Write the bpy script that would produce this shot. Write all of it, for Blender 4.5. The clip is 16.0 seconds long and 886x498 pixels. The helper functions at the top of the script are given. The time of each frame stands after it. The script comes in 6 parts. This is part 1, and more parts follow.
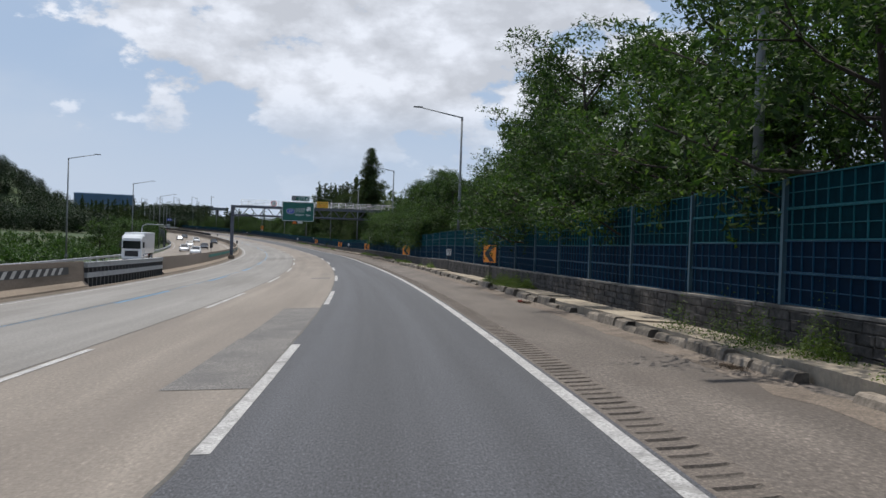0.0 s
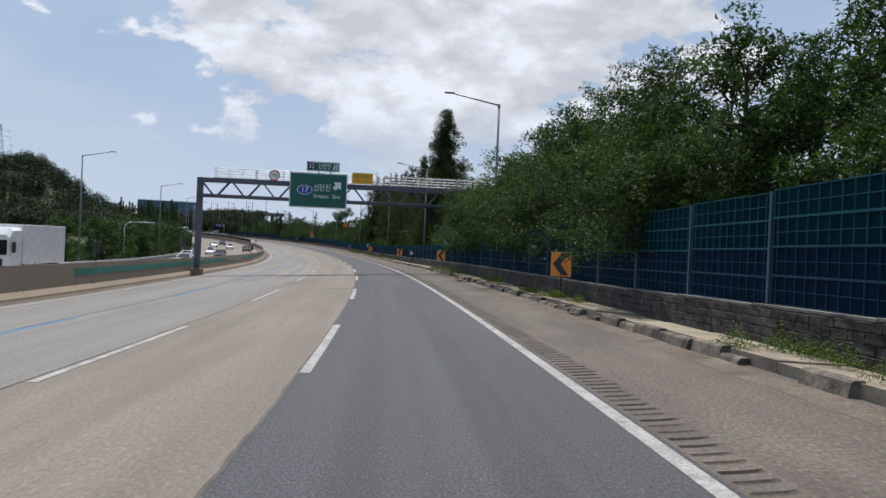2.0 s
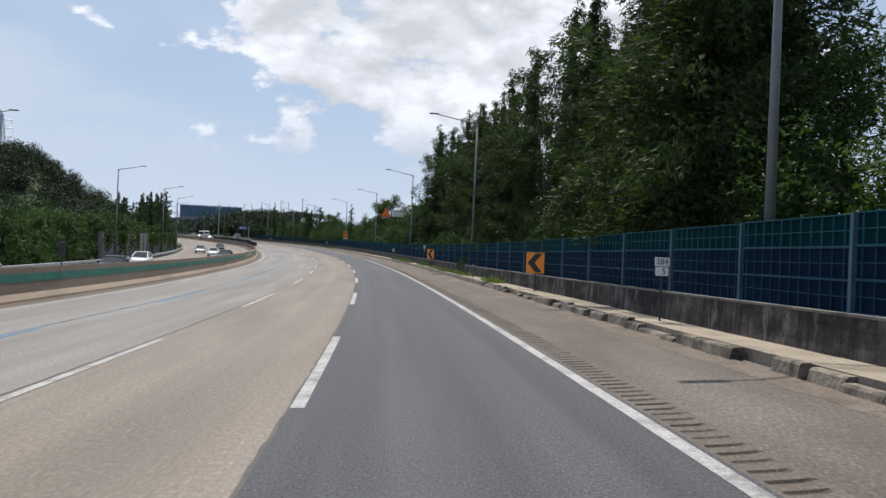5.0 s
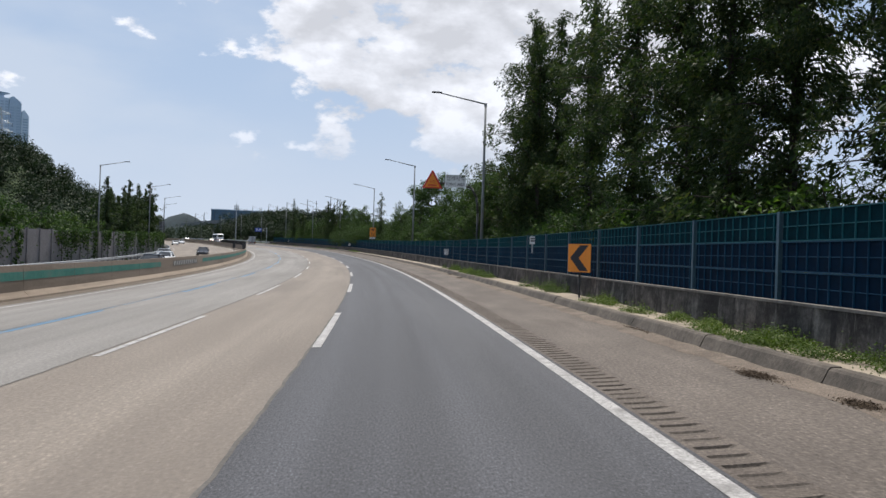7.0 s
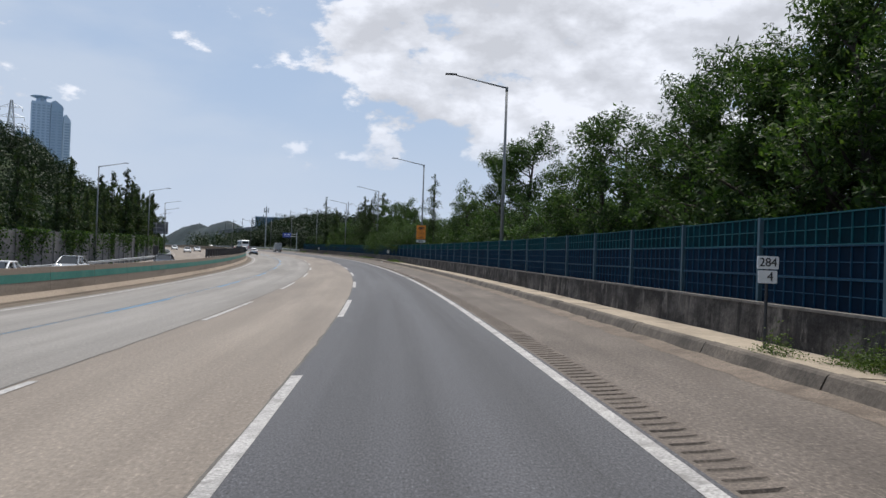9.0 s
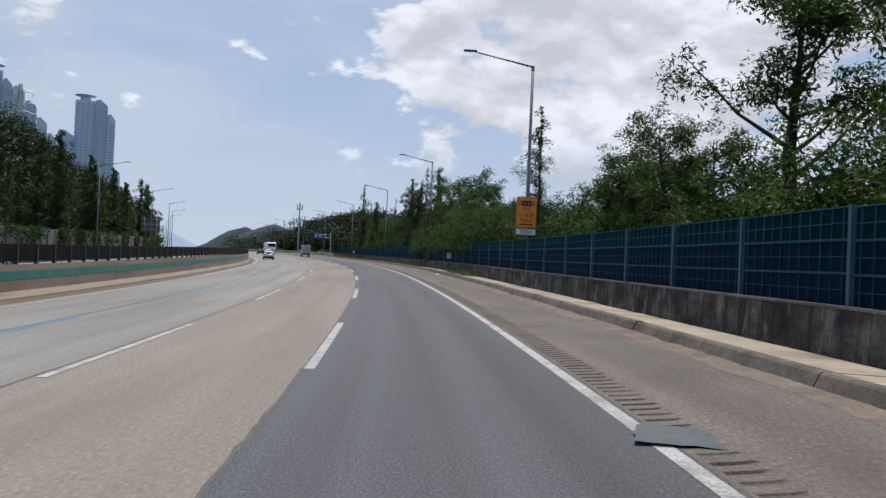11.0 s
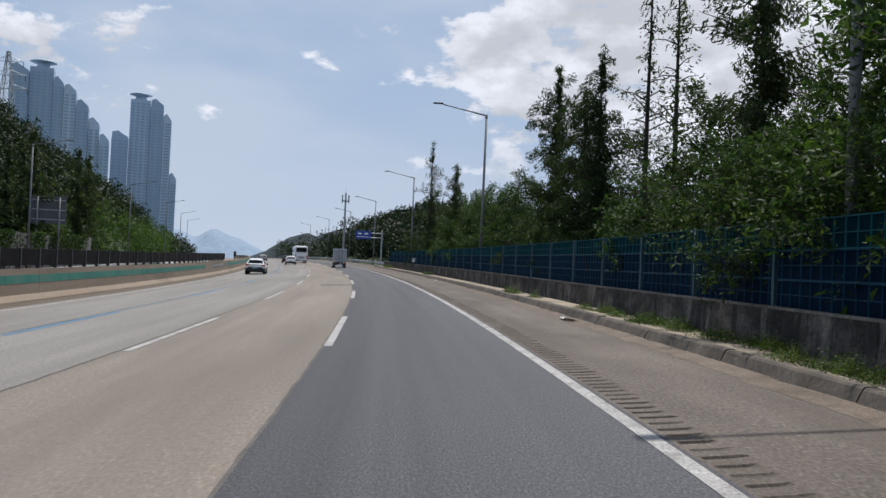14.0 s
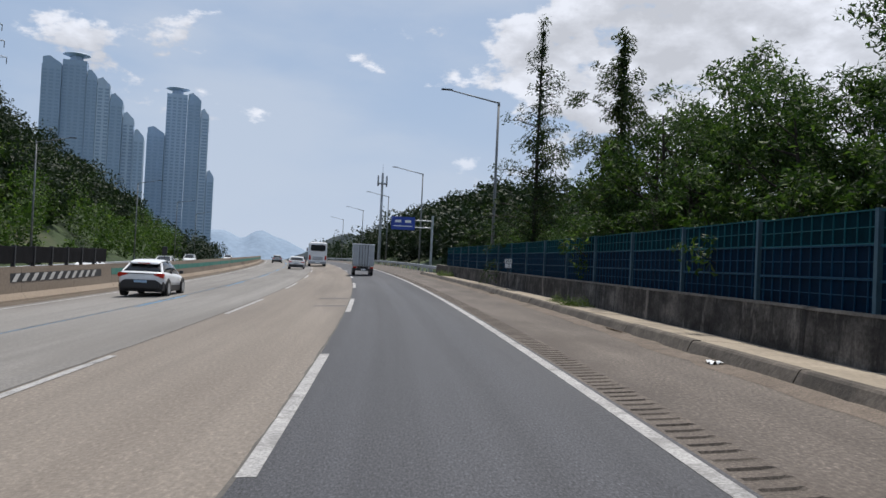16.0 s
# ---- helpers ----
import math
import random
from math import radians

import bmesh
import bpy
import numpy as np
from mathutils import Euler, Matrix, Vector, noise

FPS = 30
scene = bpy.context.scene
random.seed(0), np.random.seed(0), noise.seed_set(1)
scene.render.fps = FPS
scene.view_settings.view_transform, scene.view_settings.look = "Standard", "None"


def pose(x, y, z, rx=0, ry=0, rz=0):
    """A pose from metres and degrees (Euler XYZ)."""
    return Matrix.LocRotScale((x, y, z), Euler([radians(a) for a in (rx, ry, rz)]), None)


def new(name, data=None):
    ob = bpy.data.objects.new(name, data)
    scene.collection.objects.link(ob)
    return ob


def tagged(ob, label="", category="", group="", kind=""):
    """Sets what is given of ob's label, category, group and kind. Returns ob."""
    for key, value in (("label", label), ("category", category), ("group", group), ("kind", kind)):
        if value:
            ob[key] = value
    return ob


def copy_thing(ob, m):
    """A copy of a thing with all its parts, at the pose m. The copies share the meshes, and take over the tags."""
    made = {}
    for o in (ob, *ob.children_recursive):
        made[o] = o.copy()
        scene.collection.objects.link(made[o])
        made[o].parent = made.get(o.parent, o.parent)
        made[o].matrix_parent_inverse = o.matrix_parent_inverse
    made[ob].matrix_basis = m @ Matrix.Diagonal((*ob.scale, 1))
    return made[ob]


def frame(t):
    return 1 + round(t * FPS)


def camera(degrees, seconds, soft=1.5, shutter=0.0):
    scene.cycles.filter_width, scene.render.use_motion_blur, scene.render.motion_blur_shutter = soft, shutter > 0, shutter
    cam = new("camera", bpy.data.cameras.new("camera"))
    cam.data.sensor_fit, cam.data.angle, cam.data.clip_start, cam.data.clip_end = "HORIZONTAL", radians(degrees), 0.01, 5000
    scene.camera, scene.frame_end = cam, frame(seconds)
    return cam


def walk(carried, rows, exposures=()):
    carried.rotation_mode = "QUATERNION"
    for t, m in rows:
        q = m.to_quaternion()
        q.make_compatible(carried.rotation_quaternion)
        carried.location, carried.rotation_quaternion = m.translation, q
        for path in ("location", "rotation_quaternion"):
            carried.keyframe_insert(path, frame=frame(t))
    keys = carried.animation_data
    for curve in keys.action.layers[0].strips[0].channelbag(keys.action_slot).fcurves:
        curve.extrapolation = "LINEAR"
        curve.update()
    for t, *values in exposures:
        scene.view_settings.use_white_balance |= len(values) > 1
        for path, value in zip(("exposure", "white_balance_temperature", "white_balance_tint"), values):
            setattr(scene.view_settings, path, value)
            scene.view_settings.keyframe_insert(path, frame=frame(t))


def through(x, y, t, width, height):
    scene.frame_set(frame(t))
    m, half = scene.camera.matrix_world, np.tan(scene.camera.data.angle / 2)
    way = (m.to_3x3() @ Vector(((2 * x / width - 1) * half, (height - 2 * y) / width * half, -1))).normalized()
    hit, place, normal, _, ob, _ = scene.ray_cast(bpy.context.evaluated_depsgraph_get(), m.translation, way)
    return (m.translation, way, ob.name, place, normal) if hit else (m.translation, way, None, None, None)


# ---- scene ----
cam = camera(54.02, 16.0)
walk(cam, [
    (0.0, pose(0.301, -0.022, 1.647, 89.143, -1.956, -3.402)),
    (0.5, pose(0.184, 13.784, 1.387, 89.322, -2.099, -2.343)),
    (1.0, pose(-0.231, 27.411, 1.093, 89.365, -2.221, -1.267)),
    (1.5, pose(-1.002, 41.007, 0.846, 89.504, -2.480, -0.383)),
    (2.0, pose(-1.863, 54.670, 0.624, 89.724, -2.485, 0.982)),
    (2.5, pose(-2.924, 68.436, 0.404, 89.899, -2.455, 1.533)),
    (3.0, pose(-4.213, 82.065, 0.238, 89.900, -2.672, 2.225)),
    (3.5, pose(-5.717, 95.685, 0.041, 89.811, -2.424, 2.810)),
    (4.0, pose(-7.296, 109.519, -0.066, 89.942, -2.729, 3.308)),
    (4.2, pose(-7.939, 115.039, -0.116, 90.013, -2.494, 3.546)),
    (4.5, pose(-8.947, 123.298, -0.193, 90.035, -2.430, 3.921)),
    (5.0, pose(-10.743, 137.006, -0.324, 90.071, -2.321, 4.535)),
    (5.5, pose(-12.681, 150.641, -0.457, 90.108, -2.213, 5.139)),
    (6.0, pose(-14.755, 164.202, -0.571, 90.145, -2.105, 5.745)),
    (6.3, pose(-16.020, 172.276, -0.621, 90.167, -2.040, 6.113)),
    (6.5, pose(-16.884, 177.607, -0.647, 90.238, -1.807, 6.349)),
    (7.0, pose(-19.139, 190.707, -0.716, 90.278, -1.842, 7.077)),
    (7.5, pose(-21.470, 203.619, -0.722, 90.390, -2.139, 7.833)),
    (8.0, pose(-23.939, 216.380, -0.711, 90.470, -1.888, 8.681)),
    (8.5, pose(-26.607, 228.706, -0.687, 90.502, -1.939, 9.445)),
    (8.7, pose(-27.722, 233.688, -0.677, 90.739, -2.048, 9.880)),
    (9.0, pose(-29.441, 241.145, -0.658, 90.814, -2.077, 10.344)),
    (9.5, pose(-32.428, 253.531, -0.613, 90.939, -2.125, 11.143)),
    (10.0, pose(-35.576, 265.862, -0.551, 91.065, -2.172, 11.971)),
    (10.5, pose(-38.899, 278.185, -0.473, 91.191, -2.220, 12.829)),
    (10.8, pose(-40.988, 285.596, -0.418, 91.265, -2.249, 13.360)),
    (11.0, pose(-42.422, 290.544, -0.378, 91.081, -2.501, 13.758)),
    (11.5, pose(-46.109, 302.771, -0.245, 91.212, -2.260, 14.542)),
    (12.0, pose(-50.055, 315.285, -0.116, 91.274, -2.232, 15.409)),
    (12.5, pose(-54.161, 327.456, 0.015, 91.337, -2.334, 16.138)),
    (13.0, pose(-58.374, 339.543, 0.187, 91.400, -2.591, 16.923)),
    (13.5, pose(-62.532, 350.828, 0.354, 91.375, -2.586, 17.686)),
    (14.0, pose(-67.052, 362.578, 0.505, 91.393, -2.545, 18.355)),
    (14.5, pose(-71.625, 373.900, 0.641, 91.368, -2.525, 19.098)),
    (15.0, pose(-76.365, 385.363, 0.774, 91.479, -2.559, 19.867)),
    (15.5, pose(-81.366, 396.962, 0.895, 91.471, -2.629, 20.843)),
    (16.0, pose(-86.517, 408.487, 0.987, 91.375, -2.709, 21.352)),
], exposures=[(0.0, -0.12, 6180.0, 11.0), (2.5, -0.10, 6180.0, 11.0), (4.2, 0.03, 6220.0, 11.0), (6.5, 0.06, 6320.0, 12.0), (8.5, -0.01, 6280.0, 12.0), (11.0, -0.11, 6180.0, 12.0), (16.0, -0.14, 6220.0, 12.0)])

# ---- world and sun ----
SUN_ELEV, SUN_TURN = radians(65), radians(7.6)       # turn: to the left of +y
world = bpy.data.worlds.new("sky")
scene.world = world
world.use_nodes = True


def link(nt, a, b):
    nt.links.new(a, b)


def node(nt, kind, values, *sources):
    """A node with numbered inputs set to values, or fed by sources."""
    n = nt.nodes.new(kind)
    for k, v in values.items():
        n.inputs[k].default_value = v
    for k, src in enumerate(sources):
        if src is not None:
            link(nt, src, n.inputs[k])
    return n


def sky_nodes():
    nt = world.node_tree
    nt.nodes.clear()
    out = nt.nodes.new("ShaderNodeOutputWorld")
    bg = nt.nodes.new("ShaderNodeBackground")
    sky = nt.nodes.new("ShaderNodeTexSky")
    sky.sky_type, sky.sun_disc = "NISHITA", False
    sky.sun_elevation, sky.sun_rotation = SUN_ELEV, -SUN_TURN
    sky.air_density, sky.dust_density, sky.ozone_density = 1.0, 2.2, 1.0
    way = nt.nodes.new("ShaderNodeTexCoord").outputs["Generated"]
    z = node(nt, "ShaderNodeSeparateXYZ", {}, way).outputs[2]

    def noise_of(scale, squash, detail, rough, at=(0.0, 0.0, 0.0)):
        mp = node(nt, "ShaderNodeMapping", {"Scale": (1.0, 1.0, squash), "Location": at}, way)
        return node(nt, "ShaderNodeTexNoise", {"Scale": scale, "Detail": detail, "Roughness": rough}, mp.outputs[0]).outputs["Fac"]

    def remap(v, a, b, c, d, smooth=True):
        n = node(nt, "ShaderNodeMapRange", {"From Min": a, "From Max": b, "To Min": c, "To Max": d}, v)
        if smooth:
            n.interpolation_type = "SMOOTHSTEP"
        return n.outputs[0]

    def math_of(op, a, b):
        n = nt.nodes.new("ShaderNodeMath")
        n.operation = op
        for sock, v in zip(n.inputs, (a, b)):
            if isinstance(v, float):
                sock.default_value = v
            else:
                link(nt, v, sock)
        return n.outputs[0]

    lumps = noise_of(6.5, 1.9, 12.0, 0.57, (0.3, 0.1, 0.2))
    # the two heaped cloud banks ahead, and fewer clouds low down
    for way_to, wide, much in BANKS:
        dot = node(nt, "ShaderNodeVectorMath", {1: way_to}, way)
        dot.operation = "DOT_PRODUCT"
        lumps = math_of("ADD", lumps, remap(dot.outputs["Value"], math.cos(radians(wide)), math.cos(radians(wide * 0.25)), 0.0, much))
    heap = remap(lumps, 0.595, 0.645, 0.0, 0.96)
    heap = math_of("MULTIPLY", heap, remap(z, 0.05, 0.17, 0.10, 1.0))
    thin = math_of("MULTIPLY", remap(noise_of(3.0, 2.6, 6.0, 0.5, (1.0, 2.0, 0.0)), 0.42, 0.68, 0.0, 0.5), remap(z, 0.03, 0.2, 0.4, 1.0))
    veil = remap(z, 0.0, 0.42, 0.96, 0.60, False)
    col = blend(nt, sky.outputs[0], HAZE, veil)
    col = blend(nt, col, HORIZON, remap(z, 0.0, 0.2, 0.75, 0.0))
    col = blend(nt, col, THIN, thin)
    # heaps are white on their upper sides and grey below
    lit = math_of("SUBTRACT", noise_of(6.5, 1.9, 9.0, 0.55, (0.3, 0.1, 0.2)), noise_of(6.5, 1.9, 9.0, 0.55, (0.3, 0.1, 0.248)))
    tone = ramp(nt, math_of("ADD", lit, math_of("MULTIPLY", noise_of(10.0, 1.6, 10.0, 0.60, (0.2, 0.5, 0.9)), 0.5)), [(0.16, tuple(c * 0.80 / 10 for c in CLOUD)), (0.27, tuple(c * 0.98 / 10 for c in CLOUD)), (0.36, tuple(c * 1.2 / 10 for c in CLOUD))])
    col = blend(nt, col, blend(nt, tone, (10.0, 10.0, 10.0), 1.0, "MULTIPLY"), heap)
    bg.inputs["Strength"].default_value = 0.085
    link(nt, col, bg.inputs["Color"])
    link(nt, bg.outputs[0], out.inputs[0])


HAZE, HORIZON, THIN, CLOUD = (5.5, 7.0, 9.1), (7.5, 8.3, 9.3), (8.0, 8.6, 9.3), (9.3, 9.5, 9.9)
BANKS = [((-0.06, 0.963, 0.262), 18, 0.17), ((0.13, 0.952, 0.28), 14, 0.11), ((-0.217, 0.939, 0.267), 8, 0.05), ((-0.476, 0.859, 0.186), 3, 0.05), ((-0.59, 0.784, 0.193), 6, 0.09), ((-0.36, 0.90, 0.25), 9, -0.05)]
sun = new("sun", bpy.data.lights.new("sun", "SUN"))
sun.data.energy, sun.data.angle, sun.data.color = 5.0, radians(0.6), (1.0, 0.935, 0.82)
sun_dir = Vector((-math.sin(SUN_TURN) * math.cos(SUN_ELEV), math.cos(SUN_TURN) * math.cos(SUN_ELEV), math.sin(SUN_ELEV)))
sun.matrix_world = Matrix.Translation((0, 0, 60)) @ sun_dir.to_track_quat("Z", "Y").to_matrix().to_4x4()

# ---- the road's line: curvature (1/km) and grade (%) every 50 m ----
KAPPA = [1.707, 1.387, 1.066, 0.814, 0.772, 0.843, 1.024, 1.178, 1.147, 1.102, 1.022, 0.838, 0.61, 0.377, 0.144, 0.0, 0.0, 0.0]
GRADE = [-1.715, -2.144, -1.697, -0.919, -1.004, -0.093, 0.393, 0.895, 1.356, 0.889, 1.107, 1.406, 1.109, 0.837, 0.588, 0.471, 0.3, 0.1]
BANK = 0.047
KNOT = np.arange(-50, 801, 50.0)
LINE_S = np.arange(-60, 1201, 1.0)


def _line():
    k = np.interp(LINE_S, KNOT, KAPPA) / 1000
    th = np.r_[0, np.cumsum((k[1:] + k[:-1]) / 2)]
    th -= np.interp(0, LINE_S, th)
    mid = (th[1:] + th[:-1]) / 2
    x, y = np.r_[0, np.cumsum(-np.sin(mid))], np.r_[0, np.cumsum(np.cos(mid))]
    g = np.interp(LINE_S, KNOT, GRADE) / 100
    z = np.r_[0, np.cumsum((g[1:] + g[:-1]) / 2)]
    return [th] + [a - np.interp(0, LINE_S, a) for a in (x, y, z)]


LINE_T, LINE_X, LINE_Y, LINE_Z = _line()


def at(s, d, z=0.0, bank=False):
    """World places from metres along the road, to the right of its line, and above it (bank: above the tilted roadway)."""
    s, d, z = np.broadcast_arrays(np.asarray(s, float), np.asarray(d, float), np.asarray(z, float))
    a = np.interp(s, LINE_S, LINE_T)
    return np.stack([np.interp(s, LINE_S, LINE_X) + d * np.cos(a), np.interp(s, LINE_S, LINE_Y) + d * np.sin(a),
                     np.interp(s, LINE_S, LINE_Z) + z + (BANK * d if bank else 0)], -1)


def stand(s, d, z=0.0, turn=0.0, bank=False, scale=1.0):
    """The pose of an upright thing: x to the right of the road, y along it."""
    a = float(np.interp(s, LINE_S, LINE_T)) + radians(turn)
    return Matrix.Translation(Vector(at(s, d, z, bank))) @ Matrix.Rotation(a, 4, "Z") @ Matrix.Scale(scale, 4)


# ---- materials ----
def nodes(name):
    m = bpy.data.materials.new(name)
    m.use_nodes = True
    nt = m.node_tree
    return m, nt, nt.nodes["Principled BSDF"]


def noise_node(nt, vec, scale, detail=4.0, rough=0.55):
    n = nt.nodes.new("ShaderNodeTexNoise")
    n.inputs["Scale"].default_value, n.inputs["Detail"].default_value, n.inputs["Roughness"].default_value = scale, detail, rough
    link(nt, vec, n.inputs["Vector"])
    return n.outputs["Fac"]


def ramp(nt, fac, stops):
    r = nt.nodes.new("ShaderNodeValToRGB")
    while len(r.color_ramp.elements) < len(stops):
        r.color_ramp.elements.new(0.5)
    for e, (p, c) in zip(r.color_ramp.elements, stops):
        e.position, e.color = p, (*c, 1) if len(c) == 3 else c
    link(nt, fac, r.inputs[0])
    return r.outputs[0]


def blend(nt, a, b, fac, mode="MIX"):
    n = nt.nodes.new("ShaderNodeMix")
    n.data_type, n.blend_type = "RGBA", mode
    for sock, v in ((n.inputs[0], fac), (n.inputs[6], a), (n.inputs[7], b)):
        if isinstance(v, (int, float)):
            sock.default_value = v
        elif isinstance(v, tuple):
            sock.default_value = (*v, 1)
        else:
            link(nt, v, sock)
    return n.outputs[2]


def surface(name, dark, light, coarse=0.6, fine=12.0, rough=0.8, bump=0.2, metal=0.0, stain=None, stain_scale=0.25, stretch=(1, 1, 1), grain=0.5, world_space=True, spec=0.4, uv=False, streak=0.0, spread=0.2, speck=0.0, speck_scale=34.0):
    """A worn surface: two tones at a coarse scale, grain at a fine one, blotches of stain, fine relief."""
    m, nt, b = nodes(name)
    if uv:
        vec = nt.nodes.new("ShaderNodeTexCoord").outputs["UV"]
    elif world_space:
        vec = nt.nodes.new("ShaderNodeNewGeometry").outputs["Position"]
    else:
        vec = nt.nodes.new("ShaderNodeTexCoord").outputs["Object"]
    mp = nt.nodes.new("ShaderNodeMapping")
    mp.inputs["Scale"].default_value = stretch
    link(nt, vec, mp.inputs[0])
    raw, vec = vec, mp.outputs[0]
    c = noise_node(nt, vec, coarse, 6, 0.6)
    f = noise_node(nt, raw if uv else vec, fine, 3, 0.65)
    col = ramp(nt, c, [(0.5 - spread, dark), (0.5 + spread, light)])
    lo, hi = 1 - grain * 0.5, 1 + grain * 0.3
    col = blend(nt, col, ramp(nt, f, [(0.3, (lo,) * 3), (0.7, (hi,) * 3)]), 1.0, "MULTIPLY")
    if streak:
        mp2 = nt.nodes.new("ShaderNodeMapping")
        mp2.inputs["Scale"].default_value = (1.5, 0.012, 1)
        link(nt, nt.nodes.new("ShaderNodeTexCoord").outputs["UV"], mp2.inputs[0])
        w = noise_node(nt, mp2.outputs[0], 1.0, 3, 0.5)
        col = blend(nt, col, ramp(nt, w, [(0.3, (1 - streak,) * 3), (0.7, (1 + streak,) * 3)]), 1.0, "MULTIPLY")
    if speck:
        mp3 = nt.nodes.new("ShaderNodeMapping")
        mp3.inputs["Scale"].default_value = (1.0, 0.38, 1.0) if uv else (1.0, 1.0, 1.0)
        link(nt, raw, mp3.inputs[0])
        chips = noise_node(nt, mp3.outputs[0], speck_scale, 2, 0.75)
        col = blend(nt, col, ramp(nt, chips, [(0.30, (1 - speck,) * 3), (0.47, (1 - 0.25 * speck,) * 3), (0.58, (1 + 0.2 * speck,) * 3), (0.72, (1 + 1.7 * speck,) * 3)]), 1.0, "MULTIPLY")
    if stain:
        s = noise_node(nt, vec, stain_scale, 6, 0.6)
        col = blend(nt, col, stain, ramp(nt, s, [(0.52, (0, 0, 0)), (0.68, (0.75,) * 3)]))
    link(nt, col, b.inputs["Base Color"])
    b.inputs["Roughness"].default_value, b.inputs["Metallic"].default_value = rough, metal
    b.inputs["Specular IOR Level"].default_value = spec
    if bump:
        bn = nt.nodes.new("ShaderNodeBump")
        bn.inputs["Strength"].default_value, bn.inputs["Distance"].default_value = bump, 0.02
        link(nt, f, bn.inputs["Height"])
        link(nt, bn.outputs[0], b.inputs["Normal"])
    return m


def foliage(name, dark, light, tip, through=0.35):
    """Leaves: tone by leaf and by tree, a little light shining through."""
    m, nt, b = nodes(name)
    geo = nt.nodes.new("ShaderNodeNewGeometry")
    info = nt.nodes.new("ShaderNodeObjectInfo")
    col = ramp(nt, geo.outputs["Random Per Island"], [(0.0, dark), (0.75, light), (1.0, tip)])
    col = blend(nt, col, ramp(nt, info.outputs["Random"], [(0.0, (0.72, 0.78, 0.7)), (1.0, (1.2, 1.15, 1.0))]), 1.0, "MULTIPLY")
    link(nt, col, b.inputs["Base Color"])
    b.inputs["Roughness"].default_value = 0.62
    b.inputs["Specular IOR Level"].default_value = 0.18
    tr = nt.nodes.new("ShaderNodeBsdfTranslucent")
    link(nt, blend(nt, col, (1.25, 1.5, 0.65), 1.0, "MULTIPLY"), tr.inputs[0])
    mx = nt.nodes.new("ShaderNodeMixShader")
    mx.inputs[0].default_value = through
    link(nt, b.outputs[0], mx.inputs[1])
    link(nt, tr.outputs[0], mx.inputs[2])
    link(nt, mx.outputs[0], nt.nodes["Material Output"].inputs[0])
    return m


def plain(name, col, rough=0.5, metal=0.0, spec=0.5):
    return surface(name, tuple(c * 0.88 for c in col), tuple(min(1, c * 1.08) for c in col), 1.5, 30, rough, 0.03, metal, None, grain=0.12, world_space=False, spec=spec)


M_CONC = surface("road_concrete", (0.158, 0.133, 0.110), (0.216, 0.186, 0.156), 0.5, 22.0, 0.85, 0.25, stain=(0.122, 0.103, 0.087), stain_scale=0.35, stretch=(1, 0.10, 1), grain=0.4, uv=True, streak=0.11, speck=0.22, speck_scale=22.0)
M_CONCGREY = surface("road_concrete_grey", (0.160, 0.150, 0.138), (0.222, 0.210, 0.196), 0.5, 22.0, 0.85, 0.25, stain=(0.125, 0.115, 0.104), stain_scale=0.35, stretch=(1, 0.10, 1), grain=0.4, uv=True, streak=0.12, speck=0.22, speck_scale=22.0)
M_ASPH = surface("road_asphalt", (0.052, 0.054, 0.063), (0.067, 0.069, 0.079), 0.35, 60.0, 0.8, 0.4, stain=(0.084, 0.085, 0.093), stain_scale=0.22, stretch=(1, 0.06, 1), grain=0.7, uv=True, streak=0.26, speck=0.65, speck_scale=46.0)
M_PATCH = surface("asphalt_patch", (0.078, 0.077, 0.081), (0.106, 0.104, 0.107), 0.9, 40.0, 0.85, 0.5, grain=0.7, speck=0.35)
# Asphalt patch in a paler, browner tone than M_PATCH.
M_PATCHPALE = surface("worn_asphalt_patch", (0.112, 0.106, 0.102), (0.160, 0.149, 0.139), 0.8, 34.0, 0.88, 0.5, stain=(0.085, 0.081, 0.080), stain_scale=0.7, grain=0.7, speck=0.35)
M_SHOULDER = surface("shoulder_concrete", (0.084, 0.070, 0.060), (0.150, 0.127, 0.109), 0.6, 18.0, 0.9, 0.4, stain=(0.074, 0.060, 0.050), stain_scale=0.5, stretch=(1, 0.3, 1), grain=0.6, uv=True, streak=0.14, speck=0.42, speck_scale=28.0)
M_DIRT = surface("gutter_dirt", (0.085, 0.066, 0.050), (0.135, 0.110, 0.085), 1.2, 20.0, 0.95, 0.4, grain=0.6)
# Groove hollows: dirt and the hollow's shade both put into this darker tone.
M_RUMBLESHADE = surface("rumble_groove", (0.060, 0.050, 0.042), (0.098, 0.082, 0.069), 1.2, 26.0, 0.95, 0.5, grain=0.7, speck=0.3)
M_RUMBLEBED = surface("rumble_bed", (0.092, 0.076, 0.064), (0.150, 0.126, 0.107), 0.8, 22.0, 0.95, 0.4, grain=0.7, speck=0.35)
M_PAINT = surface("road_paint_white", (0.27, 0.265, 0.26), (0.43, 0.42, 0.41), 1.3, 30.0, 0.75, 0.4, stain=(0.13, 0.125, 0.12), stain_scale=2.2, grain=1.0)
M_BLUE = surface("road_paint_blue", (0.055, 0.165, 0.29), (0.095, 0.24, 0.39), 1.1, 20.0, 0.7, 0.2, stain=(0.17, 0.16, 0.145), stain_scale=0.9, grain=0.4)
M_KERB = surface("kerb_concrete", (0.060, 0.051, 0.042), (0.145, 0.122, 0.099), 1.1, 13.0, 0.9, 0.5, stain=(0.045, 0.038, 0.031), stain_scale=0.9, grain=0.7, spread=0.16)
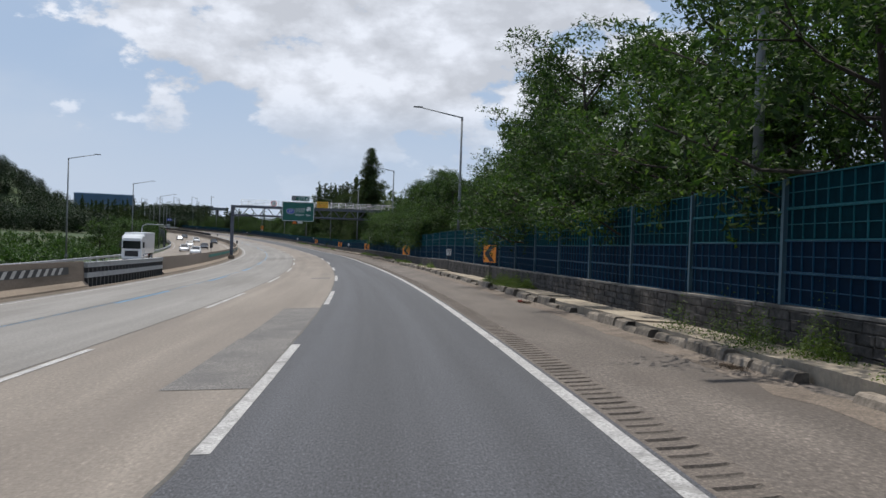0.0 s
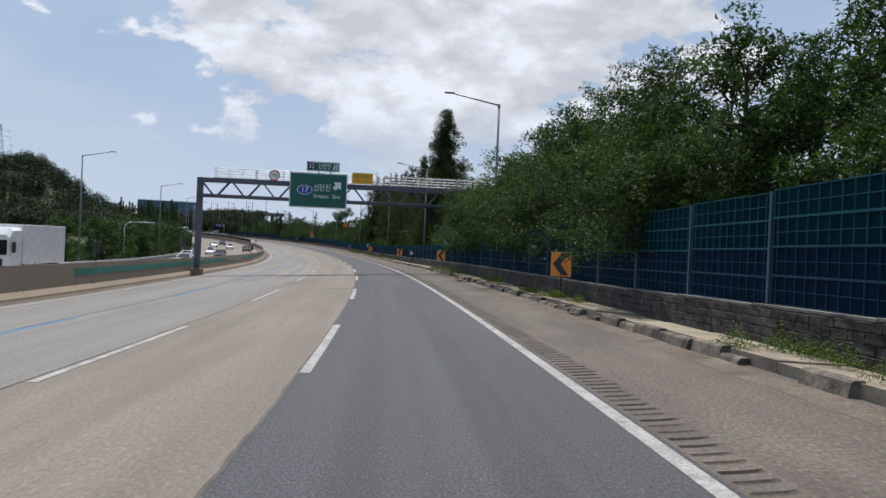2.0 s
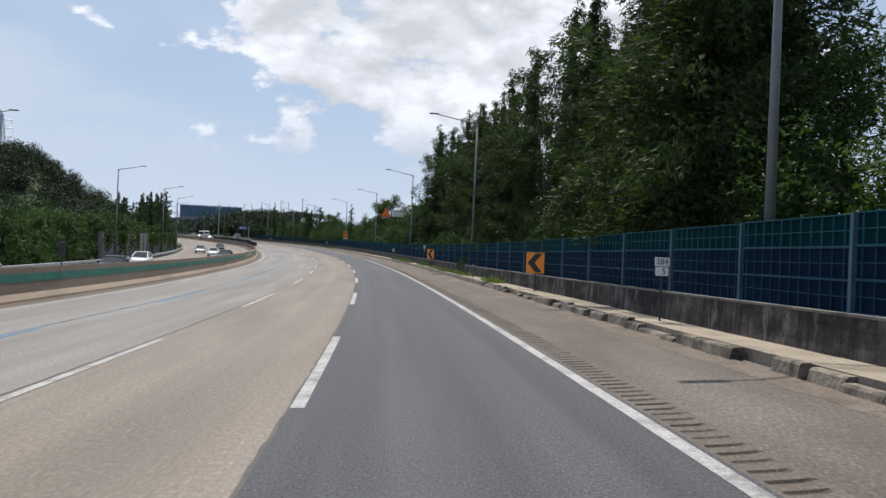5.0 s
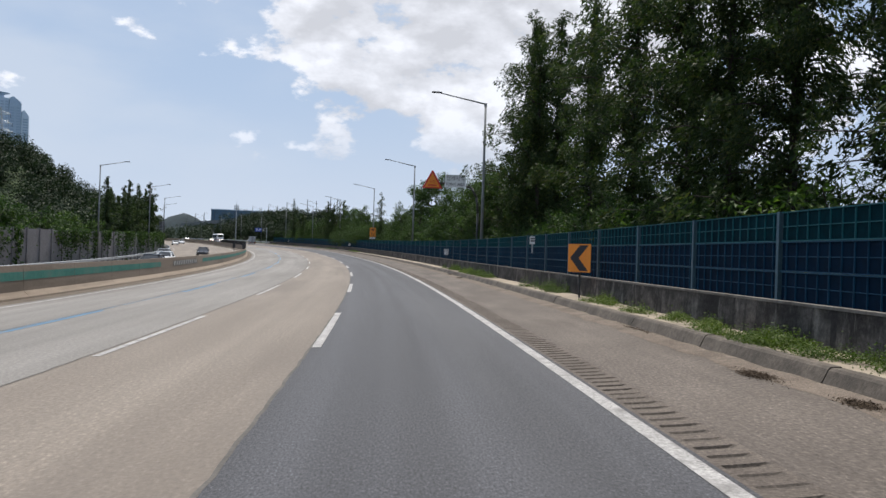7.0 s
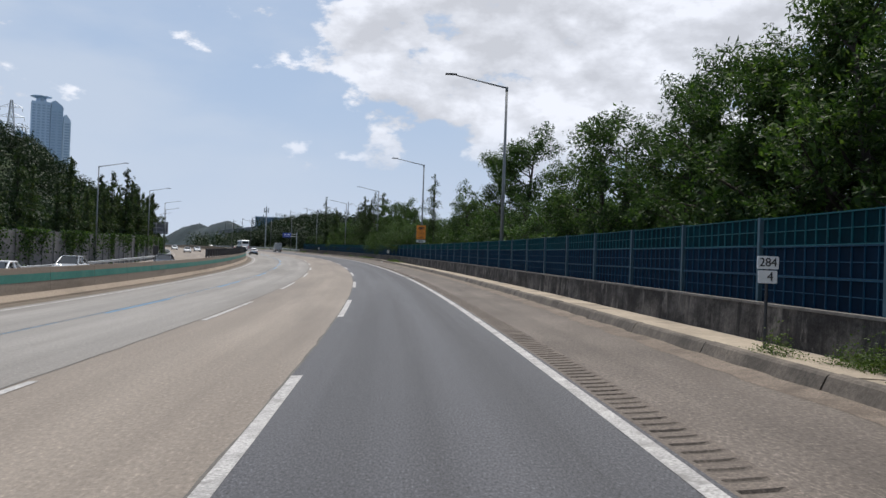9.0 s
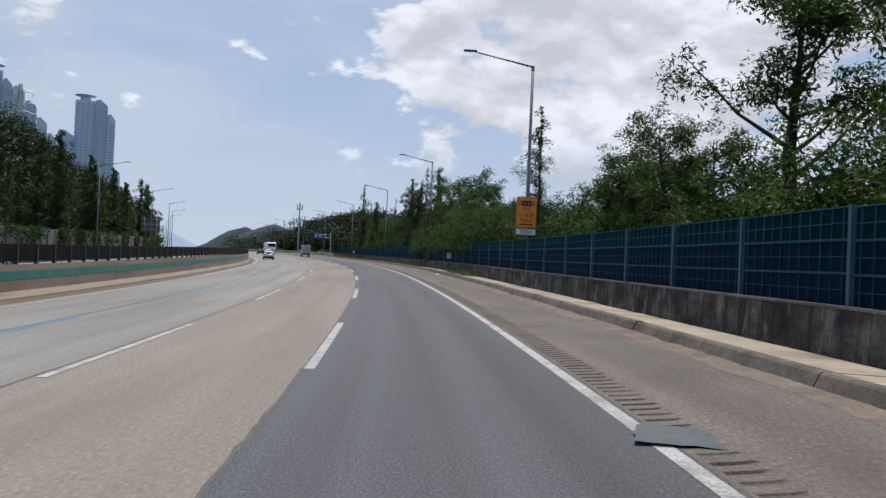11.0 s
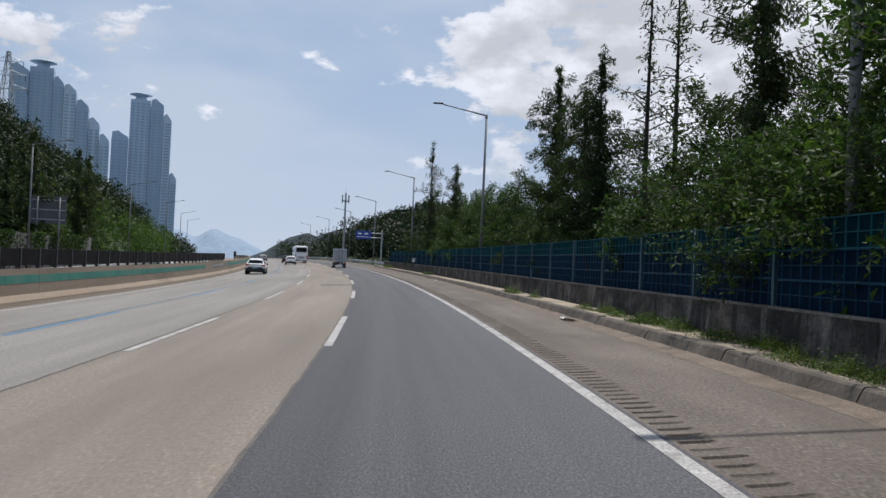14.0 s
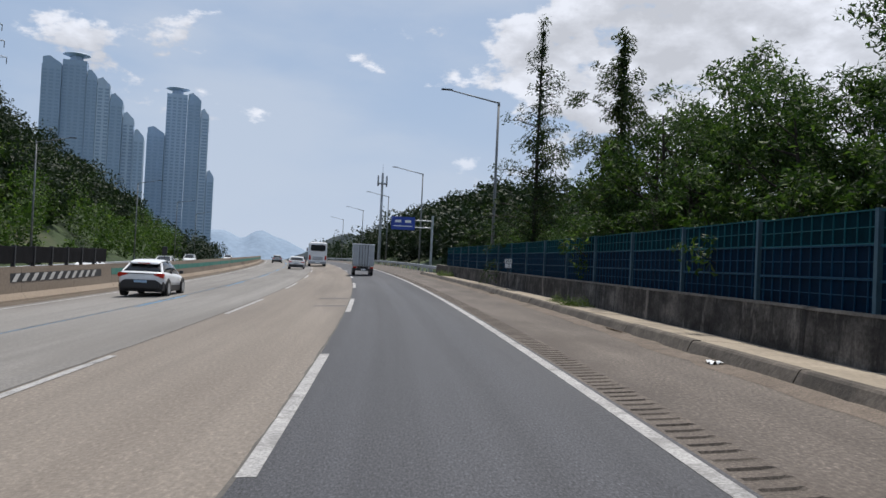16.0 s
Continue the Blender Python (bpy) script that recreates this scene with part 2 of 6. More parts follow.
M_KERBOLD = surface("broken_kerb_concrete", (0.060, 0.052, 0.043), (0.235, 0.198, 0.158), 1.5, 11.0, 0.95, 0.8, stain=(0.022, 0.020, 0.018), stain_scale=1.1, grain=0.8, spread=0.12)
M_SLAB = surface("slab_concrete", (0.23, 0.192, 0.145), (0.36, 0.306, 0.233), 0.7, 9.0, 0.9, 0.3, stain=(0.105, 0.086, 0.065), stain_scale=0.6, grain=0.45)
M_STONE = surface("wall_stone", (0.026, 0.024, 0.023), (0.105, 0.096, 0.088), 1.6, 9.0, 0.95, 0.8, stain=(0.013, 0.013, 0.012), stain_scale=0.9, grain=1.0, spread=0.14)
M_MEDIAN = surface("median_concrete", (0.215, 0.168, 0.125), (0.285, 0.232, 0.180), 0.35, 8.0, 0.9, 0.2, stain=(0.135, 0.105, 0.078), stain_scale=0.6, stretch=(1.5, 0.15, 1), grain=0.35, uv=True)
M_GREENBAND = surface("green_band_paint", (0.03, 0.15, 0.12), (0.055, 0.23, 0.18), 0.6, 9.0, 0.8, 0.1, stain=(0.10, 0.16, 0.13), stain_scale=0.6, grain=0.3)
M_STEEL = surface("galvanised_steel", (0.33, 0.35, 0.37), (0.46, 0.48, 0.50), 2.0, 30.0, 0.5, 0.05, 0.55, grain=0.2, world_space=False)
M_LAMPPOST = surface("lamp_post_paint", (0.13, 0.14, 0.145), (0.19, 0.20, 0.205), 1.5, 30.0, 0.5, 0.05, 0.3, grain=0.2, world_space=False)
M_GANTRY = surface("gantry_paint", (0.075, 0.083, 0.105), (0.11, 0.12, 0.145), 0.8, 18.0, 0.55, 0.08, 0.1, grain=0.25, world_space=False)
M_POSTBLUE = surface("barrier_post_paint", (0.045, 0.098, 0.135), (0.075, 0.138, 0.175), 1.0, 20.0, 0.5, 0.05, 0.1, grain=0.25, spec=0.25)
M_TEALFRAME = surface("barrier_teal_frame", (0.008, 0.086, 0.106), (0.017, 0.126, 0.150), 0.8, 18.0, 0.6, 0.05, 0.0, grain=0.25, spec=0.2)
M_BLUEFRAME = surface("barrier_blue_frame", (0.006, 0.046, 0.094), (0.013, 0.070, 0.126), 0.8, 18.0, 0.6, 0.05, 0.0, grain=0.25, spec=0.2)
M_GROUND = surface("ground_grass_soil", (0.018, 0.036, 0.010), (0.042, 0.068, 0.020), 0.08, 1.6, 0.95, 0.4, stain=(0.09, 0.078, 0.045), stain_scale=0.05, grain=0.7)
M_BARK = surface("bark", (0.020, 0.016, 0.013), (0.05, 0.041, 0.033), 3.0, 22.0, 0.95, 0.6, stretch=(1, 1, 0.25), grain=0.7, world_space=False)
M_LEAF = foliage("leaf_locust", (0.013, 0.028, 0.010), (0.040, 0.074, 0.024), (0.100, 0.146, 0.047), 0.34)
M_LEAFDARK = foliage("leaf_metasequoia", (0.014, 0.027, 0.013), (0.038, 0.060, 0.024), (0.080, 0.088, 0.038), 0.30)
M_LEAFBRIGHT = foliage("leaf_shrub", (0.019, 0.042, 0.012), (0.050, 0.092, 0.025), (0.105, 0.155, 0.043), 0.30)
M_LEAFPALE = foliage("leaf_poplar", (0.10, 0.12, 0.085), (0.17, 0.19, 0.14), (0.25, 0.26, 0.21), 0.3)
M_WOODS = foliage("leaf_woods", (0.011, 0.021, 0.012), (0.017, 0.031, 0.016), (0.026, 0.043, 0.020), 0.15)


def panel_material(name, dark, light, through):
    m, nt, b = nodes(name)
    vec = nt.nodes.new("ShaderNodeNewGeometry").outputs["Position"]
    c = noise_node(nt, vec, 0.5, 4)
    f = noise_node(nt, vec, 6.0, 4)
    col = blend(nt, ramp(nt, c, [(0.3, dark), (0.7, light)]), ramp(nt, f, [(0.3, (0.75,) * 3), (0.7, (1.15,) * 3)]), 1.0, "MULTIPLY")
    link(nt, col, b.inputs["Base Color"])
    b.inputs["Roughness"].default_value = 0.75
    b.inputs["Specular IOR Level"].default_value = 0.08
    tr = nt.nodes.new("ShaderNodeBsdfTranslucent")
    link(nt, col, tr.inputs[0])
    mx = nt.nodes.new("ShaderNodeMixShader")
    mx.inputs[0].default_value = through
    link(nt, b.outputs[0], mx.inputs[1])
    link(nt, tr.outputs[0], mx.inputs[2])
    link(nt, mx.outputs[0], nt.nodes["Material Output"].inputs[0])
    return m


def weathered_wall(name):
    """Old cast concrete: pale and dark blotches, lichen, run-off streaks from the top."""
    m, nt, b = nodes(name)
    pos = nt.nodes.new("ShaderNodeNewGeometry").outputs["Position"]

    def mapped(sc):
        mp = nt.nodes.new("ShaderNodeMapping")
        mp.inputs["Scale"].default_value = sc
        link(nt, pos, mp.inputs[0])
        return mp.outputs[0]
    big = noise_node(nt, mapped((0.8, 0.8, 1.6)), 0.8, 8, 0.68)
    col = ramp(nt, big, [(0.36, (0.024, 0.022, 0.021)), (0.47, (0.056, 0.051, 0.047)), (0.56, (0.105, 0.096, 0.087)), (0.66, (0.170, 0.153, 0.137))])
    run = noise_node(nt, mapped((3.2, 3.2, 0.35)), 1.0, 5, 0.6)
    col = blend(nt, col, (0.030, 0.028, 0.027), ramp(nt, run, [(0.50, (0, 0, 0)), (0.62, (0.85,) * 3)]))
    pale = noise_node(nt, mapped((2.0, 2.0, 0.8)), 1.1, 6, 0.6)
    col = blend(nt, col, (0.23, 0.210, 0.187), ramp(nt, pale, [(0.57, (0, 0, 0)), (0.66, (0.7,) * 3)]))
    f = noise_node(nt, pos, 16.0, 5, 0.7)
    col = blend(nt, col, ramp(nt, f, [(0.3, (0.55,) * 3), (0.7, (1.3,) * 3)]), 1.0, "MULTIPLY")
    link(nt, col, b.inputs["Base Color"])
    b.inputs["Roughness"].default_value, b.inputs["Specular IOR Level"].default_value = 0.95, 0.25
    bn = nt.nodes.new("ShaderNodeBump")
    bn.inputs["Strength"].default_value, bn.inputs["Distance"].default_value = 0.6, 0.03
    link(nt, f, bn.inputs["Height"])
    link(nt, bn.outputs[0], b.inputs["Normal"])
    return m


M_WALL = weathered_wall("retaining_concrete")
M_COPING = surface("coping_concrete", (0.13, 0.118, 0.105), (0.24, 0.22, 0.195), 1.2, 12.0, 0.9, 0.4, stain=(0.05, 0.045, 0.04), stain_scale=1.0, grain=0.6)
M_PANELTEAL = panel_material("barrier_panel_teal", (0.0008, 0.021, 0.033), (0.0016, 0.037, 0.050), 0.35)
M_PANELBLUE = panel_material("barrier_panel_blue", (0.0004, 0.0095, 0.025), (0.0008, 0.0155, 0.039), 0.1)
M_GREENSIGN = plain("sign_green", (0.004, 0.10, 0.078), 0.4)
M_WHITESIGN = plain("sign_white", (0.78, 0.80, 0.80), 0.4)
M_BLACKSIGN = plain("sign_black", (0.012, 0.012, 0.018), 0.45)
M_BLUESIGN = plain("sign_blue", (0.015, 0.05, 0.32), 0.4)
M_YELLOWSIGN = plain("sign_yellow", (0.72, 0.40, 0.03), 0.45)
M_ORANGESIGN = plain("sign_orange", (0.78, 0.26, 0.02), 0.45)
M_REDSIGN = plain("sign_red", (0.55, 0.03, 0.02), 0.4)
M_DARKSTEEL = plain("dark_steel", (0.04, 0.042, 0.045), 0.5, 0.3)
M_RUBBER = plain("tyre_rubber", (0.018, 0.018, 0.019), 0.8)
M_CARWHITE = plain("car_paint_white", (0.78, 0.79, 0.80), 0.2, 0.0)
M_CARDARK = plain("car_paint_dark", (0.03, 0.033, 0.04), 0.2)
M_CARSILVER = plain("car_paint_silver", (0.42, 0.44, 0.46), 0.25, 0.4)
M_CARGLASS = plain("car_glass_dark", (0.015, 0.018, 0.02), 0.06)
M_TAILLIGHT = plain("tail_light_red", (0.45, 0.02, 0.01), 0.2)
M_PLASTIC = plain("black_plastic", (0.02, 0.02, 0.022), 0.5)


sky_nodes()


# ---- mesh helpers ----
def mesh_of(name, verts, faces, mats, smooth=False, index=None):
    me = bpy.data.meshes.new(name)
    me.from_pydata([tuple(v) for v in verts], [], [tuple(f) for f in faces])
    for m in (mats if isinstance(mats, (list, tuple)) else [mats]):
        me.materials.append(m)
    if index is not None:
        me.polygons.foreach_set("material_index", index)
    if smooth:
        me.polygons.foreach_set("use_smooth", [True] * len(me.polygons))
    me.update()
    return me


def bm_mesh(name, bm, mat, smooth=False):
    bmesh.ops.recalc_face_normals(bm, faces=bm.faces)
    me = bpy.data.meshes.new(name)
    bm.to_mesh(me)
    bm.free()
    me.materials.append(mat)
    if smooth:
        me.polygons.foreach_set("use_smooth", [True] * len(me.polygons))
    return me


def part(name, bm, mat, parent, label="", smooth=False, m=None):
    me = bm if isinstance(bm, bpy.types.Mesh) else bm_mesh(name, bm, mat, smooth)
    ob = new(name, me)
    ob.parent = parent
    if m is not None:
        ob.matrix_basis = m
    if label:
        ob["label"] = label
    return ob


def thing(name, label, category, m, group="", kind=""):
    ob = new(name)
    ob.empty_display_size = 0.3
    ob.matrix_basis = m
    return tagged(ob, label, category, group, kind)


def box(bm, x0, x1, y0, y1, z0, z1, bevel=0.0):
    r = bmesh.ops.create_cube(bm, size=1)
    bmesh.ops.transform(bm, matrix=Matrix.Translation(((x0 + x1) / 2, (y0 + y1) / 2, (z0 + z1) / 2)) @ Matrix.Diagonal((abs(x1 - x0), abs(y1 - y0), abs(z1 - z0), 1)), verts=r["verts"])
    if bevel:
        edges = list({e for v in r["verts"] for e in v.link_edges})
        bmesh.ops.bevel(bm, geom=edges, offset=bevel, segments=2, affect="EDGES", profile=0.7)
    return bm


def tube(bm, a, b, r0, r1=None, sides=8):
    a, b = Vector(a), Vector(b)
    r1 = r0 if r1 is None else r1
    m = Matrix.Translation((a + b) / 2) @ (b - a).to_track_quat("Z", "Y").to_matrix().to_4x4()
    bmesh.ops.create_cone(bm, cap_ends=True, segments=sides, radius1=r0, radius2=r1, depth=(b - a).length, matrix=m)
    return bm


def nb():
    return bmesh.new()


def prism(bm, pts, y0, y1):
    """An outline in x, z pushed from y0 to y1."""
    a = [bm.verts.new((x, y0, z)) for x, z in pts]
    b = [bm.verts.new((x, y1, z)) for x, z in pts]
    bm.faces.new(a)
    bm.faces.new(b[::-1])
    for i in range(len(pts)):
        j = (i + 1) % len(pts)
        bm.faces.new((a[i], b[i], b[j], a[j]))
    return bm


def rounded(w, h, r, n=4):
    pts = []
    for cx, cz, a0 in ((w / 2 - r, h / 2 - r, 0), (-w / 2 + r, h / 2 - r, 90), (-w / 2 + r, -h / 2 + r, 180), (w / 2 - r, -h / 2 + r, 270)):
        for i in range(n + 1):
            a = radians(a0 + 90 * i / n)
            pts.append((cx + r * math.cos(a), cz + r * math.sin(a)))
    return pts


def lettering(text, size, mat, depth=0.004, squeeze=1.0):
    """Letters as a mesh, standing upright in x and z, centred, facing -y."""
    cu = bpy.data.curves.new("lettering", "FONT")
    cu.body, cu.size, cu.align_x, cu.align_y, cu.extrude = text, size, "CENTER", "CENTER", depth
    ob = bpy.data.objects.new("lettering", cu)
    scene.collection.objects.link(ob)
    bpy.context.view_layer.update()
    me = bpy.data.meshes.new_from_object(ob.evaluated_get(bpy.context.evaluated_depsgraph_get()))
    bpy.data.objects.remove(ob)
    me.transform(Matrix.Diagonal((squeeze, 1, 1, 1)))
    me.transform(Matrix.Rotation(radians(90), 4, "X"))
    me.materials.clear()
    me.materials.append(mat)
    return me


def sweep(name, profile, s0, s1, step, mats, bank=True, closed=False, index=None, wobble=0.0):
    """A strip with the given (d, z) outline, led along the road."""
    n = max(2, int(round((s1 - s0) / step)) + 1)
    s = np.linspace(s0, s1, n)
    d, z = np.array([q[0] for q in profile]), np.array([q[1] for q in profile])
    sway = wobble * np.array([noise.noise((q * 1.7, 0.3, 0)) for q in s]) if wobble else np.zeros(n)
    v = at(s[:, None], d[None] + sway[:, None], z[None], bank)
    k = len(profile)
    verts = v.reshape(-1, 3)
    faces, idx = [], []
    m = k if closed else k - 1
    for i in range(n - 1):
        for j in range(m):
            j2 = (j + 1) % k
            faces.append((i * k + j, i * k + j2, (i + 1) * k + j2, (i + 1) * k + j))
            idx.append(index[j] if index else 0)
    if closed:
        faces += [tuple(range(k))[::-1], tuple((n - 1) * k + j for j in range(k))]
        idx += [index[0] if index else 0] * 2
    me = mesh_of(name, verts, faces, mats, index=idx if index else None)
    across = np.r_[0, np.cumsum(np.hypot(np.diff(d), np.diff(z)))] + d[0]
    vi = np.empty(len(me.loops), dtype=np.int32)
    me.loops.foreach_get("vertex_index", vi)
    uv = me.uv_layers.new(name="along").data
    uv.foreach_set("uv", np.stack([across[vi % k], s[vi // k]], -1).astype(np.float32).ravel())
    return me


def structure(name, me, label, category):
    return tagged(new(name, me), label, category, kind="structure")


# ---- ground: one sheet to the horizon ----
def smooth01(x):
    x = np.clip(x, 0, 1)
    return x * x * (3 - 2 * x)


def land(s, d):
    """The ground's height above the road's line."""
    right = -0.3 + 1.3 * smooth01((d - 8.5) / 5) + 0.9 * smooth01((d - 14) / 25) + 2.5 * smooth01((d - 45) / 60)
    knoll = 6.5 * smooth01((s - 505) / 45) * (1 - smooth01((s - 640) / 60)) * smooth01((d - 9) / 14)
    right = np.where(s > 498, -0.2 + 0.6 * smooth01((d - 9) / 30), right) + knoll
    under = -0.5 + 0.047 * d
    ridge = 28.0 * smooth01((s - 440) / 110) * (1 - smooth01((s - 620) / 120))
    left = -2.0 - 0.8 * smooth01((-d - 32) / 8) * (1 - smooth01((s - 240) / 60)) + (ridge + 1.0) * np.clip((-d - 34.5) / 40, 0, 1) * (1 - smooth01((-d - 115) / 60))
    return np.where(d > 6.9, right, np.where(d < -30.5, left, under))


def place_on_line(x, y):
    """Metres along and to the right of the road's line for world places."""
    q = np.arange(0, len(LINE_S), 4)
    best = np.full(x.shape, 1e12)
    s, d = np.zeros(x.shape), np.zeros(x.shape)
    for i in q:
        dx, dy = x - LINE_X[i], y - LINE_Y[i]
        r = dx * dx + dy * dy
        c, sn = math.cos(LINE_T[i]), math.sin(LINE_T[i])
        near = r < best
        best = np.where(near, r, best)
        s = np.where(near, LINE_S[i] - dx * sn + dy * c, s)
        d = np.where(near, dx * c + dy * sn, d)
    return s, d


def make_ground():
    gx = np.unique(np.r_[np.linspace(-4000, -400, 16), np.arange(-400, 100, 5.0), np.linspace(100, 3000, 14)])
    gy = np.unique(np.r_[np.linspace(-1500, -60, 8), np.arange(-60, 760, 5.0), np.linspace(760, 4500, 18)])
    X, Y = np.meshgrid(gx, gy, indexing="ij")
    s, d = place_on_line(X, Y)
    z = np.interp(s, LINE_S, LINE_Z) + land(s, d)
    far = smooth01((np.hypot(X, Y - 300) - 700) / 600)
    z = z * (1 - far) + (-2.0) * far
    v = np.stack([X, Y, z], -1).reshape(-1, 3)
    ny = len(gy)
    f = [(i * ny + j, (i + 1) * ny + j, (i + 1) * ny + j + 1, i * ny + j + 1) for i in range(len(gx) - 1) for j in range(ny - 1)]
    structure("ground", mesh_of("ground", v, f, M_GROUND, True), "grassy ground with bare soil patches beside the motorway", "ground")


make_ground()

# ---- roadway ----
S0, S1 = -30, 760
D_FOG, D_DASH, D_DASH2, D_BLUE, D_EDGE = 2.362, -1.160, -4.70, -8.28, -12.15
structure("road_concrete", sweep("road_concrete", [(-13.3, 0.0), (-12.35, 0.0), (-8.4, 0), (-4.86, 0), (-1.24, 0.0)], S0, S1, 4, [M_CONC, M_CONCGREY], index=[1, 1, 1, 0]), "tan concrete motorway carriageway with longitudinal joints and stains", "road")
structure("road_asphalt", sweep("road_asphalt", [(-1.24, 0.003), (0.6, 0.004), (2.27, 0.003), (2.50, 0.003)], S0, S1, 4, M_ASPH), "dark grey asphalt lane with fine gravel grain", "road")
shoulder = structure("shoulder", sweep("shoulder", [(2.98, 0.0), (4.2, 0.0), (5.4, 0.0)], S0, 498, 4, M_SHOULDER), "light brown concrete hard shoulder", "road")
structure("shoulder_far", sweep("shoulder", [(2.98, 0.0), (4.2, 0.0), (6.9, 0.0)], 498, S1, 4, M_SHOULDER), "light brown concrete hard shoulder", "road")


def make_rumble():
    pitch = 0.30
    n = int((500 + 2) / pitch)
    rg = np.random.default_rng(8)
    d = np.array([2.50, 2.545, 2.58, 2.72, 2.86, 2.93, 2.98])
    bow = np.array([0.0, 0.0, 0.0, 0.012, 0.035, 0.06, 0.0])
    s, z = [], []
    for i in range(n):
        a = -2 + i * pitch + rg.uniform(-0.012, 0.012)
        deep = -0.018 + rg.uniform(-0.006, 0.006)
        wear = np.array([0, 0, 1, 1, 1, rg.uniform(-0.2, 1.0), 0])
        for along, low in ((0.0, 0), (0.12, 0), (0.155, 0.8), (0.215, 1), (0.235, 0)):
            s.append(a + along + bow)
            z.append(np.where(wear > 0, deep * low * wear, 0) + 0.001)
    s, z = np.array(s), np.array(z)
    k = len(d)
    v = at(s, d[None], z, True).reshape(-1, 3)
    f = [(i * k + j, i * k + j + 1, (i + 1) * k + j + 1, (i + 1) * k + j) for i in range(len(s) - 1) for j in range(k - 1)]
    # Hollow floors and far walls take the tone with the shade painted in.
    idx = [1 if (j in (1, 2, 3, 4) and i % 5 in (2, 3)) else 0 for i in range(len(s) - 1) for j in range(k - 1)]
    structure("rumble_strip", mesh_of("rumble_strip", v, f, [M_RUMBLEBED, M_RUMBLESHADE], index=idx), "milled rumble strip grooves along the shoulder edge", "rumble strip")
    structure("rumble_strip_far", sweep("rumble", [(2.50, 0.001), (2.98, 0.001)], 500, S1, 4, M_RUMBLESHADE), "milled rumble strip along the shoulder edge", "rumble strip")


make_rumble()

# opposite carriageway
structure("road_opposite", sweep("road_opposite", [(-29.4, 0), (-26, 0), (-22.5, 0), (-19, 0), (-14.3, 0)], S0, S1, 5, M_CONC), "tan concrete opposite carriageway beyond the median", "road")
structure("verge_dirt", sweep("verge_dirt", [(-13.32, 0.02), (-13.0, 0.028), (-12.62, 0.006)], S0, S1, 4, M_DIRT), "brown dirt drifted along the median foot", "ground")

M_GUTTER = surface("gutter_sand", (0.115, 0.090, 0.070), (0.185, 0.150, 0.120), 1.6, 24.0, 0.95, 0.4, stain=(0.07, 0.055, 0.043), stain_scale=1.2, grain=0.7, speck=0.3)
structure("gutter_sand", sweep("gutter_sand", [(4.72, 0.003), (4.95, 0.010), (5.16, 0.024)], S0, 496, 0.7, M_GUTTER, wobble=0.16), "pinkish sand and dirt drifted along the kerb foot", "ground")

# painted lines
lines = thing("road_markings", "worn white and blue painted lane lines", "road marking", Matrix(), kind="structure")


def stripe(name, d, w, a, b, mat, z=0.008):
    k = max(1, int((b - a) / 4))
    return part(name, sweep(name, [(d - w / 2, z), (d + w / 2, z)], a, b, (b - a) / k, mat), mat, lines)


stripe("edge_line", D_FOG, 0.165, S0, S1, M_PAINT)
stripe("edge_line", D_EDGE, 0.17, S0, S1, M_PAINT)
stripe("edge_line", -28.2, 0.17, S0, S1, M_PAINT)
stripe("edge_line", -15.3, 0.17, S0, S1, M_PAINT)
for k in range(-1, 36):
    a = 7.14 + 20 * k
    stripe("lane_dash", D_DASH, 0.16, a, a + 8.46, M_PAINT)
    stripe("lane_dash", D_DASH2, 0.15, a - 0.6, a + 8.4, M_PAINT)
    stripe("blue_dash", D_BLUE, 0.13, a + 3.0, a + 11.5, M_BLUE)
    if k % 2 == 0:
        stripe("lane_dash", -19.0, 0.15, a, a + 8, M_PAINT)
        stripe("lane_dash", -22.6, 0.15, a, a + 8, M_PAINT)
stripe("blue_line", D_BLUE - 0.16, 0.04, S0, S1, M_BLUE, 0.006)

# joints between the slabs
M_JOINT = surface("joint_tar", (0.07, 0.066, 0.06), (0.12, 0.11, 0.10), 2.0, 30.0, 0.9, 0.2, grain=0.5)
joints = thing("road_joints", "dark tar-filled joints between concrete slabs", "road joint", Matrix(), kind="structure")
for d in (-1.255, D_DASH2 - 0.16, -8.5):
    part("joint", sweep("joint", [(d - 0.022, 0.005), (d + 0.022, 0.005)], S0, S1, 0.4, M_JOINT, wobble=0.035), M_JOINT, joints)


def patch(s0, s1, d0, d1, mat, z=0.006, name="road_patch", label="dark asphalt repair patch in the concrete lane"):
    structure(name, sweep(name, [(d0, z), (d1, z)], s0, s1, max(1.0, (s1 - s0) / 6), mat), label, "road patch")


patch(10.6, 16.9, -2.35, -1.28, M_PATCHPALE)
patch(16.9, 25.6, -2.3, -1.28, M_PATCHPALE)
patch(50.9, 52.0, -2.6, -1.5, M_PATCH)
patch(58.4, 58.9, -2.15, -1.3, M_PATCH)
patch(95.8, 96.4, -2.5, -1.3, M_PATCH)
patch(424.2, 426.3, -3.15, -1.28, M_PATCH)
patch(450.3, 450.7, -2.4, -1.3, M_PATCH)
patch(455.5, 456.0, -2.5, -1.3, M_PATCH)

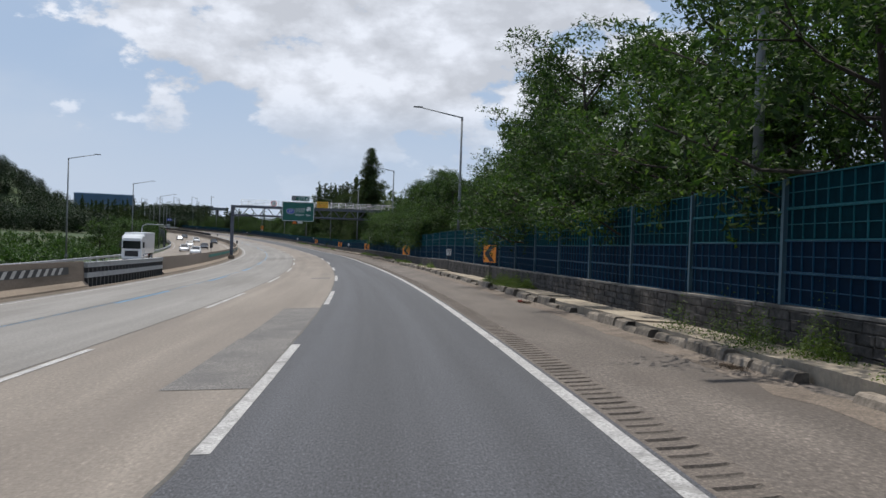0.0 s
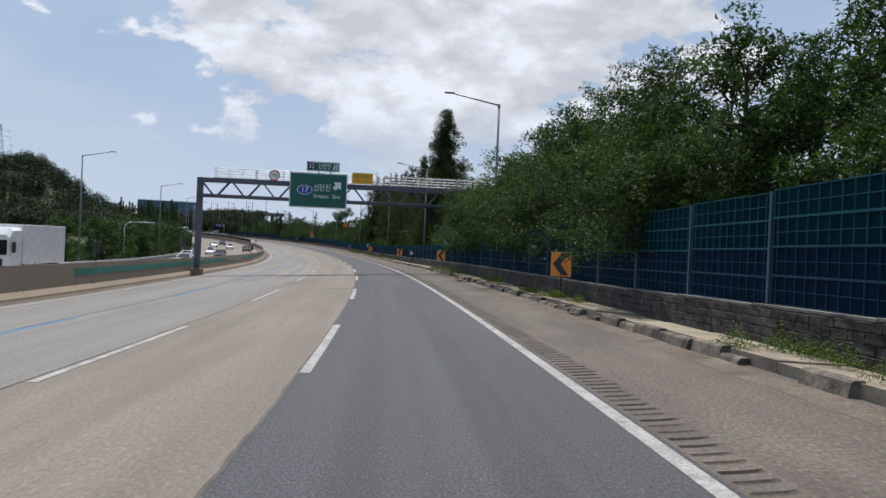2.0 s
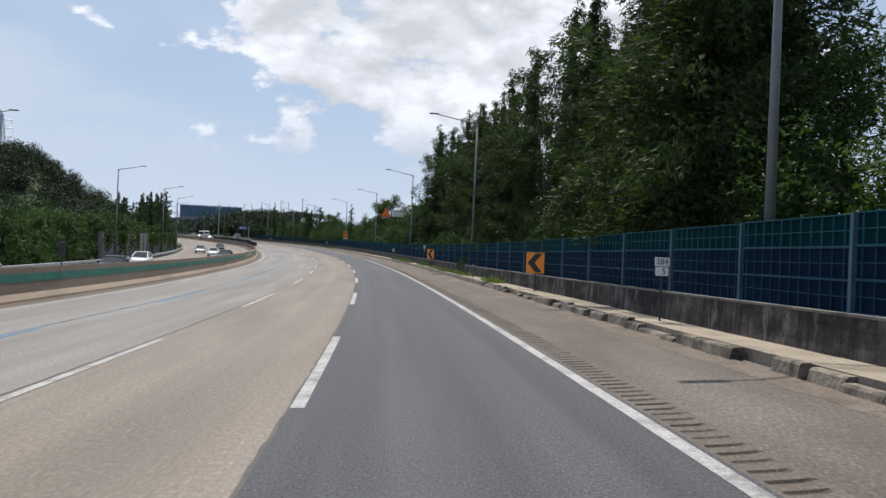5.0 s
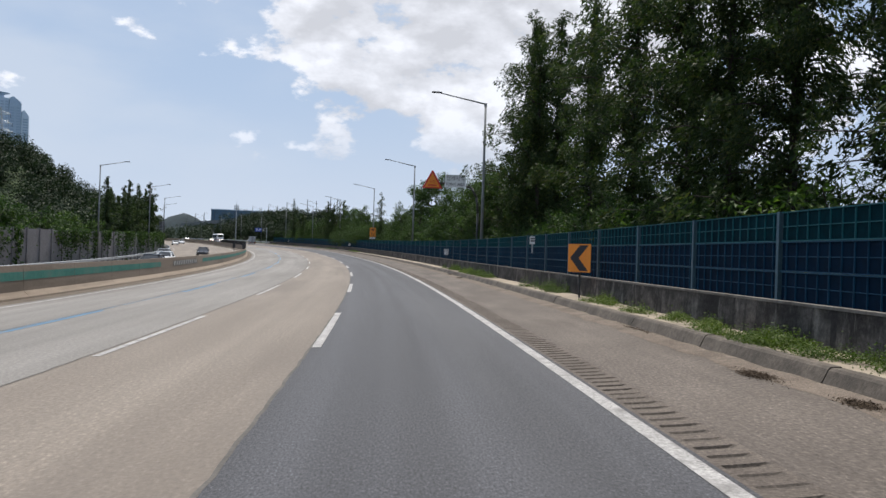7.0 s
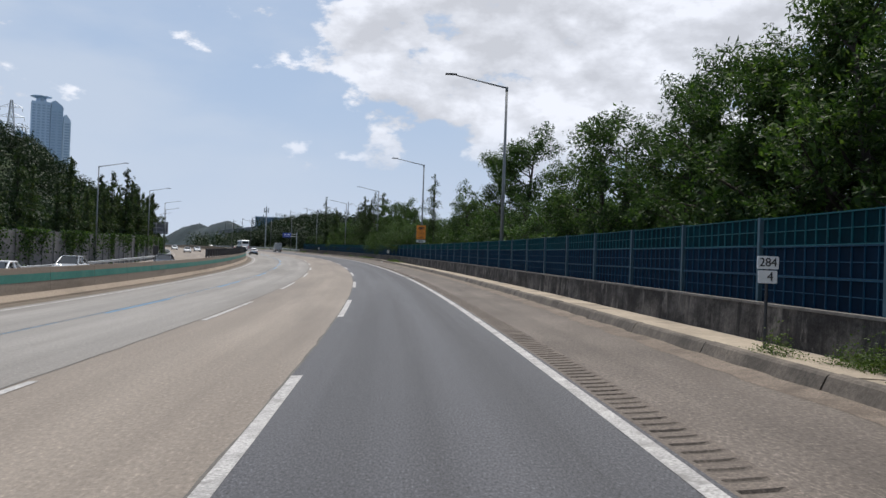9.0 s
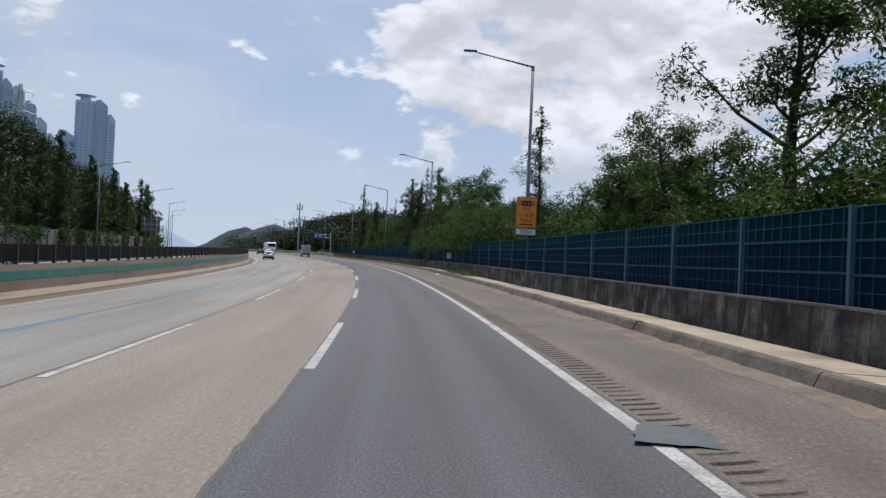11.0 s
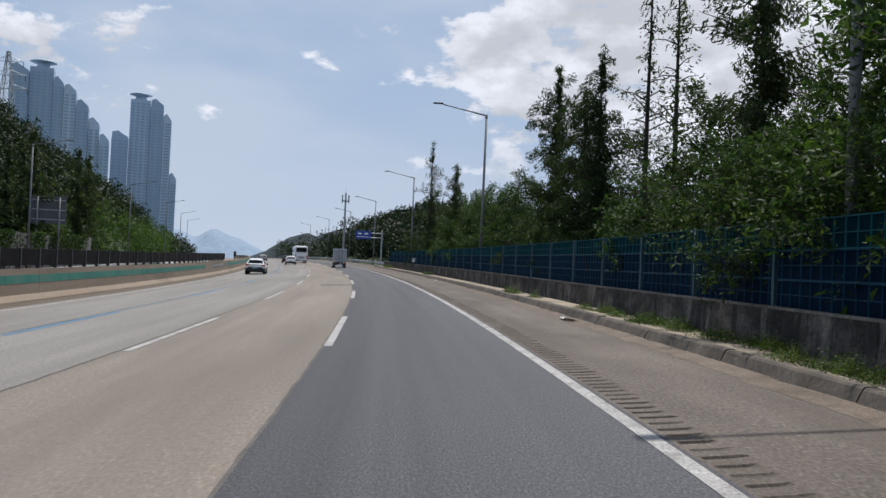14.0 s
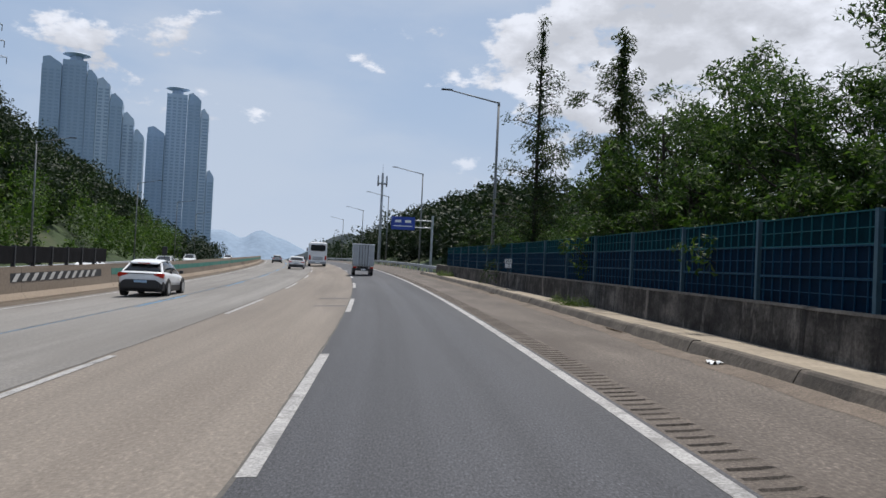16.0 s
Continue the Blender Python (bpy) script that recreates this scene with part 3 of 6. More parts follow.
# ---- kerb, slab and retaining wall on the near side ----
rng = random.Random(4)
kerb = thing("kerb", "weathered broken concrete kerb with pale flat slab behind", "kerb", Matrix(), kind="structure")
s = -10.0
while s < 496:
    ln = 3.96 if s > 182 else rng.choice((0.8, 1.0, 1.3, 1.7))
    old = s < 182
    drop = rng.uniform(-0.13, 0.03) if old else rng.uniform(-0.012, 0.012)
    push = rng.uniform(-0.09, 0.09) if old else rng.uniform(-0.01, 0.01)
    if not (old and rng.random() < 0.10):
        top = 0.455 + drop
        prof = [((5.20 if old else 5.14) + push, 0.20), (5.25 + push, top - 0.03), (5.285 + push, top), (5.42 + push, top + 0.004), (5.44 + push, 0.2)]
        part("kerb_block", sweep("kerb_block", prof, s, s + ln - (rng.uniform(0.03, 0.12) if old else 0.035), 2.0, M_KERBOLD if old else M_KERB, bank=False, closed=True), None, kerb)
    s += ln
s = -10.0
while s < 496:
    ln = 3.97 if s > 140 else rng.uniform(2.0, 4.0)
    t = 0.445 + (rng.uniform(-0.05, 0.02) if s < 140 else rng.uniform(-0.008, 0.008))
    part("slab", sweep("slab", [(5.44, 0.15), (5.44, t), (6.0, t - 0.02), (6.60, t - 0.03), (6.60, 0.15)], s, s + ln - 0.02, 2.0, M_SLAB, bank=False, closed=True), M_SLAB, kerb)
    s += ln


def wall_top(s):
    return float(np.interp(s, [-20, 20, 54, 60, 80, 110, 206, 245, 307, 346, 397, 436], [1.0, 0.98, 1.05, 1.10, 1.0, 1.07, 1.02, 1.03, 1.16, 1.13, 1.08, 1.17]))


wall = thing("retaining_wall", "grey stained concrete retaining wall under the noise barrier", "retaining wall", Matrix(), kind="structure")
s = -10.0
while s < 496:
    t = wall_top(s + 2)
    prof = [(6.50, 0.1), (6.545, t - 0.02), (6.565, t), (6.93, t), (6.95, 0.1)]
    part("wall_section", sweep("wall_section", prof, s, s + 3.985, 2.0, M_WALL, bank=False, closed=True), M_WALL, wall)
    part("coping", sweep("coping", [(6.525, t - 0.015), (6.525, t + 0.03), (6.93, t + 0.03), (6.93, t - 0.015)], s, s + 3.98, 2.0, M_COPING, bank=False, closed=True), M_COPING, wall)
    s += 4

# coursed stone facing on the older stretch
def stones():
    rg = random.Random(12)
    shapes = []
    for k in range(14):
        L = 0.42 + 0.05 * (k % 7)
        bm = nb()
        box(bm, -L / 2, L / 2, -0.045 - 0.02 * rg.random(), 0.03, 0.008, 0.150 - 0.01 * rg.random(), 0.014)
        for v in bm.verts:
            v.co += Vector((rg.uniform(-0.012, 0.012), rg.uniform(-0.012, 0.008), rg.uniform(-0.007, 0.007)))
        shapes.append((L, bm_mesh("stone", bm, M_STONE)))
    rest_v, rest_f = [], []
    n = 0
    for row in range(4):
        s = -8.0 + 0.2 * row
        while s < 141:
            L, me = rg.choice(shapes)
            mid = s + L / 2
            z = wall_top(mid) - 0.03 - 0.155 * (row + 1)
            m = stand(mid, 6.535 - 0.008 * row, z) @ Matrix.Rotation(radians(90), 4, "Z")
            if 9 < mid < 42:
                part("stone", me, None, wall, m=m)
                n += 1
            else:
                b = len(rest_v)
                rest_v.extend(m @ v.co for v in me.vertices)
                rest_f.extend(tuple(b + i for i in p.vertices) for p in me.polygons)
            s += L + 0.012
    rest = part("stone_rest", mesh_of("stone_rest", rest_v, rest_f, M_STONE), None, wall, "rough grey stones in courses")
    rest["kind"] = "stuff"


# ---- noise barrier: a post every 4 m, three rows of panels ----
barrier = thing("noise_barrier", "blue and teal ribbed noise barrier panels between steel posts", "noise barrier", Matrix(), kind="structure")


def panel_mesh(name, length, h, skin, frame_mat):
    """A panel: thin skin, frame all round, one middle rail, upright ribs; x along the barrier, y towards the back."""
    vs, fs, ix = [], [], []

    def add(x0, x1, y0, y1, z0, z1, mi):
        b = len(vs)
        vs.extend([(x, y, z) for x in (x0, x1) for y in (y0, y1) for z in (z0, z1)])
        for f in ((0, 1, 3, 2), (4, 6, 7, 5), (0, 4, 5, 1), (2, 3, 7, 6), (0, 2, 6, 4), (1, 5, 7, 3)):
            fs.append(tuple(b + i for i in f))
            ix.append(mi)
    add(0, length, 0.035, 0.05, 0.01, h - 0.01, 0)
    add(0, length, 0.0, 0.034, 0.0, 0.018, 1)
    add(0, length, 0.0, 0.034, h - 0.018, h, 1)
    add(0, length, 0.014, 0.034, h / 2 - 0.007, h / 2 + 0.007, 1)
    n = 11
    for i in range(n):
        x = length * (i + 0.5) / n
        w = 0.0045 if i % 2 else 0.0075
        add(x - w, x + w, 0.008, 0.034, 0.026, h - 0.026, 1)
    return mesh_of(name, vs, fs, [skin, frame_mat], index=ix)


def post_mesh(h):
    bm = nb()
    box(bm, -0.046, 0.046, -0.03, -0.018, 0, h)
    box(bm, -0.058, 0.058, 0.10, 0.112, 0, h)
    box(bm, -0.005, 0.005, -0.018, 0.10, 0, h)
    box(bm, -0.12, 0.12, -0.06, 0.14, 0, 0.02)
    return bm_mesh("post", bm, M_POSTBLUE)


POST, POST_T = post_mesh(1.53), post_mesh(2.04)
LOWER, MIDDLE = panel_mesh("lower_panel", 3.85, 0.5, M_PANELBLUE, M_BLUEFRAME), panel_mesh("middle_panel", 3.85, 0.5, M_PANELBLUE, M_BLUEFRAME)
UPPER, TOP = panel_mesh("upper_panel", 3.85, 0.5, M_PANELTEAL, M_TEALFRAME), panel_mesh("top_panel", 3.85, 0.5, M_PANELTEAL, M_TEALFRAME)
POSTS = np.concatenate([np.linspace(a, b, n, endpoint=False) for a, b, n in ((-10.65, 13.45, 6), (13.45, 206.35, 48), (206.35, 306.9, 25), (306.9, 346.6, 10), (346.6, 397.2, 13), (397.2, 436.2, 10), (436.2, 496.2, 15))])
for s, s2 in zip(POSTS, POSTS[1:]):
    a, b = Vector(at(s, 6.70, wall_top(s))), Vector(at(s2, 6.70, wall_top(s2)))
    tall = s < 111
    u = b - a
    u.z = 0
    base = Matrix.Translation(a) @ Matrix.Rotation(math.atan2(u.y, u.x), 4, "Z")
    shear = Matrix(((1, 0, 0, 0), (0, 1, 0, 0), ((b.z - a.z) / u.length, 0, 1, 0), (0, 0, 0, 1)))
    flip = Matrix.Diagonal((1, -1, 1, 1))
    part("post", POST_T if tall else POST, None, barrier, m=base @ flip)
    fit = Matrix.Diagonal(((u.length - 0.15) / 3.85, 1, 1, 1))
    for k, me in enumerate((LOWER, MIDDLE, UPPER, TOP) if tall else (LOWER, MIDDLE, UPPER)):
        part(me.name.split(".")[0], me, None, barrier, m=base @ shear @ flip @ Matrix.Translation((0.075, 0, 0.01 + k * 0.505)) @ fit)

stones()

# ---- median barrier and the far side's guard rails ----
median = thing("median_barrier", "tan concrete median barrier with a green painted band", "median barrier", Matrix(), kind="structure")
M_HAZARD = plain("hazard_white", (0.50, 0.49, 0.46), 0.6)
CUTS = [-10, 4, 18, 32, 44.9] + [64.6 + 6.0 * k for k in range(0, 90)] + [604.6 + 12 * k for k in range(1, 13)]
PROFILE = [(-14.15, -0.1), (-14.12, 0.10), (-13.86, 0.32), (-13.80, 1.30), (-13.62, 1.30), (-13.56, 0.32), (-13.34, 0.10), (-13.30, -0.1)]


def band_strip(a, b, z0, z1, mat, name, lift=0.0):
    d = lambda z: -13.56 - 0.06 * (z - 0.32) / 0.98 + 0.006 + lift
    return part(name, sweep(name, [(d(z0), z0), (d(z1), z1), (d(z1) - 0.02, z1), (d(z0) - 0.02, z0)], a, b, 3.0, mat, closed=True), mat, median)


HAZARDS = [(34.0, 42.4), (144.5, 156.0), (254.8, 265.5), (453.5, 464.8)]
for a, b in zip(CUTS, CUTS[1:]):
    if abs(a - 44.9) < 0.1:
        continue
    part("barrier_block", sweep("barrier_block", PROFILE, a, b - 0.02, 3.0, M_MEDIAN, closed=True), M_MEDIAN, median)
    if a > 90 and not any(h0 - 3 < (a + b) / 2 < h1 + 3 for h0, h1 in HAZARDS):
        band_strip(a + 0.01, b - 0.03, 0.74, 1.06, M_GREENBAND, "green_band")
for a, b in HAZARDS:
    band_strip(a, b, 0.72, 1.06, M_PLASTIC, "hazard_board")
    q = a + 0.1
    while q < b - 0.9:
        d0, d1 = -13.585 + 0.016, -13.605 + 0.016
        v = [at(q, d0, 0.74, True), at(q + 0.42, d0, 0.74, True), at(q + 0.87, d1, 1.04, True), at(q + 0.45, d1, 1.04, True)]
        part("hazard_stripe", mesh_of("hazard_stripe", v, [(0, 3, 2, 1)], M_HAZARD), None, median)
        q += 0.95


def opening_gate():
    """The removable steel section in the median."""
    root = thing("median_gate", "removable grey steel gate section in the median barrier", "median gate", stand(44.9, -13.6, -0.64))
    for k in range(26):
        s = 45.2 + k * 0.77
        m = Matrix.Translation((0, 0, 0)) @ (root.matrix_basis.inverted() @ stand(s, -13.6, 0, bank=True))
        part("post", GATEPOST, None, root, m=m)
    for z0, z1, w in ((0.46, 0.72, 0.16), (0.98, 1.16, 0.16), (1.17, 1.25, 0.20)):
        me = sweep("rail", [(-13.6 - w, z0), (-13.6 - w, z1), (-13.6 + w, z1), (-13.6 + w, z0)], 44.95, 64.5, 2.0, M_STEEL, closed=True)
        me.transform(root.matrix_basis.inverted())
        part("rail", me, None, root)
    return root


GATEPOST = bm_mesh("post", box(nb(), -0.14, 0.14, -0.09, 0.09, 0, 1.2, 0.01), M_DARKSTEEL)
opening_gate()

# glare screen on the median
screen = thing("glare_screen", "black anti-glare boards bolted on the median barrier", "glare screen", Matrix(), kind="structure")
M_MATTBLACK = surface("matt_black_board", (0.010, 0.010, 0.011), (0.020, 0.020, 0.022), 1.5, 20.0, 0.95, 0.05, grain=0.3, spec=0.08)
SCREENBOARD = bm_mesh("board", box(nb(), -0.04, 0.04, 0.03, 1.93, 0.13, 0.78, 0.02), M_MATTBLACK)
SCREENFOOT = bm_mesh("foot", box(nb(), -0.07, 0.07, -0.06, 0.06, 0.0, 0.80, 0.015), M_DARKSTEEL)
for k in range(73):
    s = 322 + 1.97 * k
    a = stand(s, -13.71, 1.30, bank=True)
    part("board", SCREENBOARD, None, screen, m=a)
    part("foot", SCREENFOOT, None, screen, m=a)
# delineators on the median
for s in (98, 176, 300, 480):
    root = thing("delineator", "dark delineator post on the median barrier", "delineator", stand(s, -13.71, 1.30, bank=True), "median delineators")
    part("post", tube(nb(), (0, 0, 0), (0, 0, 0.5), 0.03), M_DARKSTEEL, root)
    part("head", box(nb(), -0.16, 0.16, -0.05, 0.05, 0.42, 1.0, 0.03), M_PLASTIC, root)


def guard_rail(name, d, s0, s1, label, flip=1):
    root = thing(name, label, "guard rail", Matrix(), kind="structure")
    prof = [(0, 0.42), (0.05 * flip, 0.46), (0.05 * flip, 0.52), (0.0, 0.56), (0.05 * flip, 0.60), (0.05 * flip, 0.68), (0, 0.72)]
    part("rail", sweep("rail", [(d + a, z) for a, z in prof], s0, s1, 4, M_STEEL), M_STEEL, root)
    bm = nb()
    tube(bm, (0, 0, -0.6), (0, 0, 0.74), 0.06)
    pm = bm_mesh("post", bm, M_STEEL, True)
    q = s0 + 0.5
    while q < s1:
        part("post", pm, None, root, m=stand(q, d - 0.08 * flip, 0, bank=True))
        q += 4
    return root


guard_rail("guard_rail_far_side", -29.2, -20, 600, "grey steel guard rail along the opposite carriageway")
guard_rail("guard_rail_near_side", 6.6, 498, 700, "grey steel guard rail beyond the noise barrier's end", -1)


# ---- street lamps ----
def street_lamp(h=11.3, arm=3.4):
    root = thing("street_lamp", "dark grey steel street lamp with one long arm", "street lamp", Matrix(), "motorway lamps")
    bm = nb()
    tube(bm, (0, 0, -0.4), (0, 0, h), 0.115, 0.065, 10)
    part("post", bm, M_LAMPPOST, root, smooth=True)
    bm = nb()
    box(bm, -0.2, 0.2, -0.2, 0.2, 0, 0.03)
    tube(bm, (0, 0, 0.03), (0, 0, 0.3), 0.14, 0.125, 10)
    part("base_plate", bm, M_LAMPPOST, root)
    bm = nb()
    tube(bm, (0.02, 0, h - 0.05), (-arm + 0.5, 0, h + 0.52), 0.05, 0.035, 8)
    tube(bm, (0.0, 0, h - 0.25), (0, 0, h + 0.02), 0.08, 0.08, 8)
    part("arm", bm, M_LAMPPOST, root, smooth=True)
    bm = nb()
    box(bm, -arm - 0.1, -arm + 0.55, -0.11, 0.11, h + 0.52, h + 0.60, 0.02)
    part("lamp_head", bm, M_DARKSTEEL, root)
    return root


lamp = street_lamp()
LAMPS_R = ((15.5, 7.15), (61.4, 7.45), (109, 7.3), (154, 7.2), (200, 7.15), (247.2, 7.05), (291.6, 6.95), (337, 7.05), (383.8, 7.1), (426.3, 6.95), (472, 6.95), (518, 7.15), (558, 7.15), (602, 7.15), (650, 7.15))
lamp.matrix_basis = stand(*LAMPS_R[0], -0.2)
for s, d in LAMPS_R[1:]:
    copy_thing(lamp, stand(s, d, 0.0 if s < 496 else -0.1))
for s in (60, 106, 154, 207, 257, 306, 356, 406, 456, 506, 556, 606, 656):
    copy_thing(lamp, stand(s, -30.6, -0.5, 180))


# ---- signs ----
def chevron_sign(m):
    root = thing("chevron_sign", "orange and black curve chevron sign on a thin post", "road sign", m, "curve chevrons")
    bm = nb()
    tube(bm, (0, 0.04, -0.05), (0, 0.04, 1.75), 0.03)
    part("post", bm, M_DARKSTEEL, root)
    bm = nb()
    prism(bm, rounded(0.84, 0.86, 0.03), -0.012, 0.008)
    bmesh.ops.translate(bm, vec=(0, 0, 1.28), verts=bm.verts)
    part("board", bm, M_ORANGESIGN, root)
    bm = nb()
    prism(bm, [(-0.34, 1.28), (0.02, 0.89), (0.34, 0.89), (-0.02, 1.28), (0.34, 1.67), (0.02, 1.67)], -0.018, -0.013)
    part("chevron", bm, M_BLACKSIGN, root)
    return root


first = chevron_sign(stand(42.4, 6.36, 0.4, -54))
for s, d, z, turn in ((85, 6.2, 0.30, -44), (129.5, 6.2, 0.30, -44), (173, 6.2, 0.30, -40), (218, 6.0, 0.36, -50)):
    copy_thing(first, stand(s, d, z, turn))


def km_post(m, tenth):
    root = thing("distance_marker", "small white kilometre marker plate on a dark post", "distance marker", m, "kilometre markers")
    bm = nb()
    tube(bm, (0, 0.03, -0.05), (0, 0.03, 1.3), 0.025)
    part("post", bm, M_DARKSTEEL, root)
    bm = nb()
    prism(bm, rounded(0.34, 0.2, 0.02), -0.01, 0.01)
    bmesh.ops.translate(bm, vec=(0, 0, 1.35), verts=bm.verts)
    part("upper_plate", bm, M_WHITESIGN, root)
    bm = nb()
    prism(bm, rounded(0.30, 0.2, 0.02), -0.01, 0.01)
    bmesh.ops.translate(bm, vec=(0, 0, 1.13), verts=bm.verts)
    part("lower_plate", bm, M_WHITESIGN, root)
    for txt, z, size in (("284", 1.35, 0.19), (tenth, 1.13, 0.20)):
        part("lettering", lettering(txt, size, M_BLACKSIGN), M_BLACKSIGN, root, m=Matrix.Translation((0.0 if len(txt) > 1 else 0.04, -0.013, z)))
    return root


for s, d, tenth in ((57, 6.2, "6"), (157, 6.1, "5"), (256.5, 5.9, "4"), (361, 6.0, "3"), (461, 6.0, "2")):
    km_post(stand(s, d, 0.42), tenth)


def gantry():
    """Truss gantry over the near carriageway: x to the right, origin on the road's line."""
    root = thing("sign_gantry", "blue-grey steel truss sign gantry spanning the carriageway", "sign gantry", stand(121.4, 0, 0, 0.85))
    x0, x1 = -13.0, 9.6
    zt, zb = 6.52, 5.36
    bm = nb()
    box(bm, x0 - 0.22, x0 + 0.22, -0.22, 0.22, -0.7, 6.7, 0.02)
    part("post", bm, M_GANTRY, root)
    bm = nb()
    box(bm, x0 - 0.42, x0 + 0.42, -0.42, 0.42, -0.75, -0.1, 0.03)
    part("footing", bm, M_MEDIAN, root, "concrete footing")
    bm = nb()
    box(bm, x1 - 0.22, x1 + 0.22, -0.22, 0.22, 0.8, 6.7, 0.02)
    part("post", bm, M_GANTRY, root)
    for y in (-0.28, 0.28):
        bm = nb()
        box(bm, x0, x1, y - 0.11, y + 0.11, zt - 0.16, zt + 0.16, 0.02)
        part("top_chord", bm, M_GANTRY, root)
        bm = nb()
        tube(bm, (x0, y, zb), (x1, y, zb), 0.13, 0.13, 10)
        part("bottom_chord", bm, M_GANTRY, root, smooth=True)
        n = 20
        w = (x1 - x0) / n
        for i in range(n):
            a = x0 + i * w
            up = i % 2 == 0
            bm = nb()
            tube(bm, (a + 0.12, y, zb if not up else zt - 0.1), (a + w - 0.12, y, zt - 0.1 if not up else zb), 0.05, 0.05, 6)
            part("diagonal", bm, M_GANTRY, root)
    bm = nb()
    box(bm, x0 + 1.0, x1 - 0.3, -0.40, 0.40, zt + 0.165, zt + 0.20)
    part("walkway", bm, M_GANTRY, root)
    for k in range(7):
        a = x0 + 1.1 + k * 3.05
        b = min(a + 2.95, x1 - 0.4)
        for y in (-0.38, 0.38):
            for z in (0.32, 0.52, 0.72, 0.94):
                part("railing_bar", tube(nb(), (a, y, zt + z), (b, y, zt + z), 0.016, 0.016, 6), M_STEEL, root)
            for i in range(4):
                x = a + (b - a) * i / 3
                part("railing_post", tube(nb(), (x, y, zt + 0.2), (x, y, zt + 0.94), 0.018, 0.018, 6), M_STEEL, root)
    # main sign
    def board(name, x, z, w, h, mat, y=-0.50, border=None, label=""):
        b = part(name, prism(nb(), rounded(w, h, 0.06), -0.03, 0.03), mat, root, label, m=Matrix.Translation((x, y, z)))
        if border:
            bm = nb()
            o, i = rounded(w - 0.05, h - 0.05, 0.09), rounded(w - 0.14, h - 0.14, 0.06)
            vo = [bm.verts.new((p, -0.034, q)) for p, q in o]
            vi = [bm.verts.new((p, -0.034, q)) for p, q in i]
            for k in range(len(o)):
                j = (k + 1) % len(o)
                bm.faces.new((vo[k], vo[j], vi[j], vi[k]))
            part("border", bm, border, b)
        return b

    def text(b, t, size, x, z, mat=M_WHITESIGN, squeeze=1.0):
        part("lettering", lettering(t, size, mat, 0.003, squeeze), mat, b, m=Matrix.Translation((x, -0.036, z)))

    main = board("direction_sign", -4.26, 6.11, 4.3, 2.62, M_GREENSIGN, border=M_WHITESIGN, label="green exit direction sign with white lettering")
    bm = nb()
    prism(bm, [(0.57 * math.cos(a), 0.36 * math.sin(a)) for a in np.linspace(0, 2 * math.pi, 32, endpoint=False)], -0.037, -0.034)
    ov = part("route_shield", bm, M_WHITESIGN, main, "blue oval route shield", m=Matrix.Translation((-1.02, 0, 0.02)))
    bm = nb()
    prism(bm, [(0.53 * math.cos(a), 0.32 * math.sin(a)) for a in np.linspace(0, 2 * math.pi, 32, endpoint=False)], -0.041, -0.038)
    part("shield_face", bm, M_BLUESIGN, main, m=Matrix.Translation((-1.02, 0, 0.02)))
    part("lettering", lettering("17", 0.56, M_WHITESIGN), M_WHITESIGN, main, m=Matrix.Translation((-1.02, -0.046, 0.02)))
    text(main, "신탄진", 0.60, 0.27, 0.19, squeeze=0.80)
    text(main, "Sintanjin", 0.40, 0.22, -0.42, squeeze=0.86)
    text(main, "2km", 0.40, 1.33, -0.42, squeeze=0.9)
    bm = nb()
    # slanted arrow: head square corner up-right, short shaft
    prism(bm, [(0.32, 0.32), (-0.26, 0.32), (-0.08, 0.14), (-0.30, -0.08), (-0.08, -0.30), (0.14, -0.08), (0.32, -0.26)], -0.038, -0.034)
    part("arrow", bm, M_WHITESIGN, main, m=Matrix.Translation((1.36, 0, 0.36)))
    top = board("exit_name_sign", -3.97, 7.92, 2.45, 0.72, M_GREENSIGN, border=M_WHITESIGN, label="green exit name sign with a dark number field")
    bm = nb()
    prism(bm, rounded(0.60, 0.56, 0.03), -0.04, -0.036)
    part("number_field", bm, M_BLACKSIGN, top, m=Matrix.Translation((-0.87, 0, 0)))
    part("lettering", lettering("32", 0.48, M_WHITESIGN), M_WHITESIGN, top, m=Matrix.Translation((-0.87, -0.044, 0)))
    text(top, "신탄진", 0.44, 0.12, 0.0, squeeze=0.84)
    for pts in ([(0.72, -0.22), (0.86, -0.22), (0.92, 0.2), (0.84, 0.2)], [(0.94, -0.22), (1.08, -0.22), (1.02, 0.02), (1.12, 0.2), (1.0, 0.2), (0.96, 0.06)]):
        part("exit_symbol", prism(nb(), pts, -0.039, -0.035), M_WHITESIGN, top)
    for x in (-4.3, -3.4):
        part("strut", box(nb(), x - 0.05, x + 0.05, -0.46, -0.40, 7.2, 7.7), M_DARKSTEEL, root)
    yel = board("camera_notice_sign", -0.98, 7.18, 1.56, 0.84, M_YELLOWSIGN, y=-0.50, label="yellow speed check notice with dark lettering")
    text(yel, "지점·구간 단속중", 0.25, 0.0, 0.15, M_BLACKSIGN, 0.78)
    text(yel, "종점까지 : 7.1 km", 0.20, 0.0, -0.18, M_REDSIGN, 0.8)
    circ = [(0.40 * math.cos(a), 0.40 * math.sin(a)) for a in np.linspace(0, 2 * math.pi, 32, endpoint=False)]
    lim = part("speed_limit_sign", prism(nb(), circ, -0.015, 0.015), M_REDSIGN, root, "round white speed limit sign with red rim", m=Matrix.Translation((-7.55, -0.50, 7.08)))
    part("sign_face", prism(nb(), [(a * 0.78, b * 0.78) for a, b in circ], -0.02, -0.016), M_WHITESIGN, lim)
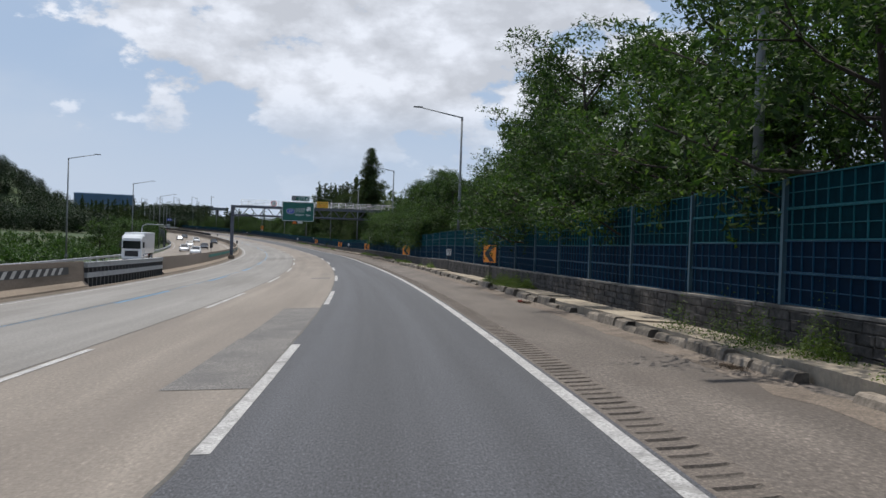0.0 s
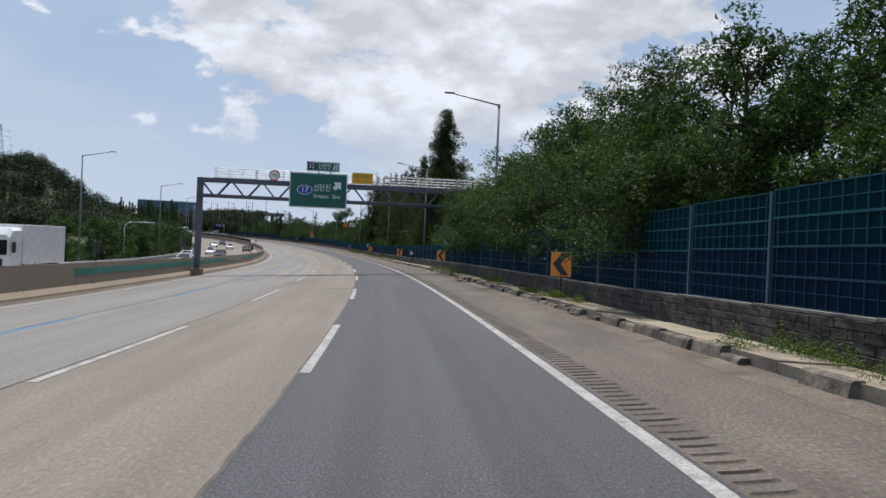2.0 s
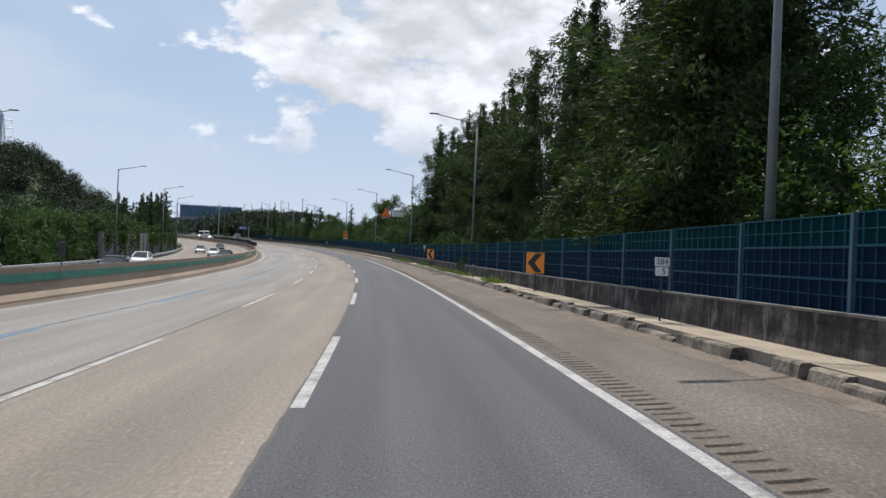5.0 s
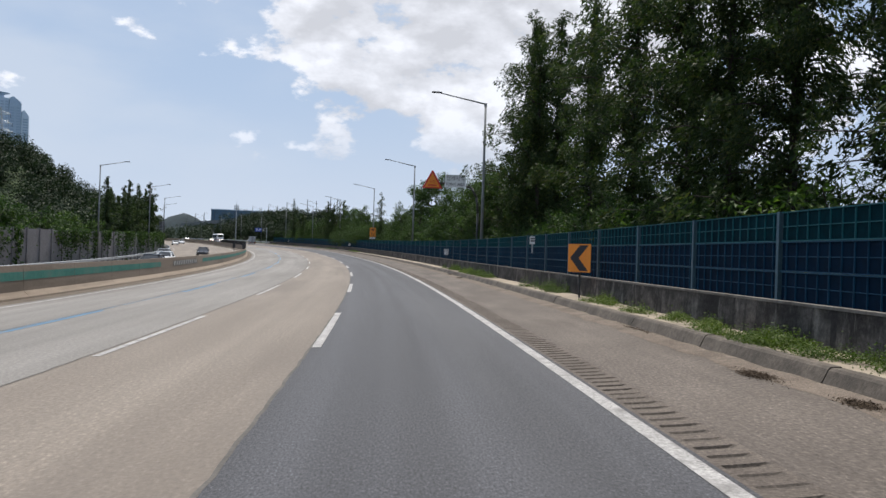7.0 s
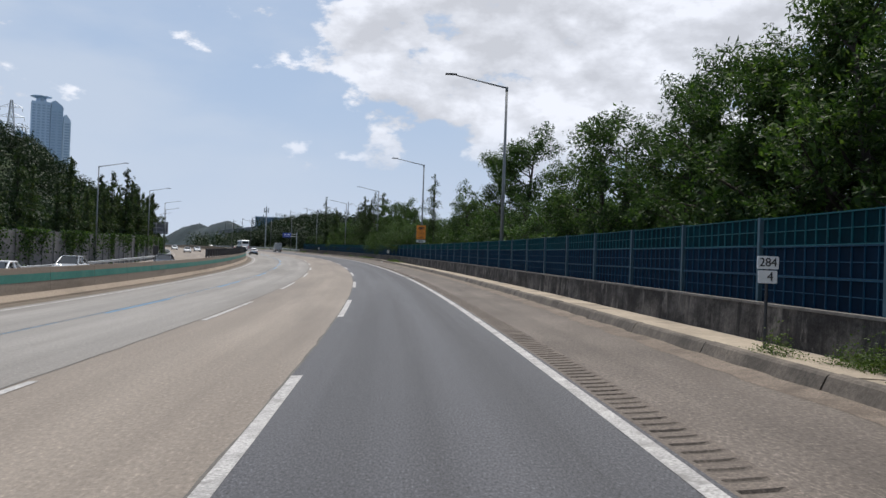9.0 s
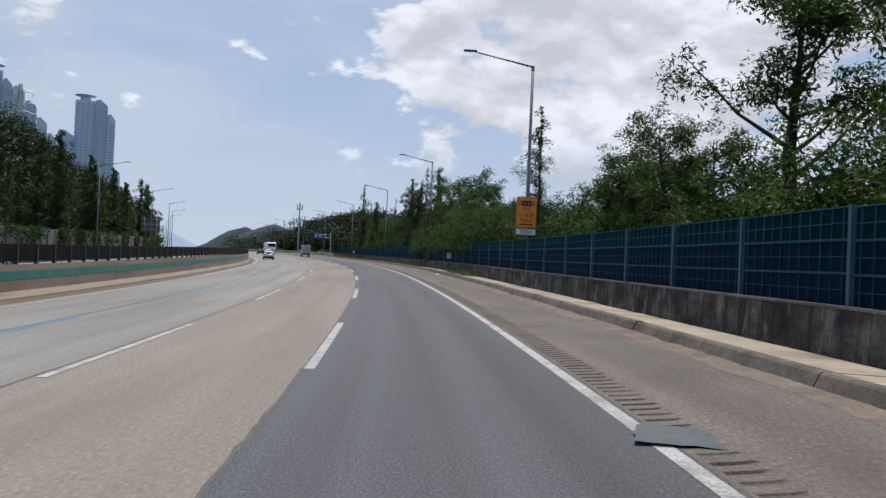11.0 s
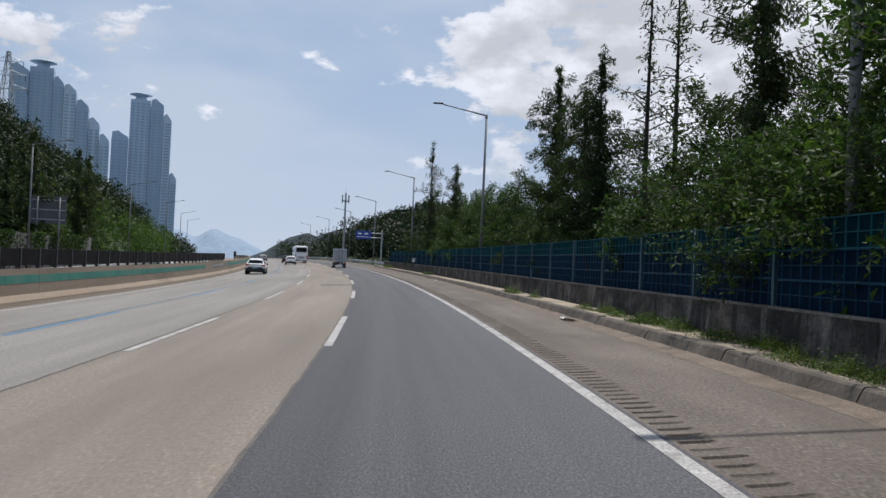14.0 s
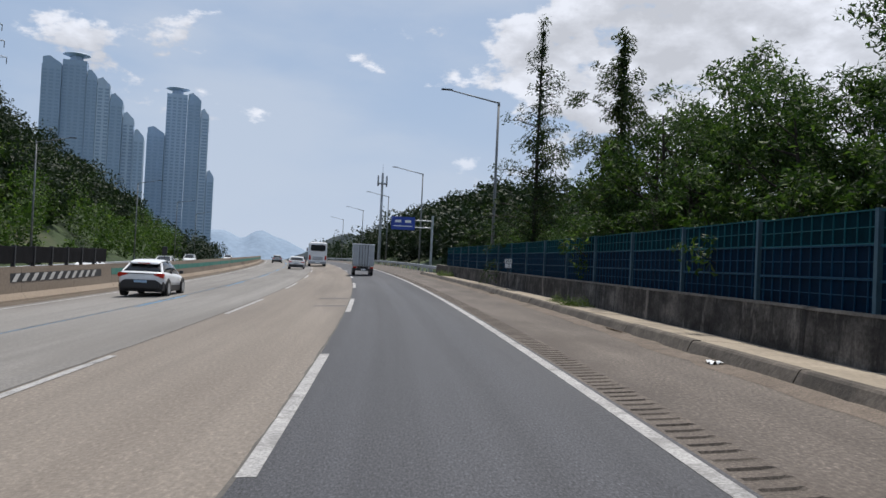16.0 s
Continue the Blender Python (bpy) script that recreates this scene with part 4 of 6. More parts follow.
    part("lettering", lettering("100", 0.36, M_BLACKSIGN, 0.003, 0.8), M_BLACKSIGN, lim, m=Matrix.Translation((0, -0.026, 0)))
    return root


gantry()


def fog_sign():
    root = thing("fog_warning_sign", "red-edged triangle and white fog area board on curved pole", "road sign", stand(251, -0.08, 0.17))
    bm = nb()
    pts = [(7.4, 0, 0.9), (7.4, 0, 4.2), (7.3, 0, 5.3), (6.95, 0, 5.9), (6.3, 0, 6.15), (4.9, 0, 6.2), (3.9, 0, 6.2)]
    for a, b in zip(pts, pts[1:]):
        tube(bm, a, b, 0.075, 0.075, 10)
    part("pole", bm, M_DARKSTEEL, root, smooth=True)
    tri = part("triangle", prism(nb(), [(-0.68, -0.58), (0.68, -0.58), (0.05, 0.62), (-0.05, 0.62)], -0.12, -0.09), M_REDSIGN, root, "orange triangle with red rim", m=Matrix.Translation((4.2, 0, 6.40)))
    part("triangle_face", prism(nb(), [(-0.52, -0.50), (0.52, -0.50), (0.0, 0.46)], -0.126, -0.121), M_ORANGESIGN, tri)
    part("lettering", lettering("위험", 0.26, M_REDSIGN, 0.003, 0.9), M_REDSIGN, tri, m=Matrix.Translation((0, -0.13, -0.16)))
    part("bar", box(nb(), -0.30, 0.30, -0.131, -0.127, -0.42, -0.34), M_REDSIGN, tri)
    b = part("board", prism(nb(), rounded(1.42, 0.86, 0.03), -0.12, -0.09), M_WHITESIGN, root, "white board", m=Matrix.Translation((5.78, 0, 6.36)))
    part("lettering", lettering("안개지역", 0.42, M_BLACKSIGN, 0.003, 0.82), M_BLACKSIGN, b, m=Matrix.Translation((0, -0.126, 0.18)))
    part("lettering", lettering("FOGGY AREA", 0.29, M_BLACKSIGN, 0.003, 0.72), M_BLACKSIGN, b, m=Matrix.Translation((0, -0.126, -0.24)))
    return root


fog_sign()


def orange_sign():
    root = thing("section_notice_sign", "orange notice board above a small white distance plate", "road sign", stand(336.6, 6.91, -1.04, scale=1.107))
    b = part("board", prism(nb(), rounded(0.90, 1.36, 0.04), -0.20, -0.17), M_ORANGESIGN, root, m=Matrix.Translation((0, 0, 4.52)))
    for w, z0, z1 in ((0.86, 0.645, 0.66), (0.86, -0.66, -0.645)):
        part("rim", box(nb(), -w / 2, w / 2, -0.204, -0.201, z0, z1), M_BLACKSIGN, b)
    for x in (-0.43, 0.42):
        part("rim", box(nb(), x, x + 0.012, -0.204, -0.201, -0.645, 0.645), M_BLACKSIGN, b)
    cam = part("symbol", prism(nb(), [(p + 0.0, q + 0.40) for p, q in rounded(0.46, 0.24, 0.03)], -0.206, -0.202), M_BLACKSIGN, b, "black speed camera symbol")
    for x in (-0.31, 0.31):
        part("bracket_mark", box(nb(), x - 0.02, x + 0.02, -0.206, -0.202, 0.28, 0.53), M_BLACKSIGN, cam)
    for x in (-0.09, 0.09):
        part("dot", tube(nb(), (x, -0.206, 0.40), (x, -0.211, 0.40), 0.04, 0.04, 12), M_ORANGESIGN, cam)
    for txt, size, z, sq in (("이동", 0.21, 0.12, 1.2), ("단속중", 0.25, -0.13, 0.95), ("Police", 0.20, -0.36, 1.0)):
        part("lettering", lettering(txt, size, M_BLACKSIGN), M_BLACKSIGN, b, m=Matrix.Translation((0, -0.206, z)))
    part("bar", box(nb(), -0.30, 0.30, -0.206, -0.202, -0.56, -0.50), M_BLACKSIGN, b)
    w = part("plate", prism(nb(), rounded(0.90, 0.28, 0.03), -0.20, -0.17), M_WHITESIGN, root, "white distance plate", m=Matrix.Translation((0, 0, 3.66)))
    part("rim", prism(nb(), rounded(0.88, 0.26, 0.03), -0.203, -0.2005), M_BLACKSIGN, w)
    part("face", prism(nb(), rounded(0.84, 0.22, 0.03), -0.2055, -0.2035), M_WHITESIGN, w)
    part("lettering", lettering("300m", 0.26, M_BLACKSIGN), M_BLACKSIGN, w, m=Matrix.Translation((0, -0.209, 0)))
    part("bracket", box(nb(), -0.1, 0.1, -0.17, 0.0, 3.5, 5.0), M_DARKSTEEL, root)
    return root


orange_sign()


# ---- ivy-grown noise wall beyond the opposite carriageway ----
M_OLDWALL = surface("old_noise_wall", (0.13, 0.125, 0.13), (0.20, 0.19, 0.195), 0.4, 6.0, 0.9, 0.3, stain=(0.07, 0.065, 0.06), stain_scale=0.3, grain=0.5)
oldwall = thing("old_noise_wall", "grey concrete noise wall overgrown with ivy", "noise wall", Matrix(), kind="structure")
for k in range(58):
    s = 250 + 4 * k
    part("wall_panel", sweep("wall_panel", [(-31.1, -2.0), (-31.1, 2.5), (-30.9, 2.5), (-30.9, -2.0)], s + 0.12, s + 3.98, 2.0, M_OLDWALL, bank=False, closed=True), None, oldwall)
    part("pillar", sweep("pillar", [(-31.2, -2.0), (-31.2, 2.6), (-30.8, 2.6), (-30.8, -2.0)], s - 0.12, s + 0.12, 0.3, M_OLDWALL, bank=False, closed=True), None, oldwall)


# ---- railway embankment and its masts, beyond the trees ----
def railway():
    root = thing("railway_viaduct", "grey concrete railway viaduct with a low parapet", "railway viaduct", Matrix(), kind="structure")
    prof = [(RAIL_D - 5, 11.9), (RAIL_D - 5, 14.4), (RAIL_D - 4.7, 14.4), (RAIL_D - 4.7, 13.6), (RAIL_D + 5, 13.6), (RAIL_D + 5, 11.9)]
    part("deck", sweep("deck", prof, 550, 930, 10, M_VIADUCT, bank=False, closed=True), None, root)
    for k in range(20):
        s = 556 + 19.5 * k
        part("pier", tube(nb(), (0, 0, -2.5), (0, 0, 11.95), 1.1, 1.1, 12), M_VIADUCT, root, m=stand(s, RAIL_D, 0))
    mast = thing("catenary_mast", "slim dark railway catenary mast with a side arm", "catenary mast", stand(555, RAIL_D - 4.3, 13.6), "catenary masts")
    part("mast_pole", tube(nb(), (0, 0, 0), (0, 0, 7.2), 0.16, 0.12, 8), M_DARKSTEEL, mast)
    bm = nb()
    tube(bm, (0, 0, 6.0), (2.4, 0, 6.4), 0.05, 0.05, 6)
    tube(bm, (0, 0, 6.9), (1.6, 0, 6.45), 0.035, 0.035, 6)
    part("mast_arm", bm, M_DARKSTEEL, mast)
    for k in range(1, 11):
        copy_thing(mast, stand(555 + 35 * k, RAIL_D - 4.3, 13.6))
        copy_thing(mast, stand(569 + 35 * k, RAIL_D + 4.3, 13.6, 180))


RAIL_D = 48
M_VIADUCT = surface("viaduct_concrete", (0.12, 0.13, 0.15), (0.17, 0.18, 0.20), 0.2, 3.0, 0.9, 0.1, grain=0.3)
railway()


# ---- blue sign, radio mast, small lamp beyond the barrier ----
def blue_sign():
    root = thing("blue_direction_sign", "blue direction sign with white bars on a side pole", "road sign", stand(508, 5.3, -0.2))
    part("pole", tube(nb(), (1.9, 0, 0), (1.9, 0, 6.2), 0.14, 0.12, 10), M_STEEL, root)
    for z in (4.95, 5.65):
        part("arm", tube(nb(), (1.9, 0, z), (-2.1, 0, z), 0.06, 0.06, 8), M_STEEL, root)
    b = part("board", prism(nb(), rounded(2.4, 1.3, 0.06), -0.14, -0.10), M_BLUESIGN, root, m=Matrix.Translation((-1.1, 0, 5.3)))
    for x, z, w, h in ((-0.5, 0.2, 0.6, 0.26), (0.5, 0.2, 0.6, 0.26), (0, -0.28, 1.9, 0.08)):
        part("bar", box(nb(), x - w / 2, x + w / 2, -0.148, -0.142, z - h / 2, z + h / 2), M_WHITESIGN, b)


blue_sign()


def radio_mast():
    root = thing("radio_mast", "slim grey radio mast with antenna ring on top", "radio mast", stand(569.4, 7.2, 1.5))
    part("pole", tube(nb(), (0, 0, -1), (0, 0, 14.5), 0.28, 0.18, 10), M_STEEL, root)
    part("platform", tube(nb(), (0, 0, 12.6), (0, 0, 12.75), 0.9, 0.9, 12), M_STEEL, root)
    for k in range(6):
        a = k * math.pi / 3
        part("antenna", box(nb(), -0.1, 0.1, -0.06, 0.06, 12.2, 14.0), M_STEEL, root, m=Matrix.Rotation(a, 4, "Z") @ Matrix.Translation((0, 0.85, 0)))
    part("tip", tube(nb(), (0, 0, 14.5), (0, 0, 16.2), 0.04, 0.02, 6), M_STEEL, root)


radio_mast()


def verge_lamp(s):
    root = thing("verge_lamp", "short grey lamp post with a bent arm on the far verge", "lamp post", stand(s, -32.6, -2.4))
    bm = nb()
    for a, b in zip([(0, 0, 0), (0, 0, 6.0), (0.3, 0, 6.5), (0.9, 0, 6.7)], [(0, 0, 6.0), (0.3, 0, 6.5), (0.9, 0, 6.7), (4.2, 0, 6.75)]):
        tube(bm, a, b, 0.09, 0.08, 8)
    part("post", bm, M_STEEL, root, smooth=True)


verge_lamp(187)


def power_pylon(m, h=38.0):
    """Lattice tower: four leaning legs, crossed braces and three pairs of arms."""
    root = thing("power_pylon", "grey steel lattice power pylon on the wooded hill", "power pylon", m)
    half = lambda z: 3.0 * (1 - z / h) + 0.45
    cuts = [h * (1 - (1 - k / 9) ** 1.35) for k in range(10)]
    corners = [(-1, -1), (1, -1), (1, 1), (-1, 1)]
    for sx, sy in corners:
        part("leg", tube(nb(), (sx * half(0), sy * half(0), 0), (sx * half(h), sy * half(h), h), 0.18, 0.12, 5), M_STEEL, root)
    for i in range(4):
        (ax, ay), (bx, by) = corners[i], corners[(i + 1) % 4]
        for a, b in zip(cuts, cuts[1:]):
            part("brace", tube(nb(), (ax * half(a), ay * half(a), a), (bx * half(b), by * half(b), b), 0.08, 0.08, 4), M_STEEL, root)
            part("brace", tube(nb(), (bx * half(a), by * half(a), a), (ax * half(b), ay * half(b), b), 0.08, 0.08, 4), M_STEEL, root)
            part("girt", tube(nb(), (ax * half(b), ay * half(b), b), (bx * half(b), by * half(b), b), 0.07, 0.07, 4), M_STEEL, root)
    for z, reach in ((h * 0.70, 6.0), (h * 0.81, 5.2), (h * 0.92, 4.4)):
        for sx in (-1, 1):
            bm = nb()
            tube(bm, (0, 0, z), (sx * reach, 0, z + 0.1), 0.12, 0.08, 5)
            tube(bm, (0, 0, z + 1.9), (sx * reach, 0, z + 0.1), 0.1, 0.07, 5)
            for q in (0.35, 0.65):
                tube(bm, (sx * reach * q, 0, z), (sx * reach * q, 0, z + 1.9 * (1 - q)), 0.05, 0.05, 4)
            part("arm", bm, M_STEEL, root)
            part("insulator", tube(nb(), (sx * reach, 0, z - 1.6), (sx * reach, 0, z + 0.1), 0.10, 0.10, 6), M_DARKSTEEL, root)
    return root


power_pylon(Matrix.Translation((-277.5, 569.3, 23.0)) @ Matrix.Rotation(radians(25), 4, "Z"))


def sign_from_behind(s, d):
    """A large board that faces the oncoming traffic: its ribbed back and two posts."""
    root = thing("oncoming_road_sign", "dark grey ribbed back of a large road sign", "road sign", stand(s, d, -0.6, 8))
    part("board", prism(nb(), rounded(3.4, 2.9, 0.1), 0.0, 0.04), M_SIGNBACK, root, m=Matrix.Translation((0, 0, 5.7)))
    for z in (4.7, 5.7, 6.7):
        part("rib", box(nb(), -1.6, 1.6, -0.06, 0.0, z - 0.05, z + 0.05), M_STEEL, root)
    for x in (-1.05, 1.05):
        part("post", tube(nb(), (x, -0.16, 0), (x, -0.16, 7.0), 0.10, 0.10, 10), M_LAMPPOST, root, smooth=True)


M_SIGNBACK = surface("sign_back_metal", (0.085, 0.088, 0.10), (0.125, 0.13, 0.145), 0.8, 14.0, 0.6, 0.05, 0.2, grain=0.3, world_space=False)
sign_from_behind(465.6, -31.6)


def steel_stub(s):
    root = thing("steel_stub_post", "short rusty steel pipe post standing on the kerb slab", "post", stand(s, 6.0, 0.40), "steel stub posts")
    part("pipe", tube(nb(), (0, 0, -0.05), (0, 0, 0.80), 0.035, 0.035, 10), M_STUB, root, smooth=True)
    part("cap", tube(nb(), (0, 0, 0.80), (0, 0, 0.825), 0.042, 0.038, 10), M_STEEL, root)


M_STUB = surface("weathered_pipe", (0.10, 0.085, 0.07), (0.20, 0.18, 0.155), 3.0, 30.0, 0.7, 0.2, 0.3, grain=0.4, world_space=False)


def barrier_plate(s, z):
    """A small white number plate fixed to the top of a barrier post."""
    root = thing("barrier_number_plate", "small white number plate on a barrier post", "number plate", stand(s, 6.62, z))
    part("plate", prism(nb(), rounded(0.26, 0.34, 0.02), -0.02, 0.0), M_WHITESIGN, root)
    for z in (0.07, -0.03):
        part("figure_bar", box(nb(), -0.09, 0.09, -0.026, -0.021, z - 0.025, z + 0.025), M_BLACKSIGN, root, "dark bar")
    part("bracket", box(nb(), -0.03, 0.03, 0.0, 0.06, -0.55, 0.12), M_STEEL, root)


for q in (191.0, 194.4):
    steel_stub(q)
barrier_plate(129.7, 2.80)
barrier_plate(228.9, 2.32)


# ---- plants ----
class Leaves:
    """Many small pointed leaves, gathered in arrays."""

    def __init__(self, seed):
        self.r = np.random.default_rng(seed)
        self.c, self.n, self.l, self.w = [], [], [], []

    def add(self, centres, size, up=0.4, aspect=0.5, along=None):
        n = len(centres)
        self.c.append(np.asarray(centres, float))
        v = self.r.normal(size=(n, 3))
        v[:, 2] += up * 2
        self.n.append(v / np.linalg.norm(v, axis=1)[:, None])
        a = self.r.normal(size=(n, 3)) if along is None else np.asarray(along) + self.r.normal(size=(n, 3)) * 0.35
        self.l.append(a * 1.0)
        self.w.append(np.stack([size * self.r.uniform(0.6, 1.3, n), np.full(n, aspect)], -1))

    def fronds(self, centre, radius, n, leaf, droop=0.35, flat=0.5, aspect=0.42):
        """A spray: leaves fanning outward from one place and drooping at their tips."""
        u = self.r.normal(size=(n, 3))
        u[:, 2] = u[:, 2] * flat + 0.12
        u /= np.linalg.norm(u, axis=1)[:, None]
        far = self.r.uniform(0.15, 1.0, n)[:, None] ** 0.6
        p = np.asarray(centre)[None] + u * far * radius
        p[:, 2] -= droop * radius * far[:, 0] ** 2
        self.add(p, leaf, 0.75, aspect, u + np.array([0, 0, -droop]))

    def core(self, centre, radius, n, leaf):
        """Larger shaded leaves inside a crown."""
        u = self.r.normal(size=(n, 3))
        u *= (self.r.uniform(0, 1, n) ** 0.4 / np.linalg.norm(u, axis=1))[:, None]
        self.add(np.asarray(centre)[None] + u * radius, leaf, 0.3, 0.5)

    def mesh(self, name, mat):
        c, n, a, w = (np.concatenate(q) for q in (self.c, self.n, self.l, self.w))
        a = a - (a * n).sum(1)[:, None] * n
        a /= np.linalg.norm(a, axis=1)[:, None] + 1e-9
        b = np.cross(n, a)
        L, W = w[:, :1], w[:, :1] * w[:, 1:]
        p = np.stack([c - a * L * 0.5, c + a * L * 0.05 + b * W * 0.6 - n * W * 0.1, c + a * L * 0.5 - b * W * 0.25 - n * L * 0.1], 1)
        k = len(c)
        me = bpy.data.meshes.new(name)
        me.vertices.add(3 * k)
        me.vertices.foreach_set("co", p.reshape(-1).astype(np.float32))
        me.loops.add(3 * k)
        me.loops.foreach_set("vertex_index", np.arange(3 * k, dtype=np.int32))
        me.polygons.add(k)
        me.polygons.foreach_set("loop_start", np.arange(0, 3 * k, 3, dtype=np.int32))
        me.polygons.foreach_set("loop_total", np.full(k, 3, dtype=np.int32))
        me.materials.append(mat)
        me.update(calc_edges=True)
        return me


def limb(bm, pts, r0, r1, sides=6):
    n = len(pts) - 1
    for i in range(n):
        tube(bm, pts[i], pts[i + 1], r0 + (r1 - r0) * i / n, r0 + (r1 - r0) * (i + 1) / n, sides)


def broadleaf(name, label, h, spread, seed, count, leaf=0.30, mat=None, low=0.28, stems=1):
    """A locust-like tree: forked limbs, airy crown of leaf sprays with gaps."""
    r = random.Random(seed)
    root = thing(name, label, "tree", Matrix())
    bm = nb()
    lv = Leaves(seed)
    ends = []
    for st in range(stems):
        bx, by = (r.uniform(-0.8, 0.8), r.uniform(-0.8, 0.8)) if stems > 1 else (0, 0)
        top = Vector((bx + r.uniform(-1, 1), by + r.uniform(-1, 1), h * r.uniform(0.7, 0.85)))
        base = Vector((bx * 0.4, by * 0.4, -0.5))
        mid = base.lerp(top, 0.5) + Vector((r.uniform(-0.4, 0.4), r.uniform(-0.4, 0.4), 0))
        limb(bm, [base, base.lerp(mid, 0.5), mid, mid.lerp(top, 0.5), top], 0.028 * h / (1 + 0.4 * (stems - 1)), 0.03)
        for i in range(int(15 / stems) + 3):
            f = low + (1 - low) * (i + r.random()) / (15 / stems + 3)
            o = base.lerp(mid, f * 2) if f < 0.5 else mid.lerp(top, f * 2 - 1)
            a = r.uniform(0, 2 * math.pi)
            reach = spread * (0.45 + 0.65 * r.random()) * (1.0 - 0.55 * max(0, f - 0.45) / 0.55)
            e = o + Vector((math.cos(a) * reach, math.sin(a) * reach, h * r.uniform(0.05, 0.22)))
            m = o.lerp(e, 0.5) + Vector((0, 0, -0.1 * reach))
            limb(bm, [o, m, e], 0.010 * h * (1 - f * 0.6), 0.015, 5)
            ends += [(e, 1.0), (m.lerp(e, 0.45), 0.8)]
            for _ in range(2):
                q = m.lerp(e, r.random()) + Vector((r.uniform(-1, 1), r.uniform(-1, 1), r.uniform(-0.3, 0.9))) * spread * 0.3
                limb(bm, [m.lerp(e, 0.4), q], 0.02, 0.008, 4)
                ends.append((q, 0.8))
        ends.append((top + Vector((0, 0, h * 0.1)), 0.9))
    part("trunk", bm, M_BARK, root)
    rs = lv.r
    sprays = max(1, int(count * 0.78 / (26 * len(ends))))
    for e, k in ends:
        lv.core(np.array(e) - np.array([0, 0, 0.05 * spread]), spread * 0.19 * k, max(2, int(count * 0.24 / len(ends))), leaf * 1.4)
        for _ in range(sprays):
            d = rs.normal(size=3)
            d[2] = d[2] * 0.6 + 0.1
            d *= spread * 0.24 * k * rs.uniform(0.2, 1.0) / np.linalg.norm(d)
            lv.fronds(np.array(e) + d, leaf * rs.uniform(1.5, 2.5), 26, leaf)
    part("crown", lv.mesh("crown", mat or M_LEAF), None, root)
    return root


def conifer(name, label, h, spread, seed, count, leaf=0.34, gap=0.15, slope=1.75, dens=4.4, core=1.0, hang=-0.5):
    """A conifer: limbs of unlike reach round one straight trunk, hung with close drooping tufts."""
    r = random.Random(seed)
    root = thing(name, label, "tree", Matrix())
    bm = nb()
    lv = Leaves(seed)
    limb(bm, [(0, 0, -0.5), (0.05, 0, h * 0.5), (0, 0.04, h * 0.98)], 0.011 * h, 0.02, 8)
    nbr = int(h * dens)
    tufts = []
    for i in range(nbr):
        f = 0.06 + 0.93 * (i + r.random()) / nbr
        if r.random() < gap:
            continue
        a = r.uniform(0, 2 * math.pi)
        reach = spread * (min(1.0, (1 - f) * slope + 0.05) ** 0.85) * r.uniform(0.5, 1.2 if spread < 5 else 0.95)
        o = Vector((0, 0, h * f))
        e = o + Vector((math.cos(a) * reach, math.sin(a) * reach, reach * r.uniform(0.0, 0.45)))
        m = o.lerp(e, 0.55) + Vector((0, 0, 0.10 * reach))
        if reach > 0.4:
            limb(bm, [o, m, e], 0.03, 0.008, 4)
        k = max(2, int(reach / (0.075 * spread + 0.11)))
        for j in range(k):
            t = (j + r.uniform(0.4, 1.0)) / k
            q = o.lerp(m, t / 0.55) if t < 0.55 else m.lerp(e, (t - 0.55) / 0.45)
            size = (0.12 + 0.088 * spread * (1.0 - 0.3 * t) * min(1.0, 0.4 + 4.0 * (1 - f))) * r.uniform(0.6, 1.35)
            q = q + Vector((r.uniform(-1, 1), r.uniform(-1, 1), r.uniform(-0.6, 0.5))) * 0.25 * reach * t
            tufts.append((q, size, a))
    for i in range(int(h * 2.6 * core)):
        f = 0.10 + 0.88 * r.random()
        w = 0.22 * spread * min(1.0, (1 - f) * slope)
        tufts.append((Vector((r.uniform(-w, w), r.uniform(-w, w), h * f)), 0.10 + 0.14 * spread * min(1.0, (1 - f) * slope), r.uniform(0, 6.3)))
    for i in range(int(h * 1.6)):
        f = 0.05 + 0.9 * (i + r.random()) / (h * 1.6)
        lv.core((0, 0, h * f), 0.08 + 0.22 * spread * min(1.0, (1 - f) * slope), max(4, count // 450), leaf * 1.5)
    vol = sum(q[1] ** 2 for q in tufts)
    for q, k, a in tufts:
        n = max(8, int(count * k * k / vol))
        u = lv.r.normal(size=(n, 3))
        u *= (lv.r.uniform(0.1, 1.0, n) ** 0.45 / np.linalg.norm(u, axis=1))[:, None]
        out = np.array([math.cos(a), math.sin(a), -0.35])
        side = np.array([-math.sin(a), math.cos(a), 0.0])
        p = np.array(q)[None] + k * (u[:, :1] * out * 1.15 + u[:, 1:2] * side * 0.9 + u[:, 2:] * np.array([0, 0, 1.1]))
        p[:, 2] -= 0.35 * k * (u[:, 0] ** 2)
        lv.add(p, leaf, 0.1, 0.42, out + np.array([0, 0, hang]))
    part("trunk", bm, M_BARK, root)
    part("crown", lv.mesh("crown", M_LEAFDARK), None, root)
    return root


